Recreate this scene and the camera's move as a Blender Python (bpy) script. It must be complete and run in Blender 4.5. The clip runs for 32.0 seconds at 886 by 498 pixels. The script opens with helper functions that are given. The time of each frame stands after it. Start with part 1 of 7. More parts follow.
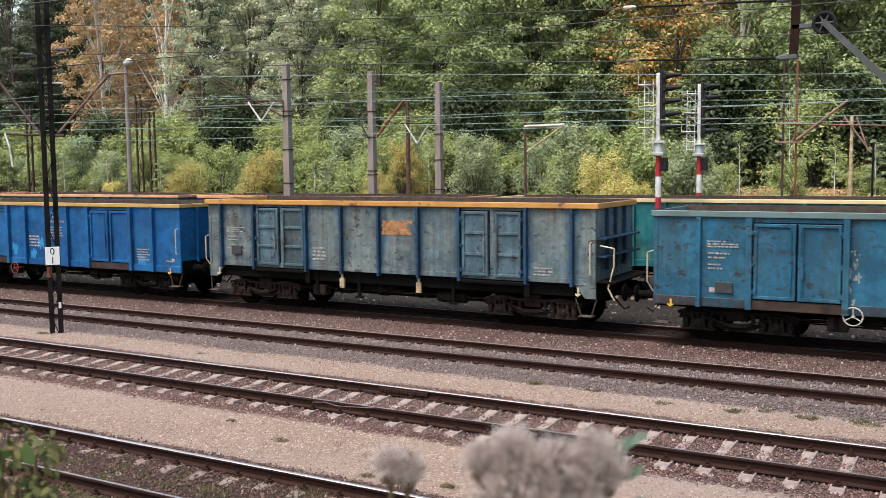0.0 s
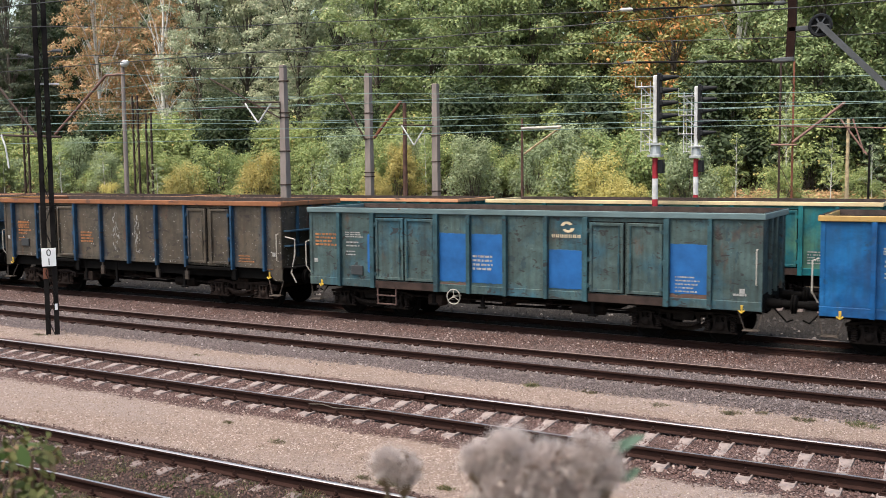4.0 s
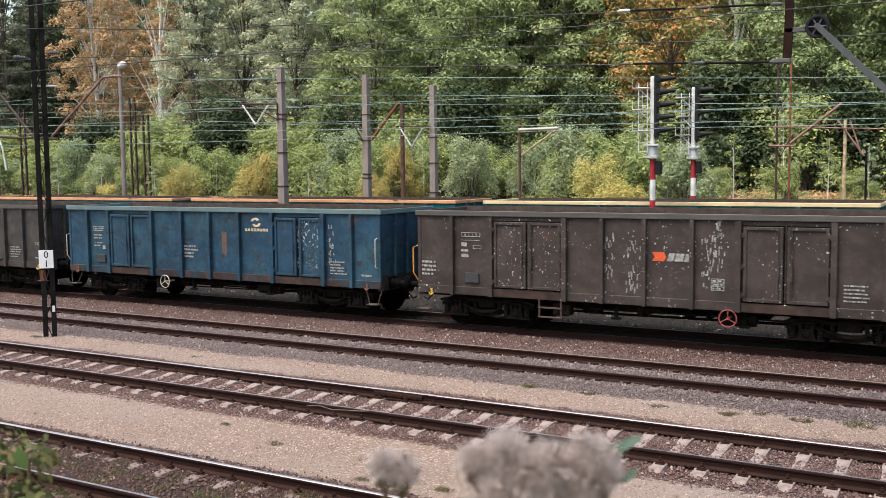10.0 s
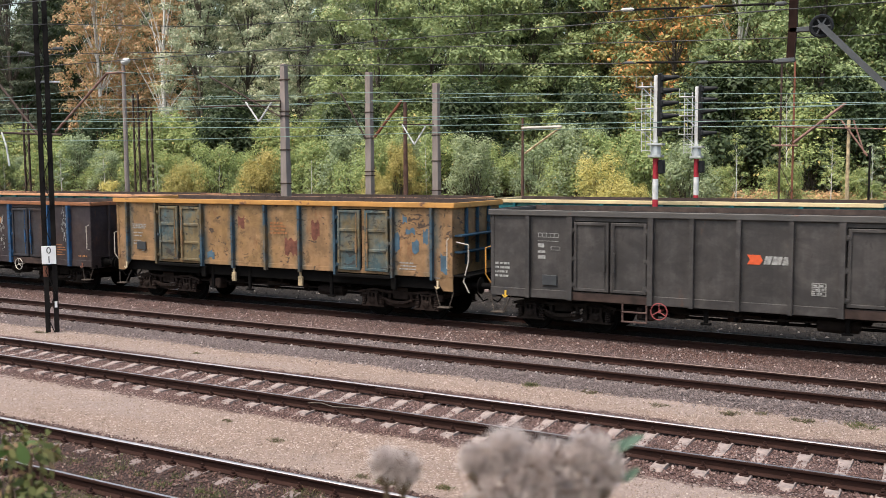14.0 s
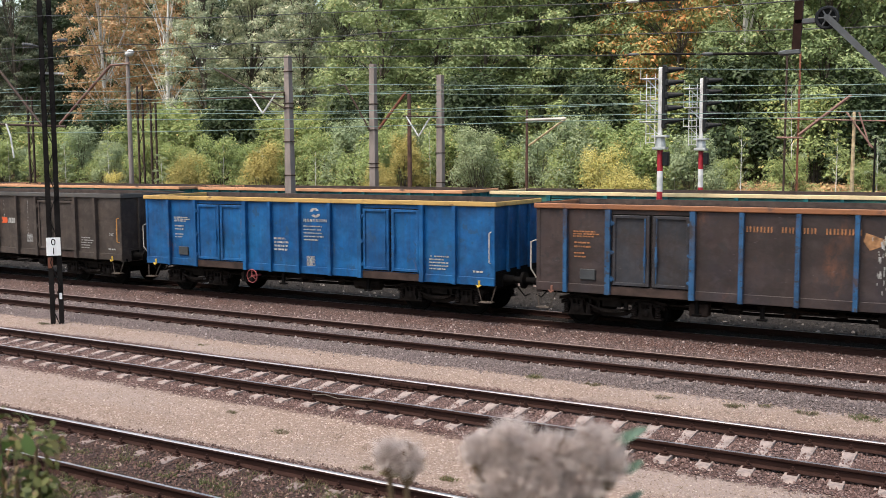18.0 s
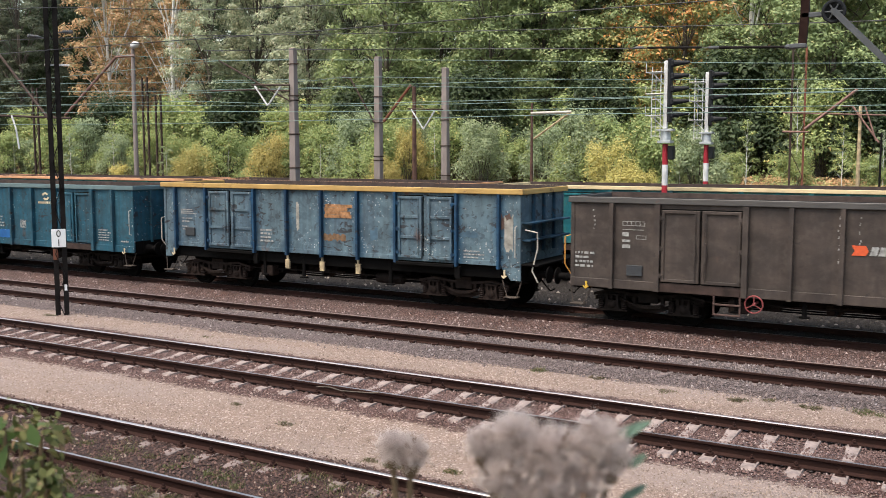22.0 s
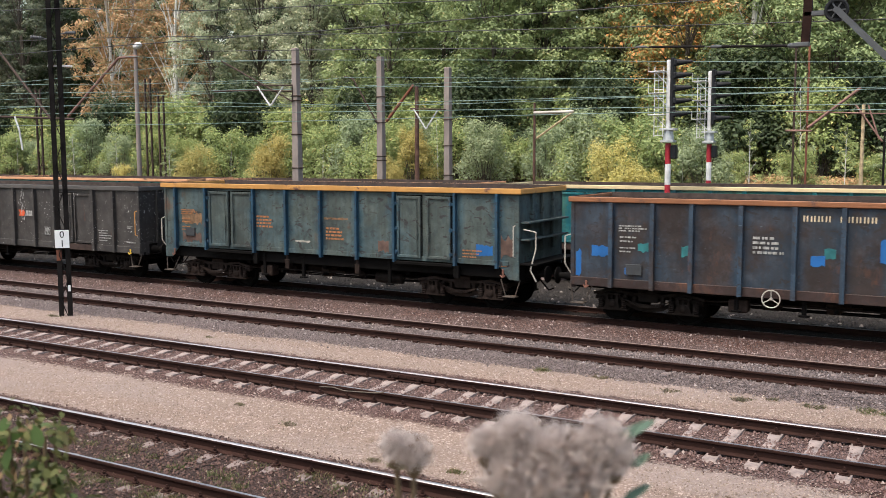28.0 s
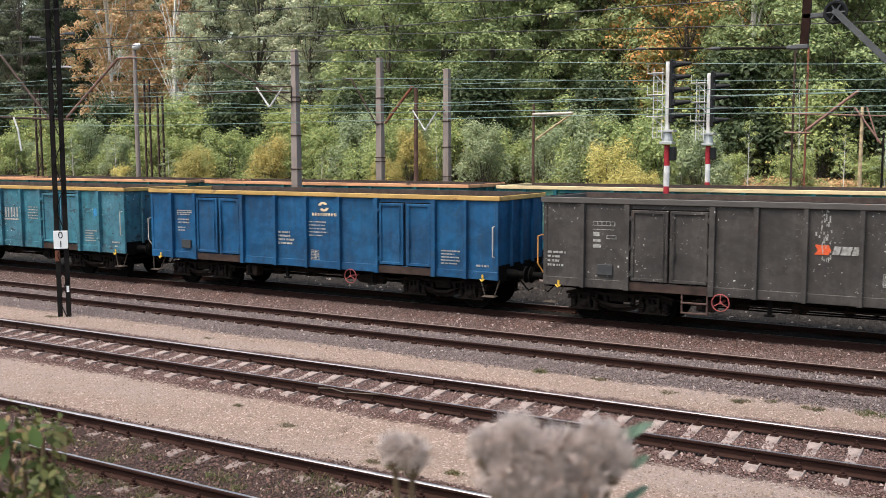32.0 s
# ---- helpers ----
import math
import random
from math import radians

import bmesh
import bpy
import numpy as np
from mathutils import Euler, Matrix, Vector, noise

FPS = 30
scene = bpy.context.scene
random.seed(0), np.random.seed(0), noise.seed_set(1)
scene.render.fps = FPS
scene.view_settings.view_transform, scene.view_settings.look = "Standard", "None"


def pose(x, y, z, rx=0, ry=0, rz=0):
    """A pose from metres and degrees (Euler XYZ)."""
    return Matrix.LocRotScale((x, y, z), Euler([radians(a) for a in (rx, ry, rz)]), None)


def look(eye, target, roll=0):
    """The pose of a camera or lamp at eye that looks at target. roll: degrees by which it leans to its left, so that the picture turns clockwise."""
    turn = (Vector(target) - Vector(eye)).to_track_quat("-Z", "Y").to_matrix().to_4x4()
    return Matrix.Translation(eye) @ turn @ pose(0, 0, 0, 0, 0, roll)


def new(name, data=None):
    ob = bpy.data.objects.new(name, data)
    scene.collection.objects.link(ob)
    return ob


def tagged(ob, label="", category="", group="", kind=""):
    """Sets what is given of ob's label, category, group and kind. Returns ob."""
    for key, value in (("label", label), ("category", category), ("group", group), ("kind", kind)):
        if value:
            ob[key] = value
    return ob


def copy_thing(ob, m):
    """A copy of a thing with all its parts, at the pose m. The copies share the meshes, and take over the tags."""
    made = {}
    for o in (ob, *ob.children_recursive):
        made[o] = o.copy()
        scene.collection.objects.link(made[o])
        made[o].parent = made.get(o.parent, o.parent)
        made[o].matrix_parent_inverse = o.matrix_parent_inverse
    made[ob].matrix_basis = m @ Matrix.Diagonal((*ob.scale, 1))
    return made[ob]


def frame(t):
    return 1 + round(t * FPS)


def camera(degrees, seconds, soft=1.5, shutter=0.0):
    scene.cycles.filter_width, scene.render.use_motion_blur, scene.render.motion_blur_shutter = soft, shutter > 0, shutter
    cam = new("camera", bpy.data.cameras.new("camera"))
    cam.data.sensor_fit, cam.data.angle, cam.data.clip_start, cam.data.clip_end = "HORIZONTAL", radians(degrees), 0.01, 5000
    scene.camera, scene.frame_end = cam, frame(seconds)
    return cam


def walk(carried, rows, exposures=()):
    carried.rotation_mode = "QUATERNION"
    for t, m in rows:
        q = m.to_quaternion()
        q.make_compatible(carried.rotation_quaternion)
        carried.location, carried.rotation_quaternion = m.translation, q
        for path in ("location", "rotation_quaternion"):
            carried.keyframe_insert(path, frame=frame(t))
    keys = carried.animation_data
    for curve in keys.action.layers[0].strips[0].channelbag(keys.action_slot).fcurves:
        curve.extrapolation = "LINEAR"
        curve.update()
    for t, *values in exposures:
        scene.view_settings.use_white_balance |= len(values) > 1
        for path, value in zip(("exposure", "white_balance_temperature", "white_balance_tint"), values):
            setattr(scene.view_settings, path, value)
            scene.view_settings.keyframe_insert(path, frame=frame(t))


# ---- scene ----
# The camera: hand-held at one spot on the bank; turn to the left, tilt down and lean in degrees.
EYE = (0.0, 0.0, 4.254)
cam = camera(50.14, 32.0, soft=0.8, shutter=0.12)
HELD = [
    (0, 29.670, 4.964, -0.613),
    (0.5, 29.682, 4.937, -0.674),
    (1, 29.711, 4.938, -0.718),
    (1.5, 29.682, 4.932, -0.677),
    (2, 29.650, 4.940, -0.600),
    (2.5, 29.637, 4.904, -0.534),
    (3, 29.602, 4.833, -0.476),
    (3.5, 29.512, 4.850, -0.533),
    (5.5, 29.428, 4.868, -0.514),
    (6, 29.420, 4.766, -0.490),
    (6.5, 29.380, 4.670, -0.637),
    (7, 29.355, 4.651, -0.748),
    (7.5, 29.353, 4.610, -0.648),
    (8, 29.336, 4.600, -0.507),
    (8.5, 29.398, 4.585, -0.592),
    (9, 29.364, 4.675, -0.659),
    (9.5, 29.386, 4.789, -0.845),
    (10, 29.339, 4.776, -0.605),
    (10.5, 29.392, 4.759, -0.530),
    (11, 29.365, 4.819, -0.502),
    (11.5, 29.299, 4.894, -0.298),
    (12, 29.276, 4.900, -0.570),
    (12.5, 29.279, 4.859, -0.473),
    (13, 29.373, 4.824, -0.425),
    (13.5, 29.434, 4.835, -0.337),
    (14, 29.480, 4.898, -0.302),
    (14.5, 29.520, 4.975, -0.270),
    (16.5, 29.601, 5.251, -0.216),
    (17, 29.646, 5.224, -0.253),
    (17.5, 29.648, 5.260, -0.209),
    (18, 29.724, 5.378, -0.267),
    (18.5, 29.781, 5.466, -0.133),
    (19, 29.756, 5.494, -0.155),
    (19.5, 29.795, 5.498, -0.133),
    (20, 29.855, 5.554, -0.114),
    (20.5, 29.876, 5.614, 0.018),
    (21, 29.897, 5.695, -0.069),
    (21.5, 29.946, 5.746, -0.069),
    (22, 29.995, 5.797, -0.072),
    (22.5, 30.070, 5.841, -0.185),
    (23, 30.151, 5.817, -0.150),
    (23.5, 30.192, 5.761, -0.120),
    (24, 30.218, 5.716, -0.173),
    (24.5, 30.219, 5.660, -0.188),
    (25, 30.221, 5.643, -0.219),
    (25.5, 30.214, 5.669, -0.181),
    (27.5, 30.161, 5.753, -0.216),
    (28, 30.171, 5.805, -0.230),
    (28.5, 30.219, 5.805, -0.231),
    (29, 30.203, 5.848, -0.086),
    (29.5, 30.193, 5.856, -0.227),
    (30, 30.150, 5.784, -0.142),
    (30.5, 30.161, 5.716, -0.168),
    (31, 30.164, 5.644, -0.093),
    (31.5, 30.141, 5.695, -0.077),
    (32, 30.100, 5.724, -0.124),
]
walk(cam, [(t, pose(*EYE, 90 - down, 0, left) @ pose(0, 0, 0, 0, 0, lean)) for t, left, down, lean in HELD])
scene.view_settings.exposure = 0.85
cam.data.dof.use_dof = True
cam.data.dof.focus_distance, cam.data.dof.aperture_fstop = 26.0, 6.5

# How far the train has run, second by second, in metres.
RUN = [-70.78, -62.65, -54.56, -46.53, -38.59, -30.73, -22.95, -15.27, -7.64, -0.0, 7.65, 15.27, 22.85, 30.4, 37.88, 45.29, 52.64, 59.92, 67.16, 74.38, 81.62, 88.84, 96.0, 103.11, 110.15, 117.19, 124.21, 131.21, 138.17, 145.09, 151.97, 158.85, 165.73]

# Overcast autumn daylight.
world = bpy.data.worlds.new("sky")
scene.world = world
world.use_nodes = True
wn = world.node_tree
sky = wn.nodes.new("ShaderNodeTexSky")
sky.sky_type, sky.sun_disc = "NISHITA", False
sky.sun_elevation, sky.sun_rotation = radians(66), radians(200)
sky.air_density, sky.dust_density, sky.ozone_density = 1.6, 4.0, 0.6
wn.nodes["Background"].inputs["Strength"].default_value = 0.15
wn.links.new(sky.outputs["Color"], wn.nodes["Background"].inputs["Color"])
sun = new("sun", bpy.data.lights.new("sun", "SUN"))
sun.data.energy, sun.data.angle, sun.data.color = 2.6, radians(28), (1.0, 0.915, 0.81)
sun.matrix_world = look((0, 0, 60), (9, 25, 0))


# ---- materials ----
class Nodes:
    """A small hand for writing node materials."""

    def __init__(self, name, seed=0.0, coords="Object", scale=1.0):
        self.mat = bpy.data.materials.new(name)
        self.mat.use_nodes = True
        self.t = self.mat.node_tree
        self.bsdf = self.t.nodes["Principled BSDF"]
        tc = self.t.nodes.new("ShaderNodeTexCoord")
        mp = self.t.nodes.new("ShaderNodeMapping")
        mp.inputs["Location"].default_value = (seed * 3.7, seed * 1.9, seed * 2.3)
        mp.inputs["Scale"].default_value = (scale, scale, scale)
        self.t.links.new(tc.outputs[coords], mp.inputs["Vector"])
        self.co = mp.outputs["Vector"]

    def link(self, a, b):
        if hasattr(a, "is_linked"):
            self.t.links.new(a, b)
        else:
            b.default_value = (*a, 1.0) if isinstance(a, tuple) and len(a) == 3 and len(b.default_value) == 4 else a

    def stretch(self, sx, sy, sz):
        mp = self.t.nodes.new("ShaderNodeMapping")
        mp.inputs["Scale"].default_value = (sx, sy, sz)
        self.t.links.new(self.co, mp.inputs["Vector"])
        return mp.outputs["Vector"]

    def noise(self, scale, detail=4.0, rough=0.55, vec=None, dist=0.0):
        n = self.t.nodes.new("ShaderNodeTexNoise")
        n.inputs["Scale"].default_value, n.inputs["Detail"].default_value = scale, detail
        n.inputs["Roughness"].default_value, n.inputs["Distortion"].default_value = rough, dist
        self.t.links.new(vec or self.co, n.inputs["Vector"])
        return n.outputs["Fac"]

    def voronoi(self, scale, what="Distance", feature="F1", vec=None):
        n = self.t.nodes.new("ShaderNodeTexVoronoi")
        n.feature = feature
        n.inputs["Scale"].default_value = scale
        self.t.links.new(vec or self.co, n.inputs["Vector"])
        return n.outputs[what]

    def ramp(self, fac, a, b, lo=0.0, hi=1.0):
        n = self.t.nodes.new("ShaderNodeMapRange")
        n.inputs["From Min"].default_value, n.inputs["From Max"].default_value = a, b
        n.inputs["To Min"].default_value, n.inputs["To Max"].default_value = lo, hi
        self.link(fac, n.inputs["Value"])
        return n.outputs["Result"]

    def mix(self, fac, a, b, blend="MIX"):
        n = self.t.nodes.new("ShaderNodeMix")
        n.data_type, n.blend_type = "RGBA", blend
        self.link(fac, n.inputs["Factor"])
        self.link(a, n.inputs[6])
        self.link(b, n.inputs[7])
        return n.outputs[2]

    def math(self, op, a, b=0.0):
        n = self.t.nodes.new("ShaderNodeMath")
        n.operation = op
        self.link(a, n.inputs[0])
        self.link(b, n.inputs[1])
        return n.outputs[0]

    def split(self, vec=None):
        n = self.t.nodes.new("ShaderNodeSeparateXYZ")
        self.t.links.new(vec or self.co, n.inputs[0])
        return n.outputs

    def island(self):
        return self.t.nodes.new("ShaderNodeNewGeometry").outputs["Random Per Island"]

    def object_random(self):
        return self.t.nodes.new("ShaderNodeObjectInfo").outputs["Random"]

    def done(self, colour, rough=0.6, metal=0.0, bump=None, height=0.01, spec=0.5):
        self.link(colour, self.bsdf.inputs["Base Color"])
        self.link(rough, self.bsdf.inputs["Roughness"])
        self.bsdf.inputs["Metallic"].default_value = metal
        self.bsdf.inputs["Specular IOR Level"].default_value = spec
        if bump is not None:
            b = self.t.nodes.new("ShaderNodeBump")
            b.inputs["Distance"].default_value = height
            b.inputs["Strength"].default_value = 1.0
            self.t.links.new(bump, b.inputs["Height"])
            self.t.links.new(b.outputs["Normal"], self.bsdf.inputs["Normal"])
        return self.mat


RUST = (0.115, 0.05, 0.03)


def plain(name, colour, rough=0.6, metal=0.0, vary=0.25, scale=3.0, spec=0.3):
    m = Nodes(name)
    n = m.noise(scale, 5)
    c = m.mix(m.ramp(n, 0.3, 0.7), tuple(v * (1 - vary) for v in colour), tuple(min(1, v * (1 + vary)) for v in colour))
    return m.done(c, rough, metal, m.noise(scale * 12, 3), 0.002, 0.08 if max(colour) < 0.03 else spec)


def worn_paint(name, base, alt, seed, patch=0.35, chips=0.3, rust=0.25, white=0.1, dirt=0.5, rusty=RUST, halo=None):
    """Old wagon paint: touched-up patches, chips, rust bleeding, chalk-white scratches and soot that has run down.
    halo: a colour brushed along the stakes, and where they stand."""
    m = Nodes(name, seed)
    base, alt = tuple(v * 0.745 for v in base), tuple(v * 0.745 for v in alt)
    c = m.mix(m.ramp(m.noise(0.55, 5, 0.65), 0.62 - patch * 0.35, 0.72 - patch * 0.3), base, alt)
    bay = m.t.nodes.new("ShaderNodeTexWhiteNoise")
    bay.noise_dimensions = "1D"
    m.link(m.math("FLOOR", m.math("MULTIPLY", m.split(m.co)[0], 0.94)), bay.inputs["W"])
    c = m.mix(m.ramp(bay.outputs["Value"], 0, 1, 0.0, 0.45), c, m.mix(1.0, c, (0.66, 0.67, 0.7), "MULTIPLY"))
    if halo:
        tint, places = halo
        x = m.split(m.t.nodes["Texture Coordinate"].outputs["Object"])[0]
        near = None
        for q in places:
            d = m.math("ABSOLUTE", m.math("SUBTRACT", x, q))
            near = d if near is None else m.math("MINIMUM", near, d)
        near = m.math("ADD", near, m.math("MULTIPLY", m.math("SUBTRACT", m.noise(1.7, 5, 0.65, m.stretch(1, 1, 0.6)), 0.5), 0.55))
        c = m.mix(m.ramp(near, 0.06, 0.26, 0.8, 0.0), c, tuple(v * 0.745 for v in tint))
    c = m.mix(m.ramp(m.noise(1.3, 6, 0.65, m.stretch(1, 1, 1.3), 0.6), 0.42, 0.6), m.mix(1.0, c, (0.66, 0.68, 0.7), "MULTIPLY"), c)
    c = m.mix(m.ramp(m.noise(3.2, 5, 0.7), 0.5, 0.66, 0.0, 0.5), c, m.mix(0.35, c, tuple(min(0.6, v * 1.6 + 0.035) for v in base)))
    chip = m.ramp(m.noise(4.5, 5, 0.6, m.stretch(1, 1, 0.7), 0.4), 0.645 - chips * 0.12, 0.665 - chips * 0.12)
    c = m.mix(m.math("MULTIPLY", chip, 0.75), c, tuple(v * 0.42 + 0.012 for v in alt))
    bleed = m.ramp(m.noise(1.6, 8, 0.68, m.stretch(1, 1, 0.5)), 0.66 - rust * 0.22, 0.80 - rust * 0.2)
    c = m.mix(bleed, c, rusty)
    if chips > 0.15:
        scab = m.math("MULTIPLY", m.ramp(m.noise(3.4, 4, 0.6, m.stretch(1, 1, 1.7), 0.9), 0.625 - chips * 0.08, 0.645 - chips * 0.08), m.ramp(m.noise(0.6, 3), 0.36, 0.5))
        c = m.mix(m.math("MULTIPLY", scab, 0.8), c, (0.03, 0.025, 0.026))
        rub = m.ramp(m.noise(9.0, 3, 0.6, m.stretch(0.5, 1, 1.6), 0.8), 0.70, 0.73)
        c = m.mix(m.math("MULTIPLY", rub, 0.5), c, tuple(min(0.6, v * 1.5 + 0.06) for v in base))
    run = m.ramp(m.noise(5.0, 5, 0.65, m.stretch(1.5, 1.5, 0.1)), 0.40, 0.72, 0.0, dirt)
    c = m.mix(run, c, (0.028, 0.024, 0.022))
    sooty = m.ramp(m.noise(0.9, 7, 0.7, m.stretch(1, 1, 0.8), 0.5), 0.5, 0.72, 0.0, 0.55 * dirt + 0.1)
    c = m.mix(sooty, c, (0.022, 0.019, 0.018))
    if white > 0.07:
        fl = m.noise(24.0, 2, 0.5, m.stretch(1.0, 1.0, 0.5))
        zone = m.ramp(m.noise(0.8, 2), 0.44, 0.6)
        c = m.mix(m.math("MULTIPLY", m.ramp(fl, 0.70 - white * 0.1, 0.715 - white * 0.1), zone), c, (0.62, 0.62, 0.6))
    bend = m.math("ADD", m.math("MULTIPLY", m.noise(0.9, 2), 6.0), m.math("MULTIPLY", m.noise(14, 4), 0.12))
    return m.done(c, m.ramp(m.noise(3, 4), 0.3, 0.7, 0.5, 0.75), 0.0, bend, 0.012, 0.22)


M = {}
# Iron and bogie steel are near black: shade under the wagons is in their colour.
M["iron"] = plain("near_black_iron", (0.004, 0.0036, 0.0035), 0.85)
M["bogie"] = plain("oily_shade_dark_bogie_steel", (0.012, 0.0092, 0.008), 0.85, 0.0, 0.5, 5)
M["inside"] = plain("rusty_wagon_inside", (0.055, 0.039, 0.034), 0.85, 0, 0.4, 4)
M["white"] = plain("white_marking_paint", (0.27, 0.27, 0.262), 0.7, 0.0, 0.5, 11)
M["ochre_mark"] = plain("faded_orange_marking_paint", (0.27, 0.12, 0.05), 0.7, 0.0, 0.4, 9)
M["yellow"] = plain("yellow_hook_paint", (0.5, 0.32, 0.04), 0.6, 0, 0.4, 14)
M["red"] = plain("red_marking_paint", (0.55, 0.06, 0.03), 0.55)
M["wheelred"] = plain("faded_red_handwheel_paint", (0.25, 0.06, 0.06), 0.6)
M["handle"] = plain("worn_pale_handrail_paint", (0.42, 0.39, 0.34), 0.5)
M["goldrail"] = plain("orange_handrail_paint", (0.5, 0.24, 0.05), 0.5)
M["concrete"] = plain("weathered_sleeper_concrete", (0.215, 0.172, 0.157), 0.9, 0.0, 0.35, 8)
M["darkconcrete"] = plain("dusty_sleeper_concrete", (0.15, 0.118, 0.11), 0.9, 0.0, 0.35, 8)
M["wire"] = plain("verdigris_copper_wire", (0.16, 0.24, 0.22), 0.6)
M["darkwire"] = plain("dark_steel_wire", (0.03, 0.032, 0.035), 0.6)
M["porcelain"] = plain("glazed_insulator_porcelain", (0.5, 0.5, 0.5), 0.25)
M["brownsteel"] = plain("red_oxide_painted_steel", (0.16, 0.07, 0.05), 0.7)
M["signalred"] = plain("crimson_signal_paint", (0.33, 0.022, 0.035), 0.5)
M["signalwhite"] = plain("white_signal_paint", (0.55, 0.55, 0.55), 0.5)
M["black"] = plain("black_signal_paint", (0.02, 0.021, 0.023), 0.5)
M["galv"] = plain("galvanised_steel", (0.4, 0.42, 0.43), 0.45, 0.5)
M["plate"] = plain("white_enamel_plate", (0.75, 0.76, 0.76), 0.35, 0.0, 0.06)


def rail_side():
    m = Nodes("rusty_rail_steel")
    c = m.mix(m.noise(3, 5), (0.013, 0.0065, 0.0055), (0.039, 0.018, 0.014))
    return m.done(c, 0.85, 0.0, m.noise(30, 3), 0.002, 0.12)


def rail_top(name, tone, rough):
    m = Nodes(name)
    c = m.mix(m.noise(2, 4, 0.6, m.stretch(0.4, 6, 1)), tuple(v * 0.6 for v in tone), tone)
    c = m.mix(m.ramp(m.noise(1.1, 5, 0.65, m.stretch(0.5, 9, 1)), 0.5, 0.68, 0.0, 0.6), c, (0.16, 0.1, 0.08))
    return m.done(c, rough, 1.0)


M["railside"] = rail_side()
M["railtop"] = rail_top("polished_rail_head", (0.62, 0.58, 0.56), 0.42)
M["railtopdull"] = rail_top("dull_rail_head", (0.26, 0.2, 0.175), 0.5)


def concrete_post():
    m = Nodes("grey_pink_concrete_post")
    c = m.mix(m.ramp(m.noise(1.2, 6, 0.6, m.stretch(2, 2, 0.4)), 0.35, 0.7), (0.15, 0.122, 0.11), (0.27, 0.228, 0.21))
    return m.done(c, 0.9, 0.0, m.noise(20, 4), 0.004)


M["post"] = concrete_post()


def coat(name, tone, rust_amount, seed):
    """Painted tie-rail of a wagon, chipped and rusting."""
    m = Nodes(name, seed)
    c = m.mix(m.ramp(m.noise(1.3, 5, 0.6), 0.35, 0.7), tuple(v * 0.7 for v in tone), tone)
    c = m.mix(m.ramp(m.noise(3.5, 7, 0.7, m.stretch(0.6, 1, 1)), 0.68 - rust_amount * 0.3, 0.74 - rust_amount * 0.25), c, (0.10, 0.045, 0.03))
    return m.done(c, 0.6, 0.0, m.noise(18, 3), 0.003)


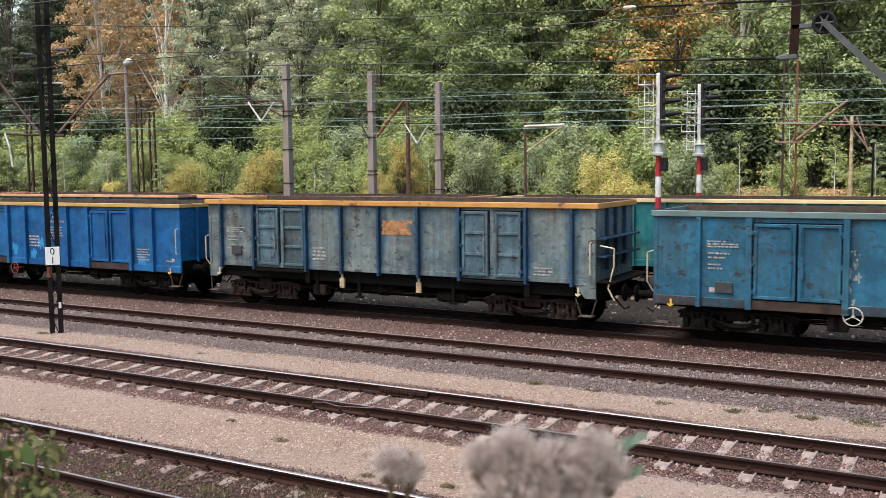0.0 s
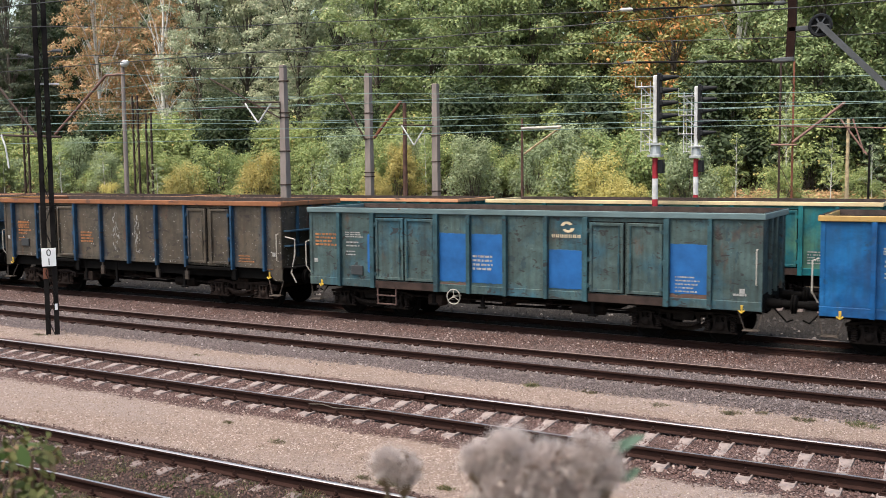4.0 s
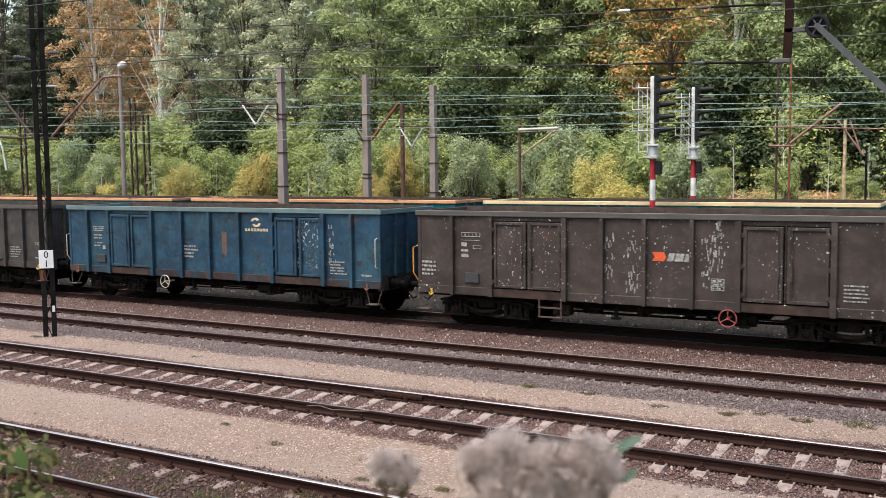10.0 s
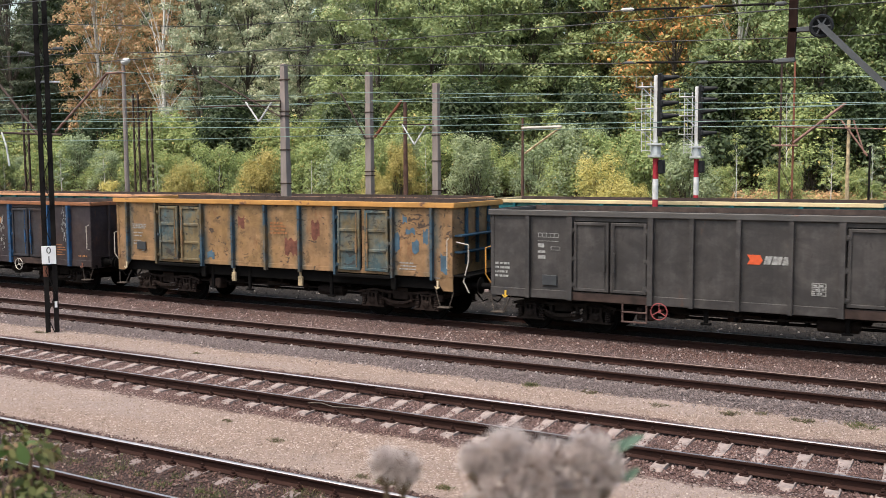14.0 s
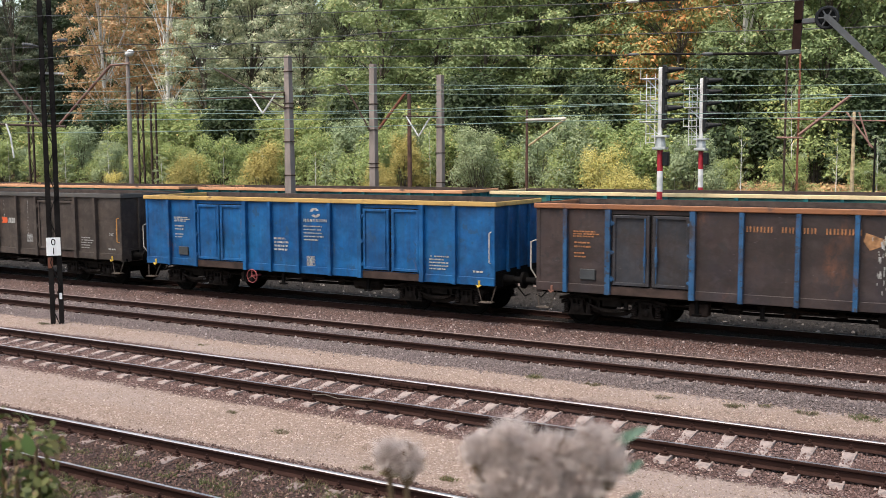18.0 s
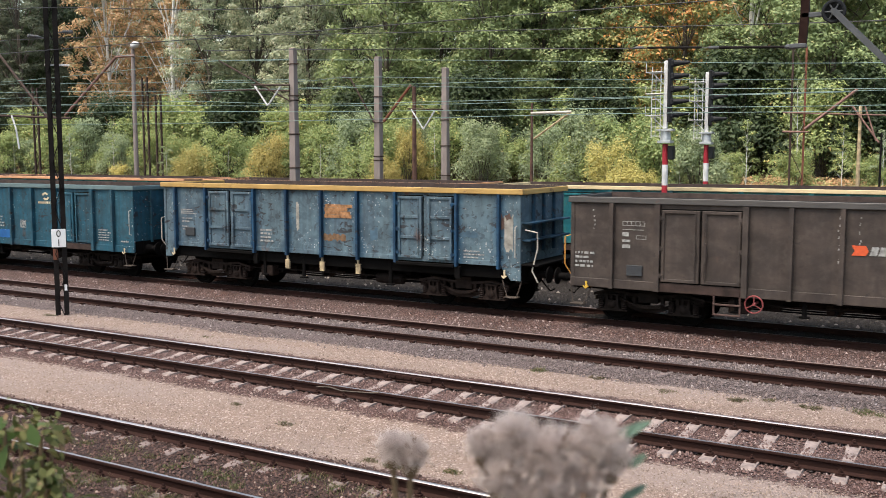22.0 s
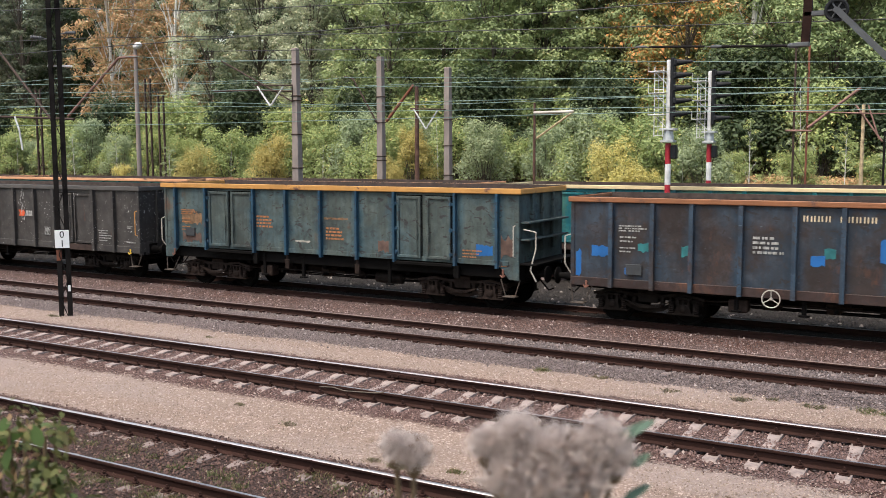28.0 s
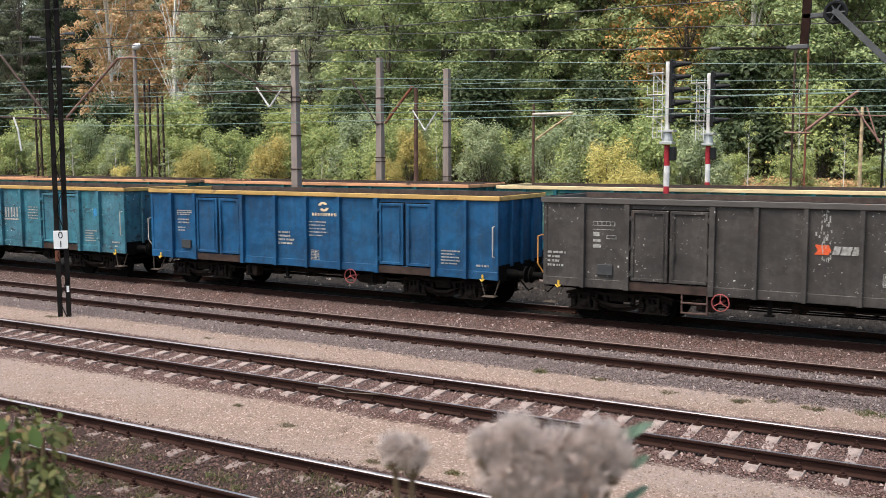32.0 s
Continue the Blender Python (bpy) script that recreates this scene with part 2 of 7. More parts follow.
def ground_mat():
    """The yard: dark ballast, bands of tan grit worn as footpaths between the tracks, grass beyond."""
    m = Nodes("yard_ballast_and_grit")
    xyz = m.split(m.co)
    wob = m.math("MULTIPLY", m.math("SUBTRACT", m.noise(0.35, 4, 0.6), 0.5), 0.6)
    fine = m.math("MULTIPLY", m.math("SUBTRACT", m.noise(9, 3, 0.7), 0.5), 0.7)
    y = m.math("ADD", m.math("ADD", xyz[1], wob), fine)

    def band(mid, half):
        return m.ramp(m.math("ABSOLUTE", m.math("SUBTRACT", y, mid)), half - 0.06, half + 0.06, 1.0, 0.0)

    vc = m.voronoi(34.0, "Color")
    vd = m.voronoi(34.0)
    sp = m.t.nodes.new("ShaderNodeSeparateColor")
    m.t.links.new(vc, sp.inputs[0])
    tan = m.mix(m.ramp(m.noise(40, 5, 0.8), 0.36, 0.64), (0.125, 0.09, 0.073), (0.32, 0.237, 0.196))
    tan = m.mix(m.ramp(sp.outputs[0], 0.84, 0.87, 0.0, 0.6), tan, (0.52, 0.43, 0.38))
    tan = m.mix(m.ramp(m.noise(0.9, 6, 0.65), 0.42, 0.75, 0, 0.45), tan, (0.2, 0.15, 0.125))
    tan = m.mix(m.ramp(m.noise(0.33, 4, 0.6, m.stretch(0.4, 1.6, 1)), 0.45, 0.62, 0, 0.55), tan, (0.25, 0.205, 0.187))
    tan = m.mix(m.ramp(m.noise(5.5, 5, 0.6), 0.64, 0.74, 0, 0.5), tan, (0.12, 0.085, 0.07))
    dark = m.mix(sp.outputs[1], (0.092, 0.056, 0.05), (0.185, 0.122, 0.112))
    dark = m.mix(m.ramp(sp.outputs[2], 0.9, 0.92), dark, (0.36, 0.285, 0.265))
    dark = m.mix(m.ramp(m.noise(0.5, 5, 0.6), 0.4, 0.7), dark, m.mix(1.0, dark, (0.85, 0.7, 0.65), "MULTIPLY"))
    dark = m.mix(m.ramp(y, 10.3, 10.8, 1.0, 0.0), dark, m.mix(sp.outputs[1], (0.035, 0.021, 0.018), (0.095, 0.061, 0.055)))
    path = m.math("MAXIMUM", band(PATH_A, 1.12), band(PATH_B, 0.66))
    grey = m.mix(sp.outputs[1], (0.112, 0.09, 0.088), (0.235, 0.19, 0.184))
    dark = m.mix(m.ramp(m.math("ABSOLUTE", m.math("SUBTRACT", y, 19.25)), 1.4, 1.8, 0.9, 0.0), dark, grey)
    # Shade under the train, painted on the ballast as a near-black band.
    train_shade = m.math("MULTIPLY", m.ramp(y, 22.72, 22.95), m.ramp(y, 24.3, 24.8, 1.0, 0.0))
    dark = m.mix(train_shade, dark, m.mix(m.ramp(sp.outputs[0], 0.9, 0.93), (0.014, 0.012, 0.0105), (0.09, 0.08, 0.07)))
    # Beyond it the ballast colour is darkened for the shade between the trains.
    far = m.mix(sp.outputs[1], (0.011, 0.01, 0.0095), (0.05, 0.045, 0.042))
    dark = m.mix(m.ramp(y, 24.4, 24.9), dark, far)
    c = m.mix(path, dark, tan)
    grass = m.mix(m.ramp(m.noise(1.1, 6, 0.65), 0.35, 0.65), (0.07, 0.075, 0.03), (0.22, 0.125, 0.06))
    c = m.mix(m.ramp(xyz[1], 36.5, 38.5), c, grass)
    c = m.mix(m.ramp(xyz[1], 6.6, 7.4, 1.0, 0.0), c, grass)
    # Shade in the crevices between stones is painted in, fading out on the paths.
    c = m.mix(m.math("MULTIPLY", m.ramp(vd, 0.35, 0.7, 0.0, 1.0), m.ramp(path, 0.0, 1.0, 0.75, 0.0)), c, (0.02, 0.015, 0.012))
    grain = m.math("MULTIPLY", m.noise(60, 4, 0.75), m.ramp(path, 0, 1, 0.2, 1.3))
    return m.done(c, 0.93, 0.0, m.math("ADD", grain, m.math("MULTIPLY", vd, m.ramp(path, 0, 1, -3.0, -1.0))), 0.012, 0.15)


TRACKS = (9.451, 14.527, 19.399, 23.63)
PATH_A, PATH_B = 11.95, 17.05
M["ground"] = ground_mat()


def leaf_mat(name, dark, light, odd=None, share=0.1, gain=2.28):
    dark, light, odd = (tuple(min(0.8, v * gain * k) for v, k in zip(q, (1.06, 0.97, 1.12))) if q else q for q in (dark, light, odd))
    m = Nodes(name)
    r = m.island()
    c = m.mix(m.ramp(r, 0.0, 1.0), dark, light)
    if odd:
        pick = m.ramp(m.math("FRACT", m.math("MULTIPLY", r, 17.31)), 1 - share, 1.0 - share + 0.02)
        c = m.mix(pick, c, odd)
    c = m.mix(m.ramp(m.object_random(), 0, 1, 0.0, 0.4), c, m.mix(1.0, c, (1.08, 0.94, 0.8), "MULTIPLY"))
    c = m.mix(m.ramp(m.noise(0.5, 3), 0.35, 0.65, 0.3, 0.0), c, m.mix(1.0, c, (0.55, 0.6, 0.5), "MULTIPLY"))
    m.done(c, 0.6, 0.0, None, 0, 0.3)
    tr = m.t.nodes.new("ShaderNodeBsdfTranslucent")
    m.link(c, tr.inputs["Color"])
    mx = m.t.nodes.new("ShaderNodeMixShader")
    mx.inputs[0].default_value = 0.33
    out = m.t.nodes["Material Output"]
    m.t.links.new(m.bsdf.outputs[0], mx.inputs[1])
    m.t.links.new(tr.outputs[0], mx.inputs[2])
    m.t.links.new(mx.outputs[0], out.inputs["Surface"])
    return m.mat


LEAF = {
    "oak": leaf_mat("green_oak_leaves", (0.085, 0.122, 0.05), (0.15, 0.2, 0.082), (0.22, 0.225, 0.1), 0.04),
    "grey": leaf_mat("grey_green_poplar_leaves", (0.11, 0.142, 0.08), (0.205, 0.245, 0.15), (0.29, 0.3, 0.2), 0.1),
    # Darker copy of the leaf greens, standing in for shadow inside the wood.
    "dark": leaf_mat("shade_darkened_green_leaves", (0.022, 0.038, 0.016), (0.056, 0.088, 0.036), None, 0.1, 1.4),
    "rusty": leaf_mat("rusty_autumn_birch_leaves", (0.17, 0.12, 0.058), (0.26, 0.185, 0.088), (0.12, 0.13, 0.06), 0.25),
    "orange": leaf_mat("orange_maple_leaves", (0.1, 0.125, 0.045), (0.2, 0.19, 0.065), (0.29, 0.15, 0.05), 0.3),
    "lime": leaf_mat("yellow_green_willow_leaves", (0.2, 0.2, 0.06), (0.29, 0.28, 0.095)),
    "olive": leaf_mat("olive_brown_willow_leaves", (0.14, 0.138, 0.042), (0.225, 0.21, 0.068)),
    "bush": leaf_mat("mixed_green_shrub_leaves", (0.088, 0.128, 0.044), (0.17, 0.218, 0.08), (0.25, 0.225, 0.08), 0.05),
    "sage": leaf_mat("blue_green_shrub_leaves", (0.094, 0.132, 0.066), (0.165, 0.212, 0.115)),
    "pine": leaf_mat("dull_pine_needles", (0.04, 0.056, 0.033), (0.082, 0.1, 0.058)),
    "dry": leaf_mat("olive_dusty_weed_leaves", (0.09, 0.085, 0.05), (0.22, 0.19, 0.115), (0.10, 0.12, 0.04), 0.3, 1.0),
    "nettle": leaf_mat("fresh_green_weed_leaves", (0.05, 0.1, 0.026), (0.12, 0.2, 0.05), (0.2, 0.2, 0.07), 0.25, 1.0),
    "turf": leaf_mat("short_green_grass_blades", (0.06, 0.085, 0.025), (0.17, 0.19, 0.075), (0.25, 0.2, 0.11), 0.2, 1.0),
    "weed": leaf_mat("yellowing_weed_leaves", (0.055, 0.085, 0.024), (0.15, 0.17, 0.05), (0.23, 0.17, 0.08), 0.2, 1.0),
}
M["bark"] = plain("grey_brown_bark", (0.09, 0.075, 0.06), 0.9, 0, 0.4, 6)


def birch_mat():
    m = Nodes("white_birch_bark")
    c = m.mix(m.ramp(m.noise(3.0, 5, 0.7, m.stretch(1, 1, 2.2)), 0.58, 0.64), (0.62, 0.6, 0.57), (0.09, 0.075, 0.065))
    return m.done(c, 0.8)


M["birch"] = birch_mat()


def down_mat():
    m = Nodes("silvery_thistle_down")
    r = m.island()
    c = m.mix(r, (0.54, 0.47, 0.445), (0.76, 0.69, 0.655))
    c = m.mix(m.ramp(m.math("FRACT", m.math("MULTIPLY", r, 13.7)), 0.86, 0.88), c, (0.2, 0.13, 0.09))
    m.done(c, 0.8, 0.0, None, 0, 0.2)
    tr = m.t.nodes.new("ShaderNodeBsdfTranslucent")
    m.link(c, tr.inputs["Color"])
    mx = m.t.nodes.new("ShaderNodeMixShader")
    mx.inputs[0].default_value = 0.5
    m.t.links.new(m.bsdf.outputs[0], mx.inputs[1])
    m.t.links.new(tr.outputs[0], mx.inputs[2])
    m.t.links.new(mx.outputs[0], m.t.nodes["Material Output"].inputs["Surface"])
    return m.mat


M["fluff"] = down_mat()
M["stem"] = plain("dry_brown_plant_stem", (0.12, 0.085, 0.05), 0.9)


# ---- shapes ----
class Shape:
    """Collects bevelled boxes, bars, tubes and discs into one mesh."""

    def __init__(self):
        self.v, self.f = [], []

    def add(self, verts, faces):
        k = len(self.v)
        self.v += [tuple(p) for p in verts]
        self.f += [tuple(i + k for i in f) for f in faces]
        return self

    def box(self, x0, x1, y0, y1, z0, z1, b=None):
        """A box with its twelve edges cut off by b."""
        b = min(0.008 if b is None else b, (x1 - x0) * 0.3, (y1 - y0) * 0.3, (z1 - z0) * 0.3)
        vs, idx = [], {}
        for i, x in enumerate((x0, x1)):
            for j, y in enumerate((y0, y1)):
                for k, z in enumerate((z0, z1)):
                    sx, sy, sz = b * (1 - 2 * i), b * (1 - 2 * j), b * (1 - 2 * k)
                    for a, p in enumerate(((x, y + sy, z + sz), (x + sx, y, z + sz), (x + sx, y + sy, z))):
                        idx[i, j, k, a] = len(vs)
                        vs.append(p)
        q = [(0, 0), (1, 0), (1, 1), (0, 1)]
        fs = []
        for s in (0, 1):
            for a, key in enumerate((lambda u, w: (s, u, w), lambda u, w: (u, s, w), lambda u, w: (u, w, s))):
                fs.append(tuple(idx[(*key(u, w), a)] for u, w in q))
        for s in (0, 1):
            for w in (0, 1):
                fs.append((idx[s, w, 0, 0], idx[s, w, 1, 0], idx[s, w, 1, 1], idx[s, w, 0, 1]))
                fs.append((idx[s, 0, w, 0], idx[s, 1, w, 0], idx[s, 1, w, 2], idx[s, 0, w, 2]))
                fs.append((idx[0, s, w, 1], idx[1, s, w, 1], idx[1, s, w, 2], idx[0, s, w, 2]))
        for i in (0, 1):
            for j in (0, 1):
                for k in (0, 1):
                    fs.append(tuple(idx[i, j, k, a] for a in range(3)))
        return self.add(vs, fs)

    def beam(self, p, q, w, h=None, up=(0, 0, 1)):
        """A bar of w by h from p to q."""
        p, q = Vector(p), Vector(q)
        d = (q - p).normalized()
        u = Vector(up)
        if abs(d.dot(u)) > 0.98:
            u = Vector((0, 1, 0))
        s = d.cross(u).normalized()
        u = s.cross(d)
        h = w if h is None else h
        vs = [c + s * (a * w / 2) + u * (b * h / 2) for c in (p, q) for a, b in ((-1, -1), (1, -1), (1, 1), (-1, 1))]
        return self.add(vs, [(0, 1, 2, 3), (7, 6, 5, 4), (0, 4, 5, 1), (1, 5, 6, 2), (2, 6, 7, 3), (3, 7, 4, 0)])

    def rod(self, p, q, r, r2=None, n=8):
        """A round bar from p to q, tapering from r to r2."""
        p, q = Vector(p), Vector(q)
        d = (q - p).normalized()
        s = d.orthogonal().normalized()
        u = d.cross(s)
        r2 = r if r2 is None else r2
        vs = [c + (s * math.cos(a) + u * math.sin(a)) * rr for c, rr in ((p, r), (q, r2)) for a in [2 * math.pi * i / n for i in range(n)]]
        return self.add(vs, [(i, (i + 1) % n, (i + 1) % n + n, i + n) for i in range(n)] + [tuple(range(n))[::-1], tuple(range(n, 2 * n))])

    def pipe(self, points, r, n=6):
        """One bent round bar through the points."""
        ps = [Vector(p) for p in points]
        k = len(ps)
        tan = [(ps[min(i + 1, k - 1)] - ps[max(i - 1, 0)]).normalized() for i in range(k)]
        s = tan[0].orthogonal().normalized()
        vs = []
        for p, d in zip(ps, tan):
            s = (s - d * s.dot(d)).normalized()
            u = d.cross(s)
            vs += [p + (s * math.cos(2 * math.pi * i / n) + u * math.sin(2 * math.pi * i / n)) * r for i in range(n)]
        fs = [(j * n + i, j * n + (i + 1) % n, (j + 1) * n + (i + 1) % n, (j + 1) * n + i) for j in range(k - 1) for i in range(n)]
        return self.add(vs, fs + [tuple(range(n))[::-1], tuple(range((k - 1) * n, k * n))])

    def turned(self, axis_from, axis_to, rings, n=16):
        """A turned piece: rings of (along, radius)."""
        p, d = Vector(axis_from), (Vector(axis_to) - Vector(axis_from)).normalized()
        s = d.orthogonal().normalized()
        u = d.cross(s)
        vs = [p + d * a + (s * math.cos(t) + u * math.sin(t)) * r for a, r in rings for t in [2 * math.pi * i / n for i in range(n)]]
        fs = [(k * n + i, k * n + (i + 1) % n, (k + 1) * n + (i + 1) % n, (k + 1) * n + i) for k in range(len(rings) - 1) for i in range(n)]
        return self.add(vs, fs + [tuple(range(n))[::-1], tuple(range((len(rings) - 1) * n, len(rings) * n))])

    def prism(self, outline, y0, y1):
        """An outline in x and z, drawn out along y."""
        n = len(outline)
        vs = [(x, y, z) for y in (y0, y1) for x, z in outline]
        return self.add(vs, [tuple(range(n)), tuple(range(2 * n - 1, n - 1, -1))] + [(i, i + n, (i + 1) % n + n, (i + 1) % n) for i in range(n)])

    def ring(self, c, axis, r, thick, n=20):
        """A round hoop."""
        c, d = Vector(c), Vector(axis).normalized()
        s = d.orthogonal().normalized()
        u = d.cross(s)
        pts = [c + (s * math.cos(2 * math.pi * i / n) + u * math.sin(2 * math.pi * i / n)) * r for i in range(n + 1)]
        return self.pipe(pts, thick, 6)

    def mesh(self, name, *materials):
        me = bpy.data.meshes.new(name)
        me.from_pydata(self.v, [], self.f)
        for m in materials:
            me.materials.append(m)
        bm = bmesh.new()
        bm.from_mesh(me)
        bmesh.ops.recalc_face_normals(bm, faces=bm.faces)
        bm.to_mesh(me)
        bm.free()
        return me


def part(name, shape, material, parent, label=""):
    ob = new(name, shape if isinstance(shape, bpy.types.Mesh) else shape.mesh(name, material))
    ob.parent = parent
    return tagged(ob, label) if label else ob


def thing(name, label, category, group="", at=(0, 0, 0)):
    ob = new(name)
    ob.empty_display_size = 0.2
    ob.location = at
    return tagged(ob, label, category, group)


def single(name, shape, material, label, category="", group="", kind=""):
    return tagged(new(name, shape.mesh(name, material)), label, category, group, kind)


# ---- ground ----
def bed(y):
    """Height of the yard: shallow ballast beds under the tracks."""
    y = np.asarray(y, float)
    h = np.full(y.shape, -0.25)
    for mid, top in zip(TRACKS, (-0.176, -0.204, -0.174, -0.15)):
        t = np.clip((1.75 - np.abs(y - mid)) / 0.5, 0, 1)
        h = np.maximum(h, -0.25 + (top + 0.25) * t * t * (3 - 2 * t))
    return h


def lie(x, y):
    """Height of the land: a bank under the camera, the level yard, a wooded slope behind."""
    if y < 7.2:
        t = min(1, max(0, (7.2 - y) / 5.6))
        return -0.25 + 2.95 * t * t * (3 - 2 * t)
    if y < 37.5:
        return float(bed(y))
    t = min(1, (y - 37.5) / 8.5)
    h = -0.25 + 2.7 * t * t * (3 - 2 * t)
    return h + max(0, y - 46) * 0.075 if y < 200 else h + 154 * 0.075


def build_ground():
    xs = [-1500, -600, -300, -160] + [-110 + 2.5 * i for i in range(28)] + [-40 + 0.4 * i for i in range(111)] + [6, 9, 14, 20, 30, 60, 120, 300, 600, 1500]
    ys = [-1500, -500, -200, -80, -30, -12, -5, -2, 0] + [0.4 * i for i in range(1, 22)] + [8.75 + 0.25 * i for i in range(65)] + [25.5 + i for i in range(12)] + [37.5 + 1.5 * i for i in range(30)] + [90, 110, 150, 200, 400, 900, 1800]
    vs, fs = [], []
    for y in ys:
        for x in xs:
            w = 0.022 * noise.noise((x * 0.9, y * 1.3, 0.0)) + 0.012 * noise.noise((x * 3.1, y * 3.3, 5.0)) if 7.2 < y < 37 and -60 < x < 25 else 0.0
            if y >= 38 and y < 90:
                w = 0.5 * noise.noise((x * 0.12, y * 0.12, 3.0))
            vs.append((x, y, lie(x, y) + w))
    n = len(xs)
    for j in range(len(ys) - 1):
        for i in range(n - 1):
            fs.append((j * n + i, j * n + i + 1, (j + 1) * n + i + 1, (j + 1) * n + i))
    me = bpy.data.meshes.new("ground")
    me.from_pydata(vs, [], fs)
    me.materials.append(M["ground"])
    me.polygons.foreach_set("use_smooth", [True] * len(me.polygons))
    tagged(new("ground", me), "dark ballast and tan grit paths of a railway yard", "ground", kind="structure")


build_ground()


# ---- tracks ----
def rail_mesh(x0, x1, top, inner):
    """Flat-bottomed rail, its running face and the corner towards the other rail on their own material."""
    half = [(0.036, -0.003), (0.036, -0.03), (0.010, -0.045), (0.009, -0.125), (0.068, -0.15), (0.07, -0.16)]
    prof = [(-0.022, 0.006), (0.022, 0.006)] + half + [(-a, b) for a, b in half[::-1]]
    n = len(prof)
    vs = [(x, y, z) for x in (x0, x1) for y, z in prof]
    me = bpy.data.meshes.new("rail")
    me.from_pydata(vs, [], [(i, (i + 1) % n, (i + 1) % n + n, i + n) for i in range(n)] + [tuple(range(n)), tuple(range(n, 2 * n))[::-1]])
    me.materials.append(M["railside"])
    me.materials.append(top)
    for i in (0, n - 1 if inner < 0 else 1):
        me.polygons[i].material_index = 1
    bm = bmesh.new()
    bm.from_mesh(me)
    bmesh.ops.recalc_face_normals(bm, faces=bm.faces)
    bm.to_mesh(me)
    bm.free()
    return me


def sleeper_shape():
    """Concrete sleeper, waisted in the middle, with sloping ends."""
    s = Shape()
    secs = [(-1.16, 0.08, -0.23), (-1.1, 0.112, -0.168), (-0.5, 0.108, -0.16), (-0.25, 0.09, -0.19), (0.25, 0.09, -0.19), (0.5, 0.108, -0.16), (1.1, 0.112, -0.168), (1.16, 0.08, -0.23)]
    vs = [(sx * w * k, y, z) for y, w, zt in secs for sx, k, z in ((-1, 1.12, -0.34), (-1, 0.9, zt), (1, 0.9, zt), (1, 1.12, -0.34))]
    fs = [(4 * i + j, 4 * i + (j + 1) % 4, 4 * i + 4 + (j + 1) % 4, 4 * i + 4 + j) for i in range(len(secs) - 1) for j in range(4)]
    return s.add(vs, fs + [(0, 1, 2, 3), (31, 30, 29, 28)])


def fastening_shape():
    """Clips, bolts and base plate on both sides of a rail foot."""
    s = Shape().box(-0.07, 0.07, -0.17, 0.17, -0.162, -0.148, 0.004)
    for y in (-0.115, 0.115):
        s.box(-0.045, 0.045, y - 0.035, y + 0.035, -0.15, -0.115, 0.008)
        s.rod((0, y, -0.115), (0, y, -0.055), 0.018, 0.016, 6)
        s.rod((0, y, -0.10), (0, y, -0.08), 0.032, 0.03, 6)
    return s


SLEEPER = {k: sleeper_shape().mesh("sleeper", M[k]) for k in ("concrete", "darkconcrete")}
CLIP = Shape().box(-0.06, 0.06, -0.15, 0.15, -0.162, -0.12, 0.0).mesh("fastening", M["railside"])
FASTENING = fastening_shape().mesh("fastening", M["railside"])


def track(y, first, count, step, phase, tone, top, sink, label, rails=(-160.0, 60.0)):
    t = thing("railway_track", label, "railway track", "tracks of the yard", (0, y, 0))
    for side in (-1, 1):
        part("rail", rail_mesh(*rails, top, -side), None, t).location = (0, side * 0.7525, 0)
    for i in range(count):
        x = first + phase + i * step + random.uniform(-0.012, 0.012)
        s = part("sleeper", SLEEPER[tone], None, t)
        s.location, s.rotation_euler = (x, random.uniform(-0.015, 0.015), -sink), (0, 0, random.uniform(-0.012, 0.012))
        for side in (-1, 1):
            part("fastening", FASTENING if y < 16 else CLIP, None, t).location = (x, side * 0.7525, -0.0)
    return t


PHASE = -18.376
track(TRACKS[0], PHASE, 40, 0.6, 0.18, "darkconcrete", M["railtop"], 0.0, "railway track with shiny rails on dusty concrete sleepers")
track(TRACKS[1], PHASE - 9.0, 60, 0.6, 0.0, "concrete", M["railtop"], 0.0, "railway track with bright rails on pale concrete sleepers")
track(TRACKS[2], PHASE - 12.0, 62, 0.6, 0.25, "darkconcrete", M["railtopdull"], 0.006, "little-used railway track with dull brown rails sunk in ballast")
track(TRACKS[3], PHASE - 15.0, 66, 0.6, 0.1, "darkconcrete", M["railtopdull"], 0.03, "railway track under the passing coal train")
track(31.67, PHASE - 20.0, 66, 0.6, 0.1, "darkconcrete", M["railtopdull"], 0.006, "railway track under the parked wagons")


# ---- wagons ----
SIDE = TRACKS[3] - 1.42     # the near wall of the train
WIDE = 2.84
LONG = 12.82
STAKES = {"deep": (1.09, 2.24, 4.30, 5.29, 6.36, 7.51, 8.57, 10.62, 11.64), "even": (1.0, 2.02, 4.0, 5.32, 6.5, 7.7, 9.0, 10.88, 11.87), "brown": (0.82, 1.94, 4.02, 5.14, 6.37, 7.58, 8.64, 10.7, 11.77), "closed": (1.08, 2.12, 3.06, 4.2, 5.38, 6.4, 7.39, 8.56, 9.67, 10.69, 11.67), "old": (0.56, 1.87, 3.85, 5.12, 6.41, 7.70, 8.99, 10.94, 12.21)}
DOORS = {"deep": ((2.34, 3.25), (3.30, 4.20), (8.68, 9.55), (9.64, 10.52)), "even": ((2.1, 2.98), (3.06, 3.88), (9.1, 9.9), (10.0, 10.78)), "brown": ((2.06, 2.98), (3.06, 3.94), (8.76, 9.6), (9.7, 10.58)), "closed": (), "old": ((2.00, 2.82), (2.94, 3.76), (9.08, 9.85), (10.02, 10.80))}


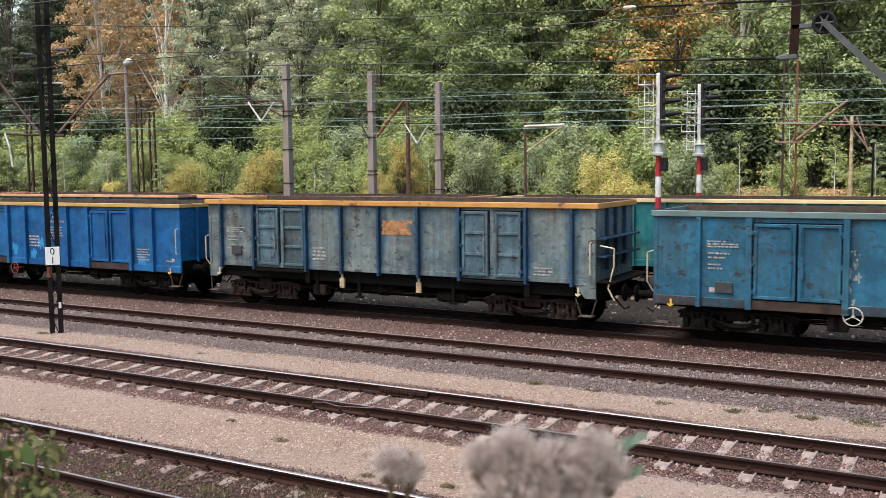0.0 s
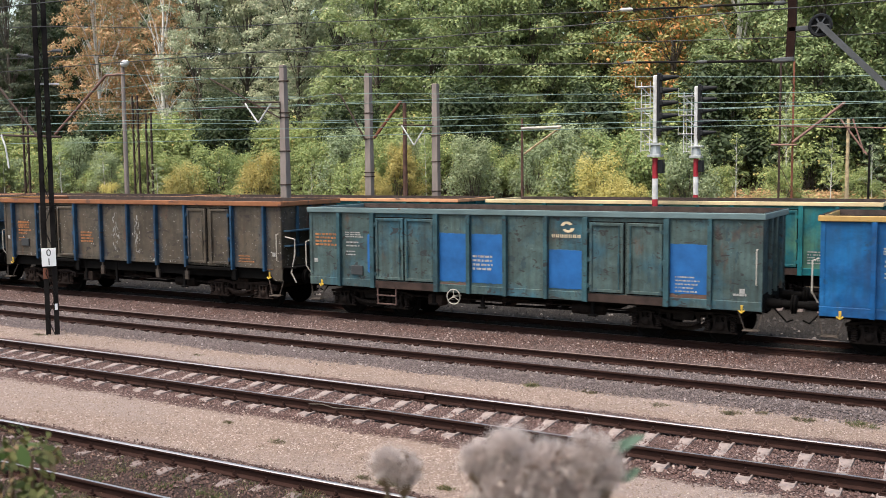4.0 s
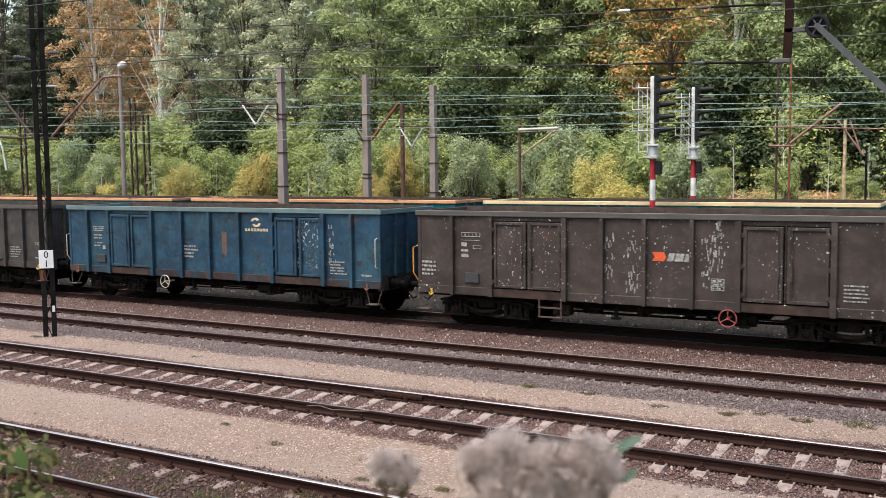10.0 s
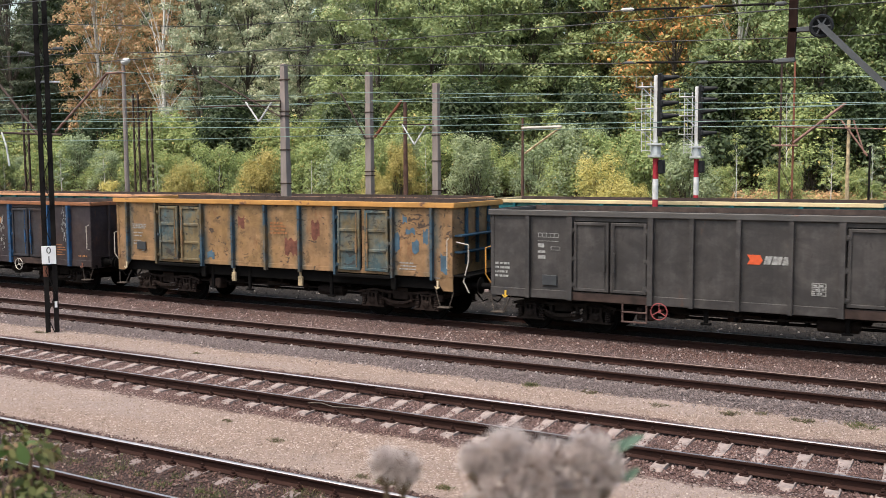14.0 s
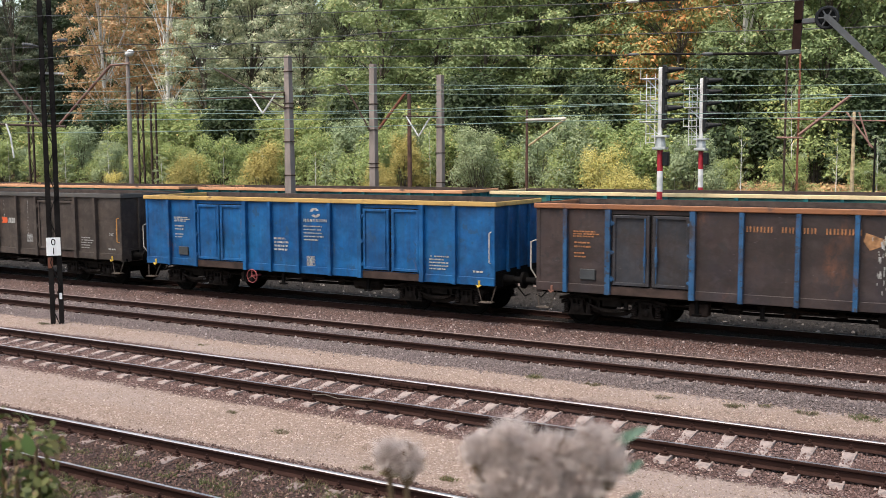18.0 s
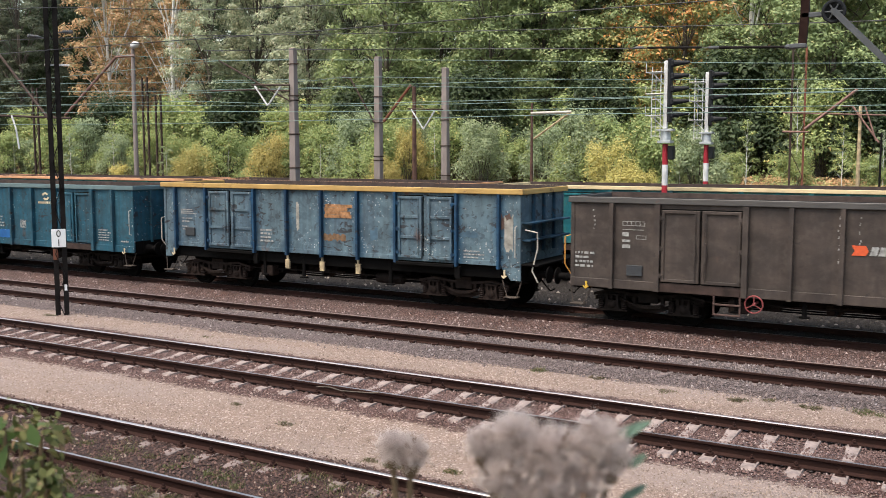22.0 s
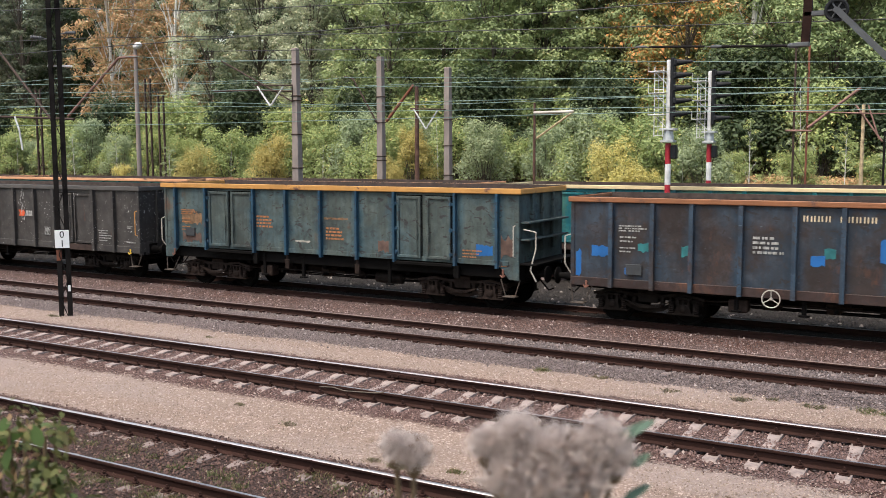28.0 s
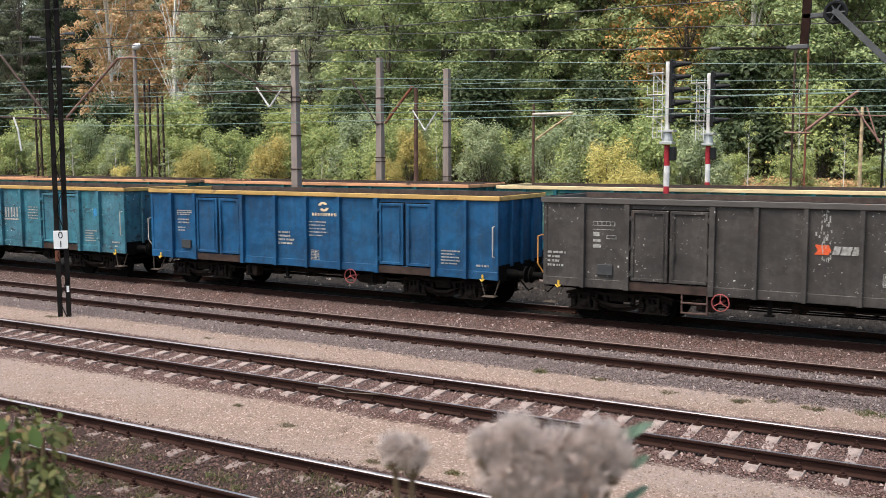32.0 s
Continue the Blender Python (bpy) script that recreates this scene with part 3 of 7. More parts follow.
M["dusty"] = plain("brown_dusty_cast_steel", (0.023, 0.016, 0.0135), 0.85, 0, 0.5, 7)


def wheelset_mesh():
    s = Shape()
    for y in (-0.7, 0.7):
        k = 1 if y > 0 else -1
        s.turned((0, y - 0.07 * k, 0), (0, y + 0.07 * k, 0), [(0, 0.49), (0.03, 0.49), (0.04, 0.46), (0.13, 0.455), (0.135, 0.40), (0.10, 0.37), (0.095, 0.15), (0.15, 0.13), (0.16, 0.1)], 24)
    s.rod((0, -1.0, 0), (0, 1.0, 0), 0.085, 0.085, 10)
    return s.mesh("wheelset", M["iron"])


def bogie_mesh(steel):
    """Frame of a two-axle bogie: bellied side frames with an upper tie bar, bolster and headstocks."""
    s = Shape()
    for y in (-1.0, 1.0):
        belly = [(-1.36, 0.60), (-1.05, 0.66), (-0.72, 0.62), (-0.42, 0.43), (-0.2, 0.37), (0.2, 0.37), (0.42, 0.43), (0.72, 0.62), (1.05, 0.66), (1.36, 0.60)]
        s.prism([(x, z + 0.05) for x, z in belly] + [(x, z - 0.05) for x, z in belly[::-1]], y - 0.07, y + 0.07)
        tie = [(-1.4, 0.70), (-0.9, 0.80), (-0.4, 0.74), (0.4, 0.74), (0.9, 0.80), (1.4, 0.70)]
        s.prism([(x, z + 0.035) for x, z in tie] + [(x, z - 0.035) for x, z in tie[::-1]], y - 0.09, y + 0.05)
        for x in (-0.36, 0.36):
            s.box(x - 0.045, x + 0.045, y - 0.06, y + 0.06, 0.44, 0.74)
        for x in (-1.22, -0.58, 0.58, 1.22):
            s.box(x - 0.03, x + 0.03, y - 0.08, y + 0.04, 0.56, 0.76)
    s.box(-0.25, 0.25, -1.05, 1.05, 0.55, 0.88)
    for x in (-1.3, 1.3):
        s.box(x - 0.05, x + 0.05, -1.0, 1.0, 0.62, 0.74)
    return s.mesh("bogie", steel)


def axle_box_mesh(steel):
    """Cast axle box: spread foot, two lugs under the frame, domed cover."""
    s = Shape().prism([(-0.4, -0.19), (0.4, -0.19), (0.4, -0.155), (0.21, -0.145), (0.16, 0.0), (0.16, 0.2), (0.1, 0.2), (0.1, 0.08), (0.02, 0.08), (0.02, 0.2), (-0.02, 0.2), (-0.02, 0.08), (-0.1, 0.08), (-0.1, 0.2), (-0.16, 0.2), (-0.16, 0.0), (-0.21, -0.145), (-0.4, -0.155)], -0.13, 0.1)
    s.box(-0.2, 0.2, -0.13, 0.08, 0.19, 0.24, 0.012)
    s.turned((0, -0.12, -0.03), (0, -0.2, -0.03), [(0, 0.105), (0.03, 0.1), (0.05, 0.06), (0.055, 0.02)], 12)
    return s.mesh("axle_box", steel)


def coil_mesh(steel):
    s = Shape()
    s.turned((0, 0, -0.15), (0, 0, 0.14), [(0.026 * i, 0.082 if i % 2 else 0.06) for i in range(12)], 10)
    return s.mesh("coil_spring", steel)


def leaf_spring_mesh(steel):
    """Short bowed leaf spring."""
    s = Shape()
    for k in range(4):
        h = 0.55 - k * 0.1
        pts = [(-h + 2 * h * i / 8, -0.06, 0.1 * (abs(-1 + i / 4)) ** 2 * (h / 0.55) ** 2 - 0.022 * k) for i in range(9)]
        for a, b in zip(pts, pts[1:]):
            s.beam(a, b, 0.09, 0.018)
    return s.mesh("leaf_spring", steel)


WHEELSET = wheelset_mesh()
GEAR = {k: (bogie_mesh(M[k]), axle_box_mesh(M[k]), coil_mesh(M[k]), leaf_spring_mesh(M[k])) for k in ("dusty", "bogie")}


def buffer_mesh():
    """Side buffer: square plate, sleeve, plunger and round head, pointing along +x."""
    s = Shape().box(0, 0.03, -0.17, 0.17, -0.17, 0.17, 0.01)
    s.turned((0.02, 0, 0), (1, 0, 0), [(0, 0.13), (0.06, 0.12), (0.3, 0.105), (0.31, 0.085), (0.5, 0.085), (0.52, 0.14), (0.545, 0.225), (0.575, 0.22), (0.585, 0.12)], 18)
    return s.mesh("buffer", M["iron"])


BUFFER = buffer_mesh()


def hand_wheel(parent, x, z, material):
    s = Shape().ring((x, -0.1, z), (0, 1, 0), 0.2, 0.013)
    for a in (90, 210, 330):
        s.rod((x, -0.1, z), (x + 0.2 * math.cos(radians(a)), -0.1, z + 0.2 * math.sin(radians(a))), 0.01)
    s.rod((x, -0.12, z), (x, 0.3, z), 0.03)
    part("brake_hand_wheel", s, material, parent, "round brake hand wheel")


def marks(parent, rows, material, label="white stencilled writing worn to bars", name="marking"):
    """Bars of lettering: rows of (x, z, length, height)."""
    s = Shape()
    for x, z, l, h in rows:
        s.beam((x, -0.0085, z + h / 2), (x + l, -0.0085, z + h / 2), 0.008, h)
    return tagged(part(name, s, material, parent), label, kind="stuff")


def letter_rows(x, z, w, lines, pitch, h, seed):
    r = random.Random(seed)
    out = []
    for i in range(lines):
        u = 0.0
        end = w * r.uniform(0.65, 1.0)
        while u < end:
            l = min(h * r.uniform(0.5, 2.6), end - u)
            if l > 0.02:
                out.append((x + u, z - i * pitch, l, h))
            u += l + h * r.uniform(0.3, 0.9)
    return out


def wagon(kind, label, body, stake_mat, rim_mat, look_of, group="wagons of the coal train"):
    """An open bogie wagon, its left end at x = 0, its near wall at y = 0, rails at z = 0."""
    deep = kind == "deep"
    o = look_of
    lay = o.get("lay", kind)
    w = thing("open_wagon", label, "freight wagon", group)
    zb, zt = (0.94, 3.02) if deep else (1.31, 3.17)
    rim_h = 0.13 if o.get("heaped") and deep else 0.15
    T = 0.05
    doors = DOORS[lay]
    # walls, with the door openings left to the leaves
    for k, (y0, y1) in enumerate(((0.0, T), (WIDE - T, WIDE))):
        s = Shape().box(0, LONG, y0, y1, zb, zt, 0.01)
        part("side_wall", s, body, w)
    for x0, x1 in ((0.02, 0.02 + T), (LONG - 0.02 - T, LONG - 0.02)):
        part("end_wall", Shape().box(x0, x1, T + 0.002, WIDE - T - 0.002, zb + 0.02, zt, 0.01), body, w)
    part("floor", Shape().box(0.08, LONG - 0.08, T + 0.004, WIDE - T - 0.004, zb + 0.06, zb + 0.14), M["inside"], w)
    part("coal_load", coal_mesh(zt - (0.12 if o.get("heaped") else 0.35)), M["coal"], w, "dark coal load")
    # rim round the top
    s = Shape()
    out = 0.06 if deep else 0.09
    for k, q in enumerate(((-out, LONG + out, -out, 0.05), (-out, LONG + out, WIDE - 0.05, WIDE + out), (-out, 0.05, 0.052, WIDE - 0.052), (LONG - 0.05, LONG + out, 0.052, WIDE - 0.052))):
        part("top_rim", Shape().box(*q, zt + 0.002, zt + rim_h, 0.015), rim_mat, w, o.get("rim", "painted top rim"))
        if k == 1:
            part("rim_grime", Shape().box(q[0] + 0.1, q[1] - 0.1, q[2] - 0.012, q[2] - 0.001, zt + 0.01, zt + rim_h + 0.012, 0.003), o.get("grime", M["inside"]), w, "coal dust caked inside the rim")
        part("rim_grime", Shape().box(q[0] + 0.02, q[1] - 0.02, q[2] + 0.02, q[3] - 0.01, zt + rim_h + 0.001, zt + rim_h + 0.012, 0.004), o.get("grime", M["coal"]), w, "coal dust lying on the rim")
    # sill
    if deep:
        for y0, y1 in ((-0.035, 0.0), (WIDE, WIDE + 0.035)):
            part("sill", Shape().box(0, LONG, y0, y1, zb - 0.02, zb + 0.2, 0.01), o.get("sill", body), w)
    else:
        for y0, y1 in ((-0.02, 0.0), (WIDE, WIDE + 0.02)):
            part("sill", Shape().box(0.3, LONG - 0.3, y0, y1, zb - 0.03, zb + 0.1, 0.01), body, w)
    # stakes
    for x in STAKES[lay]:
        wide = 0.1 if deep else 0.07
        if deep and any(0 < abs(x - q) < 0.16 for d in doors for q in d):
            wide = 0.13
        s = Shape()
        lo = zb - 0.02 if deep else zb - 0.1
        s.prism([(x - wide / 2, lo), (x + wide / 2, lo), (x + wide / 2, zt), (x - wide / 2, zt)], -0.13, -0.0005)
        part("stake", s, stake_mat, w)
        part("stake", Shape().box(x - wide / 2, x + wide / 2, WIDE, WIDE + 0.09, lo, zt), stake_mat, w)
        if not deep and round(x, 2) in o.get("feet", (5.12, 7.7)):
            low = Shape().box(x - 0.075, x + 0.075, -0.07, 0.0, 0.8, 1.08)
            low.box(x - 0.03, x + 0.03, -0.06, -0.01, 1.08, 1.3)
            part("stake_foot", low, o.get("foot", M["foot"]), w, "pale scuffed bracket under the wall")
    # corner pieces
    for x0, x1 in ((0.0, 0.1), (LONG - 0.1, LONG)):
        part("corner_post", Shape().box(x0, x1, -0.02, 0.0, zb, zt), o.get("corner", body), w)
    if not deep:
        for k in (0, 1):
            pts = [(0.0, 0.92), (0.28, 0.92), (0.64, 1.34), (0.0, 1.34)]
            pts = pts if not k else [(LONG - x, z) for x, z in pts][::-1]
            part("corner_gusset", Shape().prism(pts, 0.0, 0.05), body, w)
            part("corner_gusset", Shape().prism(pts, WIDE - 0.05, WIDE), body, w)
    # doors
    for i, (a, b) in enumerate(doors):
        z0, z1 = (1.17, 2.89) if deep else (1.36, 3.07)
        # A thin dark plate behind the leaf draws the shadow line round it.
        part("door_gap", Shape().box(a - 0.03, b + 0.03, -0.012, 0.001, z0 - 0.03, z1 + 0.03, 0.002), M["iron"], w, "dark plate standing for the shadow gap round a door")
        d = part("door", Shape().box(a, b, -0.045, -0.001, z0, z1, 0.008), o.get("door%d" % i, o.get("door", body)), w)
        fw = 0.075
        s = Shape().box(a, a + fw, -0.085, -0.044, z0, z1).box(b - fw, b, -0.085, -0.044, z0, z1)
        s.box(a + fw, b - fw, -0.084, -0.044, z1 - fw, z1).box(a + fw, b - fw, -0.084, -0.044, z0, z0 + fw)
        if o.get("panelled"):
            for zz in (z0 + (z1 - z0) * 0.34, z0 + (z1 - z0) * 0.67):
                s.box(a + fw, b - fw, -0.084, -0.044, zz - 0.04, zz + 0.04)
        part("door_frame", s, o.get("door_frame", o.get("door", body)), d)
        hx = b - 0.1 if i % 2 == 0 else a + 0.1
        s = Shape().rod((hx, -0.105, z0 + 0.1), (hx, -0.105, z1 - 0.06), 0.014)
        s.box(hx - 0.04, hx + 0.04, -0.13, -0.085, z0 + 0.62, z0 + 0.72).box(hx - 0.025, hx + 0.025, -0.14, -0.09, z0 + 0.5, z0 + 0.98)
        part("latch", s, stake_mat if deep else body, d)
        ex = a - 0.02 if i % 2 == 0 else b + 0.02
        for zz in (z0 + 0.15, z0 + 0.8, z1 - 0.2):
            part("hinge", Shape().box(ex - 0.06, ex + 0.06, -0.105, -0.02, zz - 0.035, zz + 0.035).rod((ex, -0.1, zz - 0.06), (ex, -0.1, zz + 0.06), 0.022), stake_mat, d)
    if doors and deep:
        for a, b in ((doors[0][0] - 0.04, doors[1][1] + 0.03), (doors[2][0] - 0.04, doors[3][1] + 0.03)):
            part("door_sill", Shape().box(a, b, -0.06, -0.036, zb - 0.02, zb + 0.19, 0.008), o.get("under_door", M["doorsill"]), w, "rusty brown sill below a door")
    if doors and not deep:
        for a in (1.95, 9.03):
            part("door_step", Shape().box(a, a + 1.85, -0.13, 0.0, zb - 0.14, zb - 0.06), M["iron"], w)
            part("door_bracket", Shape().box(a + 1.86, a + 2.02, -0.08, 0.02, 0.88, zb - 0.1), M["iron"], w)
    # under the body
    s = Shape().box(0.1, LONG - 0.1, 1.2, 1.64, 0.72, zb + 0.0)
    for y in (0.12, WIDE - 0.24):
        s.box(0.0, LONG, y, y + 0.12, 0.94 if not deep else 0.86, zb + 0.04)
    for x in (3.3, 5.0, 6.25, 7.5, 9.2):
        s.box(x - 0.07, x + 0.07, 0.3, WIDE - 0.3, 0.82, zb)
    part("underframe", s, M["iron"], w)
    s = Shape()
    s.rod((5.4, 0.75, 0.78), (6.5, 0.75, 0.78), 0.15, 0.15, 14)
    s.rod((7.2, 0.9, 0.62), (7.2, 2.0, 0.62), 0.12, 0.12, 12)
    s.box(4.6, 5.0, 0.55, 0.9, 0.55, 0.85)
    s.pipe([(1.0, 0.45, 0.66), (4.4, 0.4, 0.7), (8.2, 0.4, 0.72), (11.5, 0.45, 0.66)], 0.025)
    part("brake_gear", s, M["bogie"], w)
    r = random.Random(o["seed"])
    part("air_reservoir", Shape().turned((8.0, 0.5, 0.66), (8.8, 0.5, 0.66), [(0, 0.05), (0.04, 0.15), (0.5, 0.17), (0.9, 0.15), (0.95, 0.05)], 14), M["bogie"], w)
    part("valve_box", Shape().box(3.9, 4.35, 0.15, 0.5, 0.5, 0.82, 0.03), M["dusty"], w)
    for z, y in ((0.6, 0.55), (0.56, 1.0), (0.64, 1.9)):
        part("brake_rod", Shape().pipe([(2.9, y, z), (5.5, y + 0.1, z - 0.03 + r.uniform(-0.03, 0.03)), (9.6, y, z)], 0.022), M["iron"], w)
    for x in (4.7, 6.25, 7.8):
        part("cross_lever", Shape().beam((x, 0.2, 0.66), (x + 0.1, 2.6, 0.66), 0.05, 0.08), M["iron"], w)
    part("brake_cylinder", Shape().turned((6.0, 0.62, 0.72), (7.0, 0.62, 0.72), [(0, 0.06), (0.02, 0.17), (0.3, 0.17), (0.34, 0.1), (0.5, 0.03), (0.75, 0.03)], 14), M["dusty"], w)
    for x in (4.1, 5.6, 8.7):
        part("hanger", Shape().box(x - 0.05, x + 0.05, 0.1, 0.18, 0.55, zb, 0.01).box(x - 0.12, x + 0.12, 0.08, 0.2, 0.52, 0.57, 0.01), M["iron"], w)
    part("centre_plate", Shape().box(3.4, 9.1, 1.15, 1.7, 0.6, 0.72, 0.03), M["iron"], w)
    for x in (0.0, LONG):
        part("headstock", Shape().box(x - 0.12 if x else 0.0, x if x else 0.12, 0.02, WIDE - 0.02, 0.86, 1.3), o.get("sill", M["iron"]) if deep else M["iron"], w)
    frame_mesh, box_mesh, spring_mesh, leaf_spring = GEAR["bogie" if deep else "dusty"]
    for bx in (1.9, 10.92):
        bg = part("bogie", frame_mesh, None, w, "grimy two-axle bogie")
        bg.location = (bx, WIDE / 2, 0)
        for ax in (-0.9, 0.9):
            ws = part("wheelset", WHEELSET, None, bg)
            ws.location = (ax, 0, 0.46)
            for ys in (-1.0, 1.0):
                ab = part("axle_box", box_mesh, None, bg)
                ab.location, ab.rotation_euler = (ax, ys * 1.02, 0.5), (0, 0, 0 if ys < 0 else math.pi)
                for cx in (-0.3, 0.3):
                    part("coil_spring", spring_mesh, None, bg).location = (ax + cx, ys * 1.09, 0.5)
        for ys in (-1.1, 1.1):
            part("leaf_spring", leaf_spring, None, bg).location = (0, ys, 0.5)
    # ends
    for x, turn in ((0.0, math.pi), (LONG, 0.0)):
        for y in (WIDE / 2 - 0.875, WIDE / 2 + 0.875):
            bf = part("buffer", BUFFER, None, w)
            bf.location, bf.rotation_euler = (x, y, 1.06), (0, 0, turn)
        k = 1 if x else -1
        s = Shape().box(x - 0.05, x + 0.05, WIDE / 2 - 0.1, WIDE / 2 + 0.1, 0.95, 1.15)
        s.beam((x, WIDE / 2, 1.04), (x + 0.28 * k, WIDE / 2, 1.0), 0.06, 0.1)
        s.pipe([(x + 0.28 * k, WIDE / 2, 1.02), (x + 0.42 * k, WIDE / 2, 0.9), (x + 0.58 * k, WIDE / 2, 0.98)], 0.025)
        part("coupling", s, M["iron"], w, "screw coupling with its hook")
        part("brake_hose", Shape().pipe([(x, WIDE / 2 - 0.3, 0.95), (x + 0.2 * k, WIDE / 2 - 0.3, 0.72), (x + 0.36 * k, WIDE / 2 - 0.3, 0.55), (x + 0.5 * k, WIDE / 2 - 0.3, 0.62)], 0.022), M["iron"], w)
        fx = x - 0.55 * k
        s = Shape().pipe([(fx, 0.05, 0.92), (fx + 0.18 * k, -0.04, 0.5), (fx + 0.46 * k, -0.04, 0.5), (fx + 0.56 * k, 0.05, 0.92)], 0.016)
        s.box(min(fx + 0.14 * k, fx + 0.5 * k), max(fx + 0.14 * k, fx + 0.5 * k), -0.16, 0.1, 0.47, 0.5)
        part("shunter_step", s, M["step"], w)
        for y in (0.75, 1.4, 2.1):
            part("end_stake", Shape().box(min(x - 0.02 * k, x + 0.07 * k), max(x - 0.02 * k, x + 0.07 * k), y - 0.04, y + 0.04, zb + 0.3, zt), o.get("endmat", body), w)
        if not deep and k > 0:
            for z in (1.95, 2.4):
                part("end_shelf", Shape().box(x, x + 0.24, 0.1, WIDE - 0.1, z, z + 0.05), o.get("endmat", body), w)
            part("end_platform", Shape().box(x, x + 0.5, 0.02, WIDE - 0.02, 1.32, 1.37), M["iron"], w)
            part("platform_rail", Shape().pipe([(x + 0.45, 0.1, 0.9), (x + 0.3, 0.06, 1.2), (x + 0.45, 0.06, 1.75), (x + 0.45, 0.06, 2.2), (x + 0.1, 0.06, 2.26)], 0.018), o.get("rail", M["handle"]), w)
        hook = Shape().box(x - 0.44 * k - 0.025, x - 0.44 * k + 0.025, -0.07, -0.036, 0.9 if deep else 1.0, 1.06 if deep else 1.2)
        hook.pipe([(x - 0.44 * k - 0.07, -0.08, 0.94 if deep else 1.04), (x - 0.44 * k, -0.1, 0.88 if deep else 0.98), (x - 0.44 * k + 0.07, -0.08, 0.94 if deep else 1.04)], 0.018)
        part("tow_hook", hook, o.get("hook", M["yellow"]), w, "small painted tow hook")
    rl = o.get("rail", M["handle"])
    part("handrail", Shape().pipe([(LONG - 0.12, 0.0, 2.35), (LONG - 0.12, -0.1, 2.33), (LONG - 0.12, -0.1, 1.55), (LONG - 0.12, 0.0, 1.52)], 0.014), rl, w)
    part("handrail", Shape().pipe([(-0.04, 0.1, 1.2), (-0.16, 0.0, 1.45), (-0.16, 0.0, 2.15), (-0.02, 0.02, 2.2)], 0.016), rl, w)
    # markings
    p0 = STAKES[lay][0] + 0.06
    pocket = Shape().box(p0 + 0.32, p0 + 0.72, -0.05, -0.0005, zb + 0.32, zb + 0.58)
    part("label_holder", pocket, o.get("pocket", M["pocket"]), w)
    tint = o.get("writing", M["white"])
    sd = o["seed"]
    if o.get("emblem") != "arrow":
        marks(w, letter_rows(p0 + 0.12, 2.44, 0.72, 3, 0.06, 0.035, sd) + letter_rows(p0 + 0.15, 2.16, 0.5, 2, 0.1, 0.04, sd + 1) + letter_rows(p0 + 0.15, 1.9, 0.4, 2, 0.09, 0.035, sd + 7), tint)
    if o.get("numbers", True):
        nx = o.get("nx", 0.12 if o.get("emblem") == "arrow" else 5.25 if deep else 3.95)
        marks(w, letter_rows(nx * 1.026, 1.74 if nx < 1 else 1.9, 0.5 if nx < 1 else 0.62, 4, 0.11, 0.055, sd + 2), tint)
    marks(w, letter_rows(STAKES[lay][-2] + 0.2, 1.62, 0.62, 5, 0.085, 0.035, sd + 3), tint)
    marks(w, letter_rows(LONG - 0.65, 1.26, 0.42, 1, 0.1, 0.05, sd + 4), tint)
    for k, (kind_of, x, z, *size) in enumerate(o.get("decals", ())):
        if size:
            patch(w, kind_of, x, z, 0.003 + 0.0018 * (k % 5), *size)
        else:
            decal(w, kind_of, x * 1.026, z - 0.04)
    return w


PATCHES = {
    "blue": ("touchblue", "patch of fresh blue paint"), "cyan": ("touchcyan", "smear of light blue paint"), "teal": ("touchteal", "dab of teal paint"),
    "ochre": ("ochrefade", "faded orange paint patch"), "brown": ("brownpatch", "brown bare patch"), "soot": ("sootpatch", "dark soot stain"),
    "rust": ("rustpatch2", "rust-red patch"), "pale": ("palepatch", "pale chalky patch"), "steel": ("steelblue", "dull steel-blue paint patch"),
}


def patch(w, kind, x, z, thick, wide, high, rough=0.03):
    """A brushed patch with uneven edges, its lower left corner at x, z."""
    key, label = PATCHES[kind]
    r = random.Random(int(x * 1000 + z * 77))
    n = max(3, int(wide / 0.06))
    low = [(x + wide * i / n, z + r.uniform(-rough, rough)) for i in range(n + 1)]
    top = [(x + wide * i / n, z + high + r.uniform(-rough, rough)) for i in range(n + 1)]
    part("paint_patch", Shape().prism(low + top[::-1], -thick, 0.001), M[key], w, label)


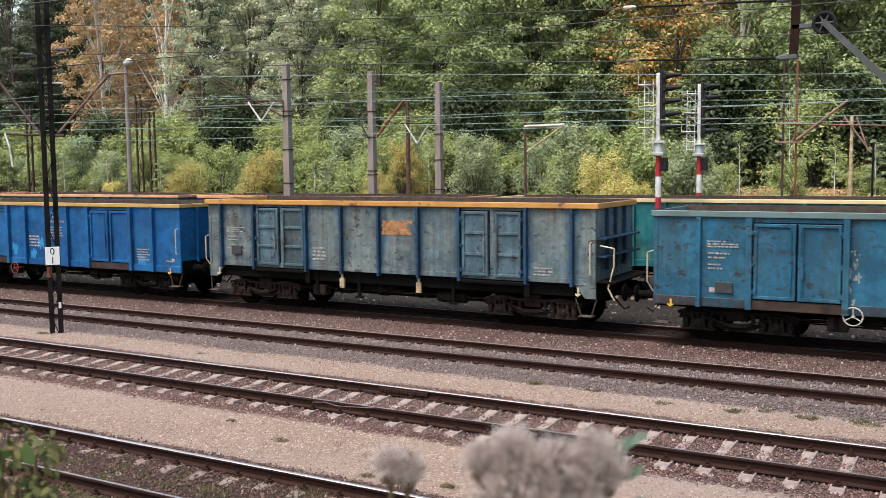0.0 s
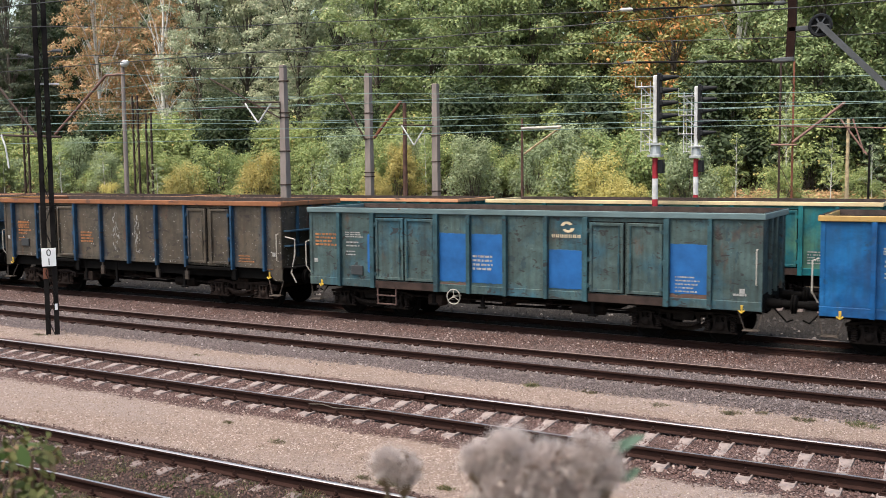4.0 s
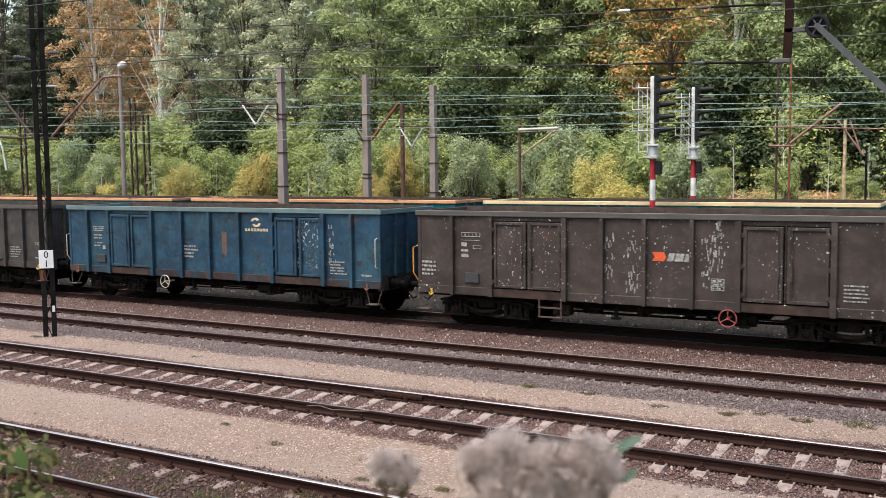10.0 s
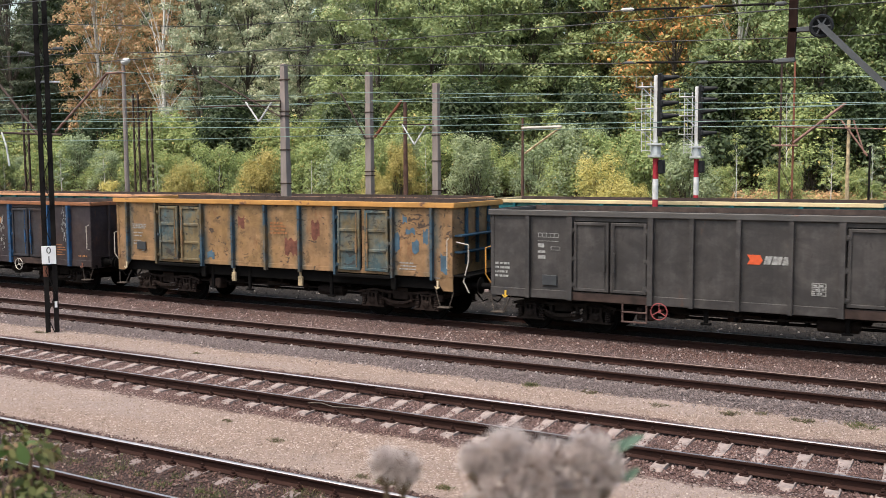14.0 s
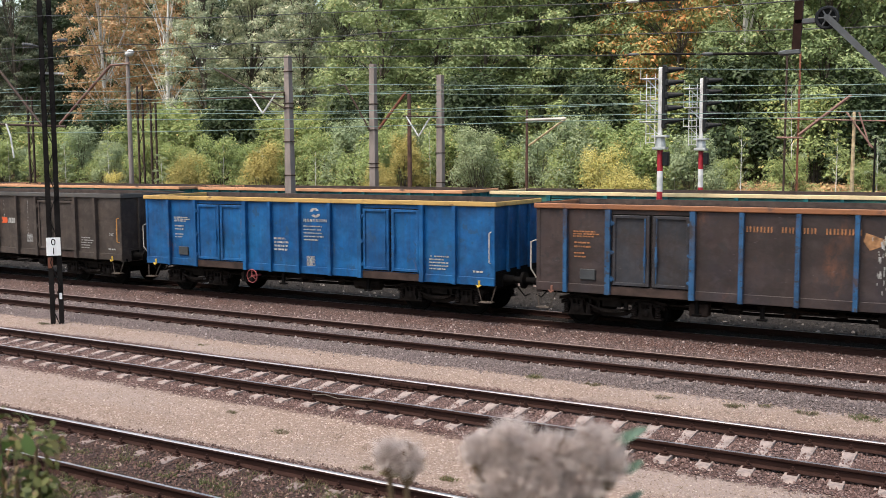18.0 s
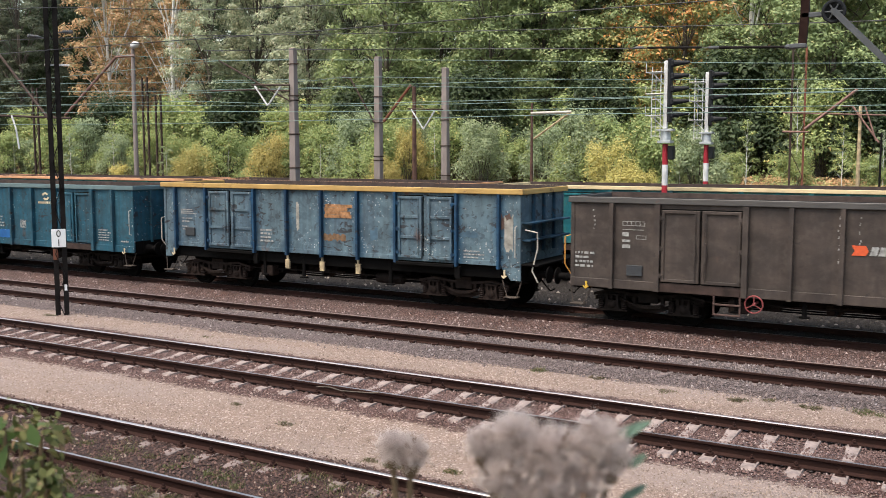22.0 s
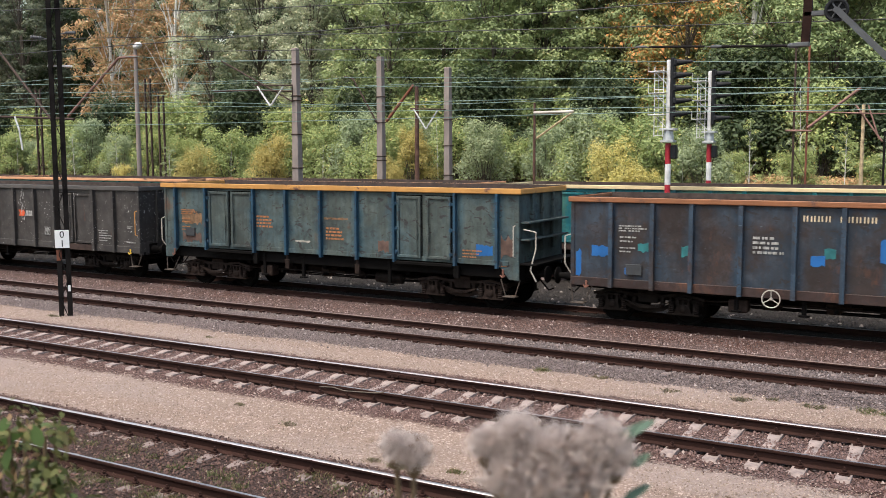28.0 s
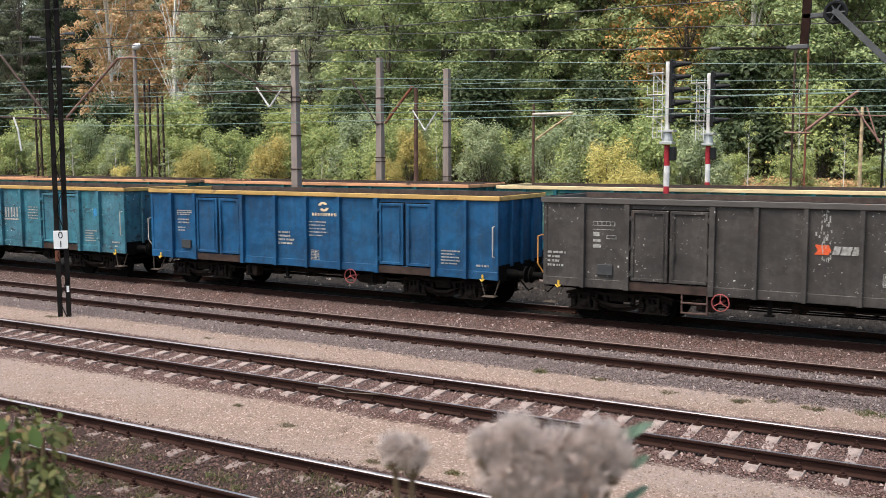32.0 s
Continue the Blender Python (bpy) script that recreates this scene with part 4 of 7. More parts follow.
def decal(w, kind_of, x, z):
    """Painted panels, emblems and plates on the near wall."""
    if kind_of == "arrow":
        part("emblem", Shape().prism([(x, z - 0.1), (x + 0.28, z - 0.1), (x + 0.34, z), (x + 0.28, z + 0.12), (x, z + 0.12), (x + 0.06, z)], -0.0125, 0.001), M["logored"], w, "orange-red emblem")
        s = Shape()
        for k, l in ((0.36, 0.14), (0.53, 0.2), (0.76, 0.13)):
            s.prism([(x + k, z - 0.09), (x + k + l, z - 0.09), (x + k + l + 0.05, z + 0.1), (x + k + 0.05, z + 0.1)], -0.0125, 0.001)
        part("name_bar", s, M["white"], w, "company name drawn as slanting white bars")
    elif kind_of in ("swirl", "swirl_gold"):
        mt = M["white"] if kind_of == "swirl" else M["paleochre"]
        s = Shape()
        s.prism([(x + 0.16 * math.cos(radians(a)) * r, z + 0.18 + 0.11 * math.sin(radians(a)) * r) for r, seq in ((1.0, range(20, 200, 20)), (0.45, range(180, 0, -20))) for a in seq], -0.0125, 0.001)
        s.prism([(x + 0.04 + 0.16 * math.cos(radians(a)) * r, z + 0.12 + 0.11 * math.sin(radians(a)) * r) for r, seq in ((1.0, range(200, 380, 20)), (0.45, range(360, 180, -20))) for a in seq], -0.0125, 0.001)
        part("emblem", s, mt, w, "swirling company emblem")
        marks(w, [(x - 0.4 + 0.115 * i + d, z - 0.12, 0.026, 0.085) for i in range(8) for d in (0, 0.05)], mt, "company name worn to bars", "name_bar")
    elif kind_of == "block":
        marks(w, letter_rows(x, z, 0.75, 5, 0.1, 0.035, int(x * 37)), M["white"])
    elif kind_of == "grid":
        marks(w, [(x, z + 0.09 * i, 0.3, 0.014) for i in range(4)] + [(x + 0.143 * i, z, 0.014, 0.28) for i in range(3)] + letter_rows(x + 0.03, z + 0.21, 0.24, 3, 0.09, 0.04, 5), M["white"])
    elif kind_of == "table":
        rows = [(x, z + 0.1 * i, 0.55, 0.012) for i in range(3)] + [(x + 0.11 * i, z + 0.1, 0.012, 0.1) for i in range(6)]
        rows += [(x, z - 0.16, 0.16, 0.1), (x + 0.35, z - 0.14, 0.25, 0.012), (x + 0.35, z - 0.22, 0.25, 0.012), (x + 0.35, z - 0.22, 0.012, 0.09), (x + 0.59, z - 0.22, 0.012, 0.09), (x, z - 0.3, 0.2, 0.06), (x, z - 0.45, 0.2, 0.09)]
        marks(w, rows, M["white"], "white stencilled load table worn to bars")
    elif kind_of == "ochre":
        marks(w, [(x + 0.03 * (i % 2), z + 0.1 * i, 0.96 - 0.07 * (i % 3), 0.094) for i in range(4)], M["ochrepanel"], "patchy faded orange writing panel", "faded_panel")
    elif kind_of == "ochre_text":
        marks(w, letter_rows(x, z, 0.75, 4, 0.1, 0.055, int(x * 11)), M["ochre_mark"], "faded orange writing worn to bars")
    elif kind_of == "cyan_dab":
        r = random.Random(int(x * 77))
        top = [(x + 0.045 * i, z + 0.2 + r.uniform(-0.05, 0.16)) for i in range(8)]
        low = [(x + 0.045 * i + 0.01, z + 0.05 - r.uniform(-0.06, 0.22)) for i in range(8)]
        part("touched_up_panel", Shape().prism(low + top[::-1], -0.004, 0.001), M["touchcyan"], w, "ragged daub of light blue paint")
    elif kind_of in ("name", "name_rust"):
        marks(w, [(x + 0.155 * i + d, z, 0.028, 0.13) for i in range(16) if i not in (4, 10) for d in (0, 0.07)], M["paleochre"] if kind_of == "name" else M["ochre_mark"], "company name worn to bars", "name_bar")
    elif kind_of == "big_name":
        marks(w, [(x + 0.33 * i + d, z, 0.08, 0.36) for i in range(3) for d in (0, 0.17)] + [(x, z - 0.1, 0.92, 0.06)], M["white"], "large white company letters as bars", "name_bar")
    elif kind_of == "flame":
        part("emblem", Shape().prism([(x + 0.05, z + 0.02), (x + 0.2, z - 0.04), (x + 0.31, z + 0.08), (x + 0.24, z + 0.3), (x + 0.09, z + 0.26), (x + 0.17, z + 0.14)], -0.0125, 0.001), M["logored"], w, "orange-red round emblem, half worn off")
    elif kind_of == "rust_flag":
        part("emblem", Shape().prism([(x, z), (x + 0.14, z - 0.2), (x + 0.42, z - 0.08), (x + 0.45, z + 0.04), (x + 0.05, z + 0.18)], -0.0125, 0.001), M["ochrepanel"], w, "worn rust-orange emblem")
    elif kind_of == "ladder":
        s = Shape().box(x, x + 0.04, -0.06, -0.02, 0.46, 1.0).box(x + 0.6, x + 0.64, -0.06, -0.02, 0.46, 1.0)
        s.box(x, x + 0.64, -0.08, -0.02, 0.46, 0.5).box(x, x + 0.64, -0.08, -0.02, 0.7, 0.74)
        part("step_ladder", s, M["clampbrown"], w, "short brown steel step under the door")
    elif kind_of == "block_small":
        marks(w, letter_rows(x, z, 0.7, 4, 0.11, 0.06, int(x * 37)), M["white"])
    elif kind_of == "hatch":
        s = Shape().box(x + 0.06, x + 0.96, -0.09, -0.001, 2.31, 2.35).box(x + 0.06, x + 0.96, -0.07, -0.001, 2.42, 2.46).box(x + 0.06, x + 0.96, -0.08, -0.001, 1.12, 1.18)
        part("hatch_bar", s, M["iron"], w, "dark bars of a closed hatch")
    elif kind_of == "flecks":
        r = random.Random(int(x * 100))
        s = Shape()
        zz = 2.86
        while zz > z:
            xx, l = x + r.gauss(0, 0.018), r.uniform(0.012, 0.03)
            s.beam((xx, -0.011, zz), (xx + r.uniform(-0.012, 0.012), -0.011, zz - r.uniform(0.02, 0.07)), l, 0.004)
            zz -= r.uniform(0.05, 0.2)
        tagged(part("scraped_paint", s, M["white"], w), "column of small white chips", kind="stuff")
    elif kind_of == "white_run":
        r = random.Random(int(x * 100))
        s = Shape()
        for i in range(34):
            xx, zz = x + r.gauss(0, 0.09), z + r.uniform(-0.8, 0.45)
            l = r.uniform(0.01, 0.03)
            s.beam((xx, -0.011, zz), (xx + r.uniform(-0.01, 0.01), -0.011, zz + r.uniform(0.02, 0.16)), l, 0.005)
        tagged(part("scraped_paint", s, M["white"], w), "chalky white scrape down the wall", kind="stuff")
    elif kind_of == "tag":
        marks(w, [(x, z, 0.12, 0.12)], M["white"], "small white paper tag")
    elif kind_of == "wheel_red":
        hand_wheel(w, x, z, M["wheelred"])
    elif kind_of == "wheel_white":
        hand_wheel(w, x, z, M["handle"])
    elif kind_of == "mark_uic":
        cu = bpy.data.curves.new("lettering", "FONT")
        cu.body, cu.size, cu.extrude = "UIC", 0.15, 0.002
        cu.materials.append(M["white"])
        ob = new("lettering", cu)
        ob.parent, ob.location, ob.rotation_euler = w, (x, -0.011, z), (math.pi / 2, 0, 0)
        tagged(ob, "white stencilled letters")


def coal_mesh(z):
    """A shallow heap, uneven, along the wagon."""
    nx, ny = 60, 10
    vs = [(0.1 + (LONG - 0.2) * i / nx, 0.06 + (WIDE - 0.12) * j / ny, z - 0.06 + 0.04 * noise.noise((i * 0.3, j * 0.5, z * 7)) + 0.06 * math.sin(math.pi * j / ny) * min(1, i / 3, (nx - i) / 3)) for j in range(ny + 1) for i in range(nx + 1)]
    me = bpy.data.meshes.new("coal_load")
    me.from_pydata(vs, [], [(j * (nx + 1) + i, j * (nx + 1) + i + 1, (j + 1) * (nx + 1) + i + 1, (j + 1) * (nx + 1) + i) for j in range(ny) for i in range(nx)])
    me.materials.append(M["coal"])
    return me


M["clampbrown"] = plain("dull_brown_step_paint", (0.07, 0.042, 0.036), 0.8)
M["touchteal"] = plain("teal_touch_up_paint", (0.02, 0.12, 0.13), 0.6, 0, 0.4, 3)
M["ochrefade"] = plain("washed_out_orange_paint", (0.15, 0.09, 0.05), 0.8, 0, 0.5, 6)
M["brownpatch"] = plain("brown_bare_primer", (0.1, 0.062, 0.05), 0.8, 0, 0.45, 3)
M["sootpatch"] = plain("dark_soot_stain", (0.025, 0.022, 0.021), 0.8, 0, 0.5, 5)
M["rustpatch2"] = plain("rust_red_scab", (0.12, 0.045, 0.03), 0.8, 0, 0.5, 5)
M["palepatch"] = plain("chalky_pale_patch", (0.26, 0.25, 0.22), 0.8, 0, 0.4, 5)
M["steelblue"] = plain("dull_steel_blue_patch_paint", (0.055, 0.1, 0.14), 0.7, 0, 0.4, 3)
M["pocket"] = plain("dark_label_board_paint", (0.035, 0.038, 0.042), 0.6)
M["doorsill"] = plain("rusty_brown_sill_below_door", (0.036, 0.022, 0.018), 0.8, 0, 0.5, 4)
M["coal"] = plain("dull_black_coal", (0.014, 0.0125, 0.0125), 0.6, 0, 0.5, 14)
M["foot"] = plain("scuffed_cream_bracket_paint", (0.36, 0.28, 0.17), 0.7, 0, 0.5, 6)
M["step"] = plain("worn_step_steel", (0.05, 0.038, 0.03), 0.6, 0, 0.5, 9)
M["logored"] = plain("orange_red_emblem_paint", (0.55, 0.09, 0.03), 0.6, 0, 0.2, 8)
M["paleochre"] = plain("yellowed_white_lettering", (0.55, 0.45, 0.3), 0.7)
M["ochrepanel"] = plain("faded_orange_panel_paint", (0.27, 0.14, 0.065), 0.7, 0, 0.6, 7)
M["touchblue"] = plain("fresh_blue_touch_up_paint", (0.014, 0.095, 0.28), 0.5, 0, 0.25, 2)
M["touchcyan"] = plain("light_blue_touch_up_paint", (0.025, 0.19, 0.42), 0.5, 0, 0.25, 2)

ORANGE_RIM = coat("chipped_orange_rim_paint", (0.48, 0.24, 0.06), 0.35, 1)
YELLOW_RIM = coat("yellow_rim_paint", (0.46, 0.29, 0.09), 0.28, 2)
RUST_RIM = coat("rust_orange_rim_paint", (0.26, 0.10, 0.04), 0.4, 3)
GREY_RIM = coat("dark_grey_rim_paint", (0.07, 0.065, 0.062), 0.12, 4)
TEAL_RIM = coat("dull_teal_rim_paint", (0.11, 0.17, 0.18), 0.2, 5)
RIM = {"orange": (ORANGE_RIM, "chipped orange-painted top rim"), "yellow": (YELLOW_RIM, "yellow-painted top rim"), "rust": (RUST_RIM, "rusty orange top rim"), "grey": (GREY_RIM, "dark grey top rim"), "teal": (TEAL_RIM, "dull teal top rim")}
GREY_BASE = (("arrow", 6.38, 2.16), ("grid", 7.75, 1.42), ("mark_uic", 11.9, 1.78), ("table", 1.31, 2.42), ("ladder", 3.5, 0))
GREY_DECALS = GREY_BASE + (("wheel_red", 4.42, 0.83),)


def fleet():
    """The wagons in running order, head of the train first: kind, label, paint, stakes, rim, fittings."""
    P = worn_paint
    st = lambda n, c, s, r=0.2: P(n, c, tuple(v * 0.7 for v in c), s, 0.3, 0.2, r, 0.02, 0.4)
    dark_blue_stake = st("dark_blue_stake_paint", (0.03, 0.10, 0.17), 31)
    blue_stake = st("blue_stake_paint", (0.02, 0.085, 0.175), 32)
    grey_p = lambda n, s, w, c: P(n, c, tuple(v * 0.85 for v in c), s, 0.3, 0.02, 0.03, w, 0.35)
    rows = []

    def put(kind, label, body, stake, rim, **o):
        rows.append((kind, label, body, stake, RIM[rim][0], dict(o, rim=RIM[rim][1], heaped=rim in ("yellow", "rust", "orange"))))

    b = P("dark_teal_blue_wagon_paint", (0.025, 0.16, 0.28), (0.04, 0.175, 0.27), 1, 0.4, 0.35, 0.1, 0.05, 0.4)
    put("deep", "dark teal-blue open wagon with chipped paint and two pairs of doors", b, b, "teal", seed=1, sill=P("rusty_teal_sill_paint", (0.03, 0.09, 0.14), (0.07, 0.045, 0.04), 49, 0.5, 0.4, 0.5, 0, 0.5), numbers=False, decals=(("wheel_white", 4.35, 0.95), ("tag", 1.3, 1.3), ("white_run", 2.4, 2.2), ("white_run", 4.3, 1.9)))
    b = P("grey_blue_wagon_paint", (0.22, 0.27, 0.275), (0.16, 0.235, 0.275), 2, 0.4, 0.3, 0.42, 0.04, 0.55, halo=((0.03, 0.125, 0.225), STAKES["old"]))
    put("old", "faded grey-blue open wagon with panelled doors and orange rim", b, blue_stake, "orange", seed=2, panelled=True, hook=M["paleochre"], decals=(("ochre", 6.33, 2.42),), door1=P("dark_sooty_blue_door_paint", (0.05, 0.09, 0.11), (0.09, 0.15, 0.18), 41, 0.4, 0.3, 0.2, 0, 0.5), door=P("blue_grey_door_paint", (0.12, 0.21, 0.27), (0.08, 0.15, 0.2), 42, 0.4, 0.3, 0.2, 0.02, 0.5), endmat=blue_stake, rail=M["paleochre"])
    b = P("bright_blue_wagon_paint", (0.005, 0.12, 0.36), (0.01, 0.165, 0.43), 3, 0.4, 0.12, 0.02, 0.05, 0.3)
    put("deep", "bright blue open wagon with lighter paint daubs and yellow rim", b, b, "yellow", seed=3, decals=(("swirl", 6.6, 2.6), ("block", 6.35, 2.3), ("cyan_dab", 4.3, 1.4), ("cyan_dab", 5.3, 1.25), ("cyan_dab", 1.3, 1.6), ("cyan_dab", 10.6, 1.2), ("cyan_dab", 5.7, 1.6), ("grid", 6.4, 1.1), ("ladder", 2.3, 0), ("wheel_red", 4.5, 0.8), ("tag", 12.1, 1.3)))
    b = P("grey_green_wagon_paint", (0.10, 0.16, 0.155), (0.05, 0.15, 0.20), 4, 0.35, 0.35, 0.3, 0.06, 0.55)
    put("deep", "weathered grey-green open wagon with fresh blue paint blocks", b, P("teal_stake_paint", (0.05, 0.13, 0.155), (0.04, 0.1, 0.12), 33, 0.3, 0.2, 0.2, 0.02, 0.4), "teal", seed=4, decals=(("swirl_gold", 7.85, 2.65), ("blue", 4.36, 1.22, 0.88, 1.3, 0.01), ("blue", 5.35, 1.22, 0.95, 1.3, 0.01), ("blue", 7.57, 1.2, 0.94, 0.98, 0.01), ("blue", 10.69, 1.24, 0.89, 1.18, 0.01), ("blue", 2.02, 1.34, 0.16, 1.05, 0.06), ("brown", 4.36, 1.0, 0.88, 0.2, 0.04), ("brown", 10.69, 0.98, 0.89, 0.25, 0.04), ("soot", 10.05, 1.3, 0.36, 1.45, 0.1), ("ochre_text", 0.2, 2.4), ("ladder", 2.3, 0), ("wheel_white", 4.72, 0.86), ("tag", 12.0, 1.35), ("tag", 0.15, 1.6)))
    b = P("brown_grey_wagon_paint", (0.125, 0.1, 0.074), (0.15, 0.125, 0.095), 5, 0.4, 0.25, 0.35, 0.13, 0.45, halo=((0.028, 0.055, 0.09), STAKES["old"]))
    put("old", "brownish grey open wagon with blue stakes and white scrapes", b, blue_stake, "rust", seed=5, feet=(5.12, 7.7, 8.99), foot=M["step"], numbers=False, writing=M["ochre_mark"], decals=(("white_run", 6.6, 2.3), ("white_run", 5.6, 2.4), ("white_run", 10.2, 2.4), ("ochre_text", 0.75, 2.5), ("ochre_text", 3.95, 2.2), ("tag", 0.15, 1.9), ("tag", 12.15, 1.7)), endmat=dark_blue_stake)
    b = P("light_blue_wagon_paint", (0.15, 0.25, 0.31), (0.22, 0.28, 0.3), 6, 0.5, 0.28, 0.12, 0.06, 0.35, halo=((0.045, 0.16, 0.27), STAKES["old"]))
    put("old", "light blue open wagon with dark scuffs and yellow-orange rim", b, blue_stake, "orange", seed=6, feet=(5.12, 7.7, 8.99), decals=(("ochre", 6.33, 2.42), ("grid", 6.5, 1.6)), door3=P("deep_blue_door_paint", (0.035, 0.12, 0.22), (0.06, 0.15, 0.24), 43, 0.4, 0.3, 0.15, 0.1, 0.4), endmat=blue_stake)
    b = grey_p("warm_grey_wagon_paint", 7, 0.22, (0.08, 0.061, 0.056))
    put("deep", "warm grey open wagon with white flecks and orange-red emblem", b, b, "grey", seed=7, emblem="arrow", sill=b, rail=M["goldrail"], decals=GREY_BASE + (("wheel_red", 8.15, 0.8), ("white_run", 7.9, 2.6), ("white_run", 7.7, 2.2), ("white_run", 5.3, 2.2), ("white_run", 5.9, 2.0)))
    b = P("deep_blue_wagon_paint", (0.022, 0.085, 0.155), (0.035, 0.11, 0.165), 8, 0.4, 0.42, 0.2, 0.05, 0.45)
    put("deep", "deep blue open wagon with gold emblem and rusty sill", b, b, "teal", seed=8, nx=5.2, sill=P("rusty_blue_sill_paint", (0.025, 0.07, 0.11), (0.06, 0.035, 0.03), 44, 0.5, 0.4, 0.55, 0, 0.5), door3=P("white_flecked_blue_door_paint", (0.022, 0.085, 0.155), (0.035, 0.11, 0.165), 48, 0.4, 0.3, 0.1, 0.6, 0.4), hook=M["brownsteel"], lay="even", decals=(("swirl_gold", 8.1, 2.62), ("brown", 6.95, 1.7, 0.2, 0.7, 0.08), ("tag", 1.6, 1.75), ("white_run", 9.7, 2.2), ("white_run", 10.8, 2.2), ("wheel_white", 4.45, 0.8)))
    b = grey_p("clean_grey_wagon_paint", 9, 0.0, (0.088, 0.08, 0.077))
    put("deep", "clean dark grey open wagon with orange-red emblem", b, b, "grey", seed=9, emblem="arrow", sill=b, rail=M["goldrail"], decals=GREY_DECALS)
    b = P("ochre_wagon_paint", (0.391, 0.230, 0.115), (0.36, 0.215, 0.095), 10, 0.4, 0.3, 0.3, 0.03, 0.12, (0.16, 0.065, 0.03), halo=((0.09, 0.13, 0.13), STAKES["old"]))
    ob = P("ochre_over_blue_door_paint", (0.25, 0.19, 0.1), (0.10, 0.17, 0.19), 45, 0.5, 0.3, 0.15, 0.02, 0.35)
    put("old", "ochre-yellow open wagon with blue showing through and panelled doors", b, P("blue_ochre_stake_paint", (0.06, 0.12, 0.17), (0.2, 0.15, 0.08), 34, 0.4, 0.3, 0.2, 0, 0.4), "orange", seed=10, panelled=True, door=ob, hook=M["paleochre"], endmat=dark_blue_stake, numbers=False, decals=(("ochre_text", 6.4, 2.65), ("tag", 1.1, 1.62), ("steel", 10.98, 1.95, 0.16, 0.5, 0.08), ("steel", 11.35, 2.45, 0.3, 0.14, 0.05), ("steel", 11.55, 1.95, 0.22, 0.3, 0.07), ("steel", 11.9, 2.2, 0.16, 0.35, 0.07), ("steel", 11.25, 2.75, 0.14, 0.2, 0.05), ("steel", 12.45, 1.4, 0.2, 0.5, 0.08), ("steel", 4.0, 1.45, 0.3, 0.25, 0.06), ("steel", 2.1, 1.4, 0.55, 0.3, 0.06), ("rust", 5.3, 2.5, 0.25, 0.3, 0.08), ("rust", 7.1, 1.7, 0.5, 0.5, 0.1), ("rust", 8.1, 2.2, 0.3, 0.5, 0.1)))
    b = P("dark_brown_wagon_paint", (0.066, 0.045, 0.043), (0.06, 0.047, 0.055), 11, 0.4, 0.3, 0.35, 0.05, 0.5)
    put("deep", "dark rusty brown open wagon with blue stakes", b, P("clean_blue_stake_paint", (0.03, 0.12, 0.27), (0.08, 0.06, 0.06), 35, 0.25, 0.3, 0.25, 0.02, 0.4), "rust", seed=11, lay="brown", numbers=False, writing=M["ochre_mark"], sill=b, hook=M["brownsteel"], decals=(("name_rust", 5.1, 2.62), ("rust_flag", 7.5, 2.5), ("wheel_white", 8.85, 0.92), ("white_run", 7.9, 2.1), ("white_run", 11.2, 2.6)), door=P("dark_grey_blue_door_paint", (0.048, 0.05, 0.062), (0.06, 0.045, 0.045), 46, 0.4, 0.3, 0.3, 0.05, 0.5))
    b = P("clear_blue_wagon_paint", (0.005, 0.115, 0.34), (0.009, 0.145, 0.38), 12, 0.4, 0.14, 0.03, 0.05, 0.35)
    put("deep", "clear blue open wagon with white emblem and yellow rim", b, b, "yellow", seed=12, decals=(("swirl", 6.75, 2.62), ("block", 6.35, 2.35), ("grid", 6.45, 1.2), ("wheel_red", 4.45, 0.78)))
    b = grey_p("taupe_wagon_paint", 13, 0.05, (0.098, 0.076, 0.065))
    put("deep", "brownish grey open wagon with white flecks and orange-red emblem", b, b, "grey", seed=13, emblem="arrow", sill=b, rail=M["goldrail"], decals=GREY_DECALS + (("flecks", 5.16, 1.75), ("flecks", 6.13, 1.9), ("flecks", 6.54, 2.3), ("flecks", 7.83, 1.4), ("flecks", 0.6, 2.3)))
    b = P("patchy_grey_blue_wagon_paint", (0.155, 0.235, 0.28), (0.13, 0.2, 0.255), 14, 0.4, 0.4, 0.28, 0.09, 0.4, halo=((0.05, 0.14, 0.23), STAKES["old"]))
    put("old", "patchy pale blue open wagon with panelled doors and yellow rim", b, blue_stake, "yellow", seed=14, feet=(5.12, 6.41, 7.7), panelled=True, hook=M["paleochre"], endmat=dark_blue_stake, decals=(("ochre", 6.33, 2.42), ("tag", 1.0, 1.75), ("ochre", 6.45, 1.72, 0.8, 0.18, 0.04), ("pale", 5.45, 2.0, 0.1, 0.8, 0.1), ("pale", 12.35, 1.7, 0.25, 0.9, 0.12), ("steel", 8.1, 1.8, 0.25, 0.3, 0.06), ("blue", 10.25, 1.75, 0.3, 0.4, 0.1), ("steel", 3.0, 2.0, 0.3, 0.25, 0.06), ("brown", 12.25, 2.3, 0.3, 0.3, 0.1), ("steel", 11.1, 2.0, 0.45, 0.15, 0.04)))
    b = P("teal_wagon_paint", (0.025, 0.125, 0.185), (0.04, 0.14, 0.195), 15, 0.4, 0.2, 0.12, 0.08, 0.45)
    put("deep", "teal open wagon with fresh blue strip and dark teal rim", b, b, "teal", seed=15, hook=M["paleochre"], lay="even", decals=(("swirl_gold", 8.15, 2.62), ("blue", 4.08, 1.16, 1.16, 0.3, 0.012), ("blue", 5.4, 1.16, 1.02, 0.3, 0.012), ("grid", 6.75, 1.6), ("ladder", 3.1, 0), ("wheel_white", 4.25, 0.83)))
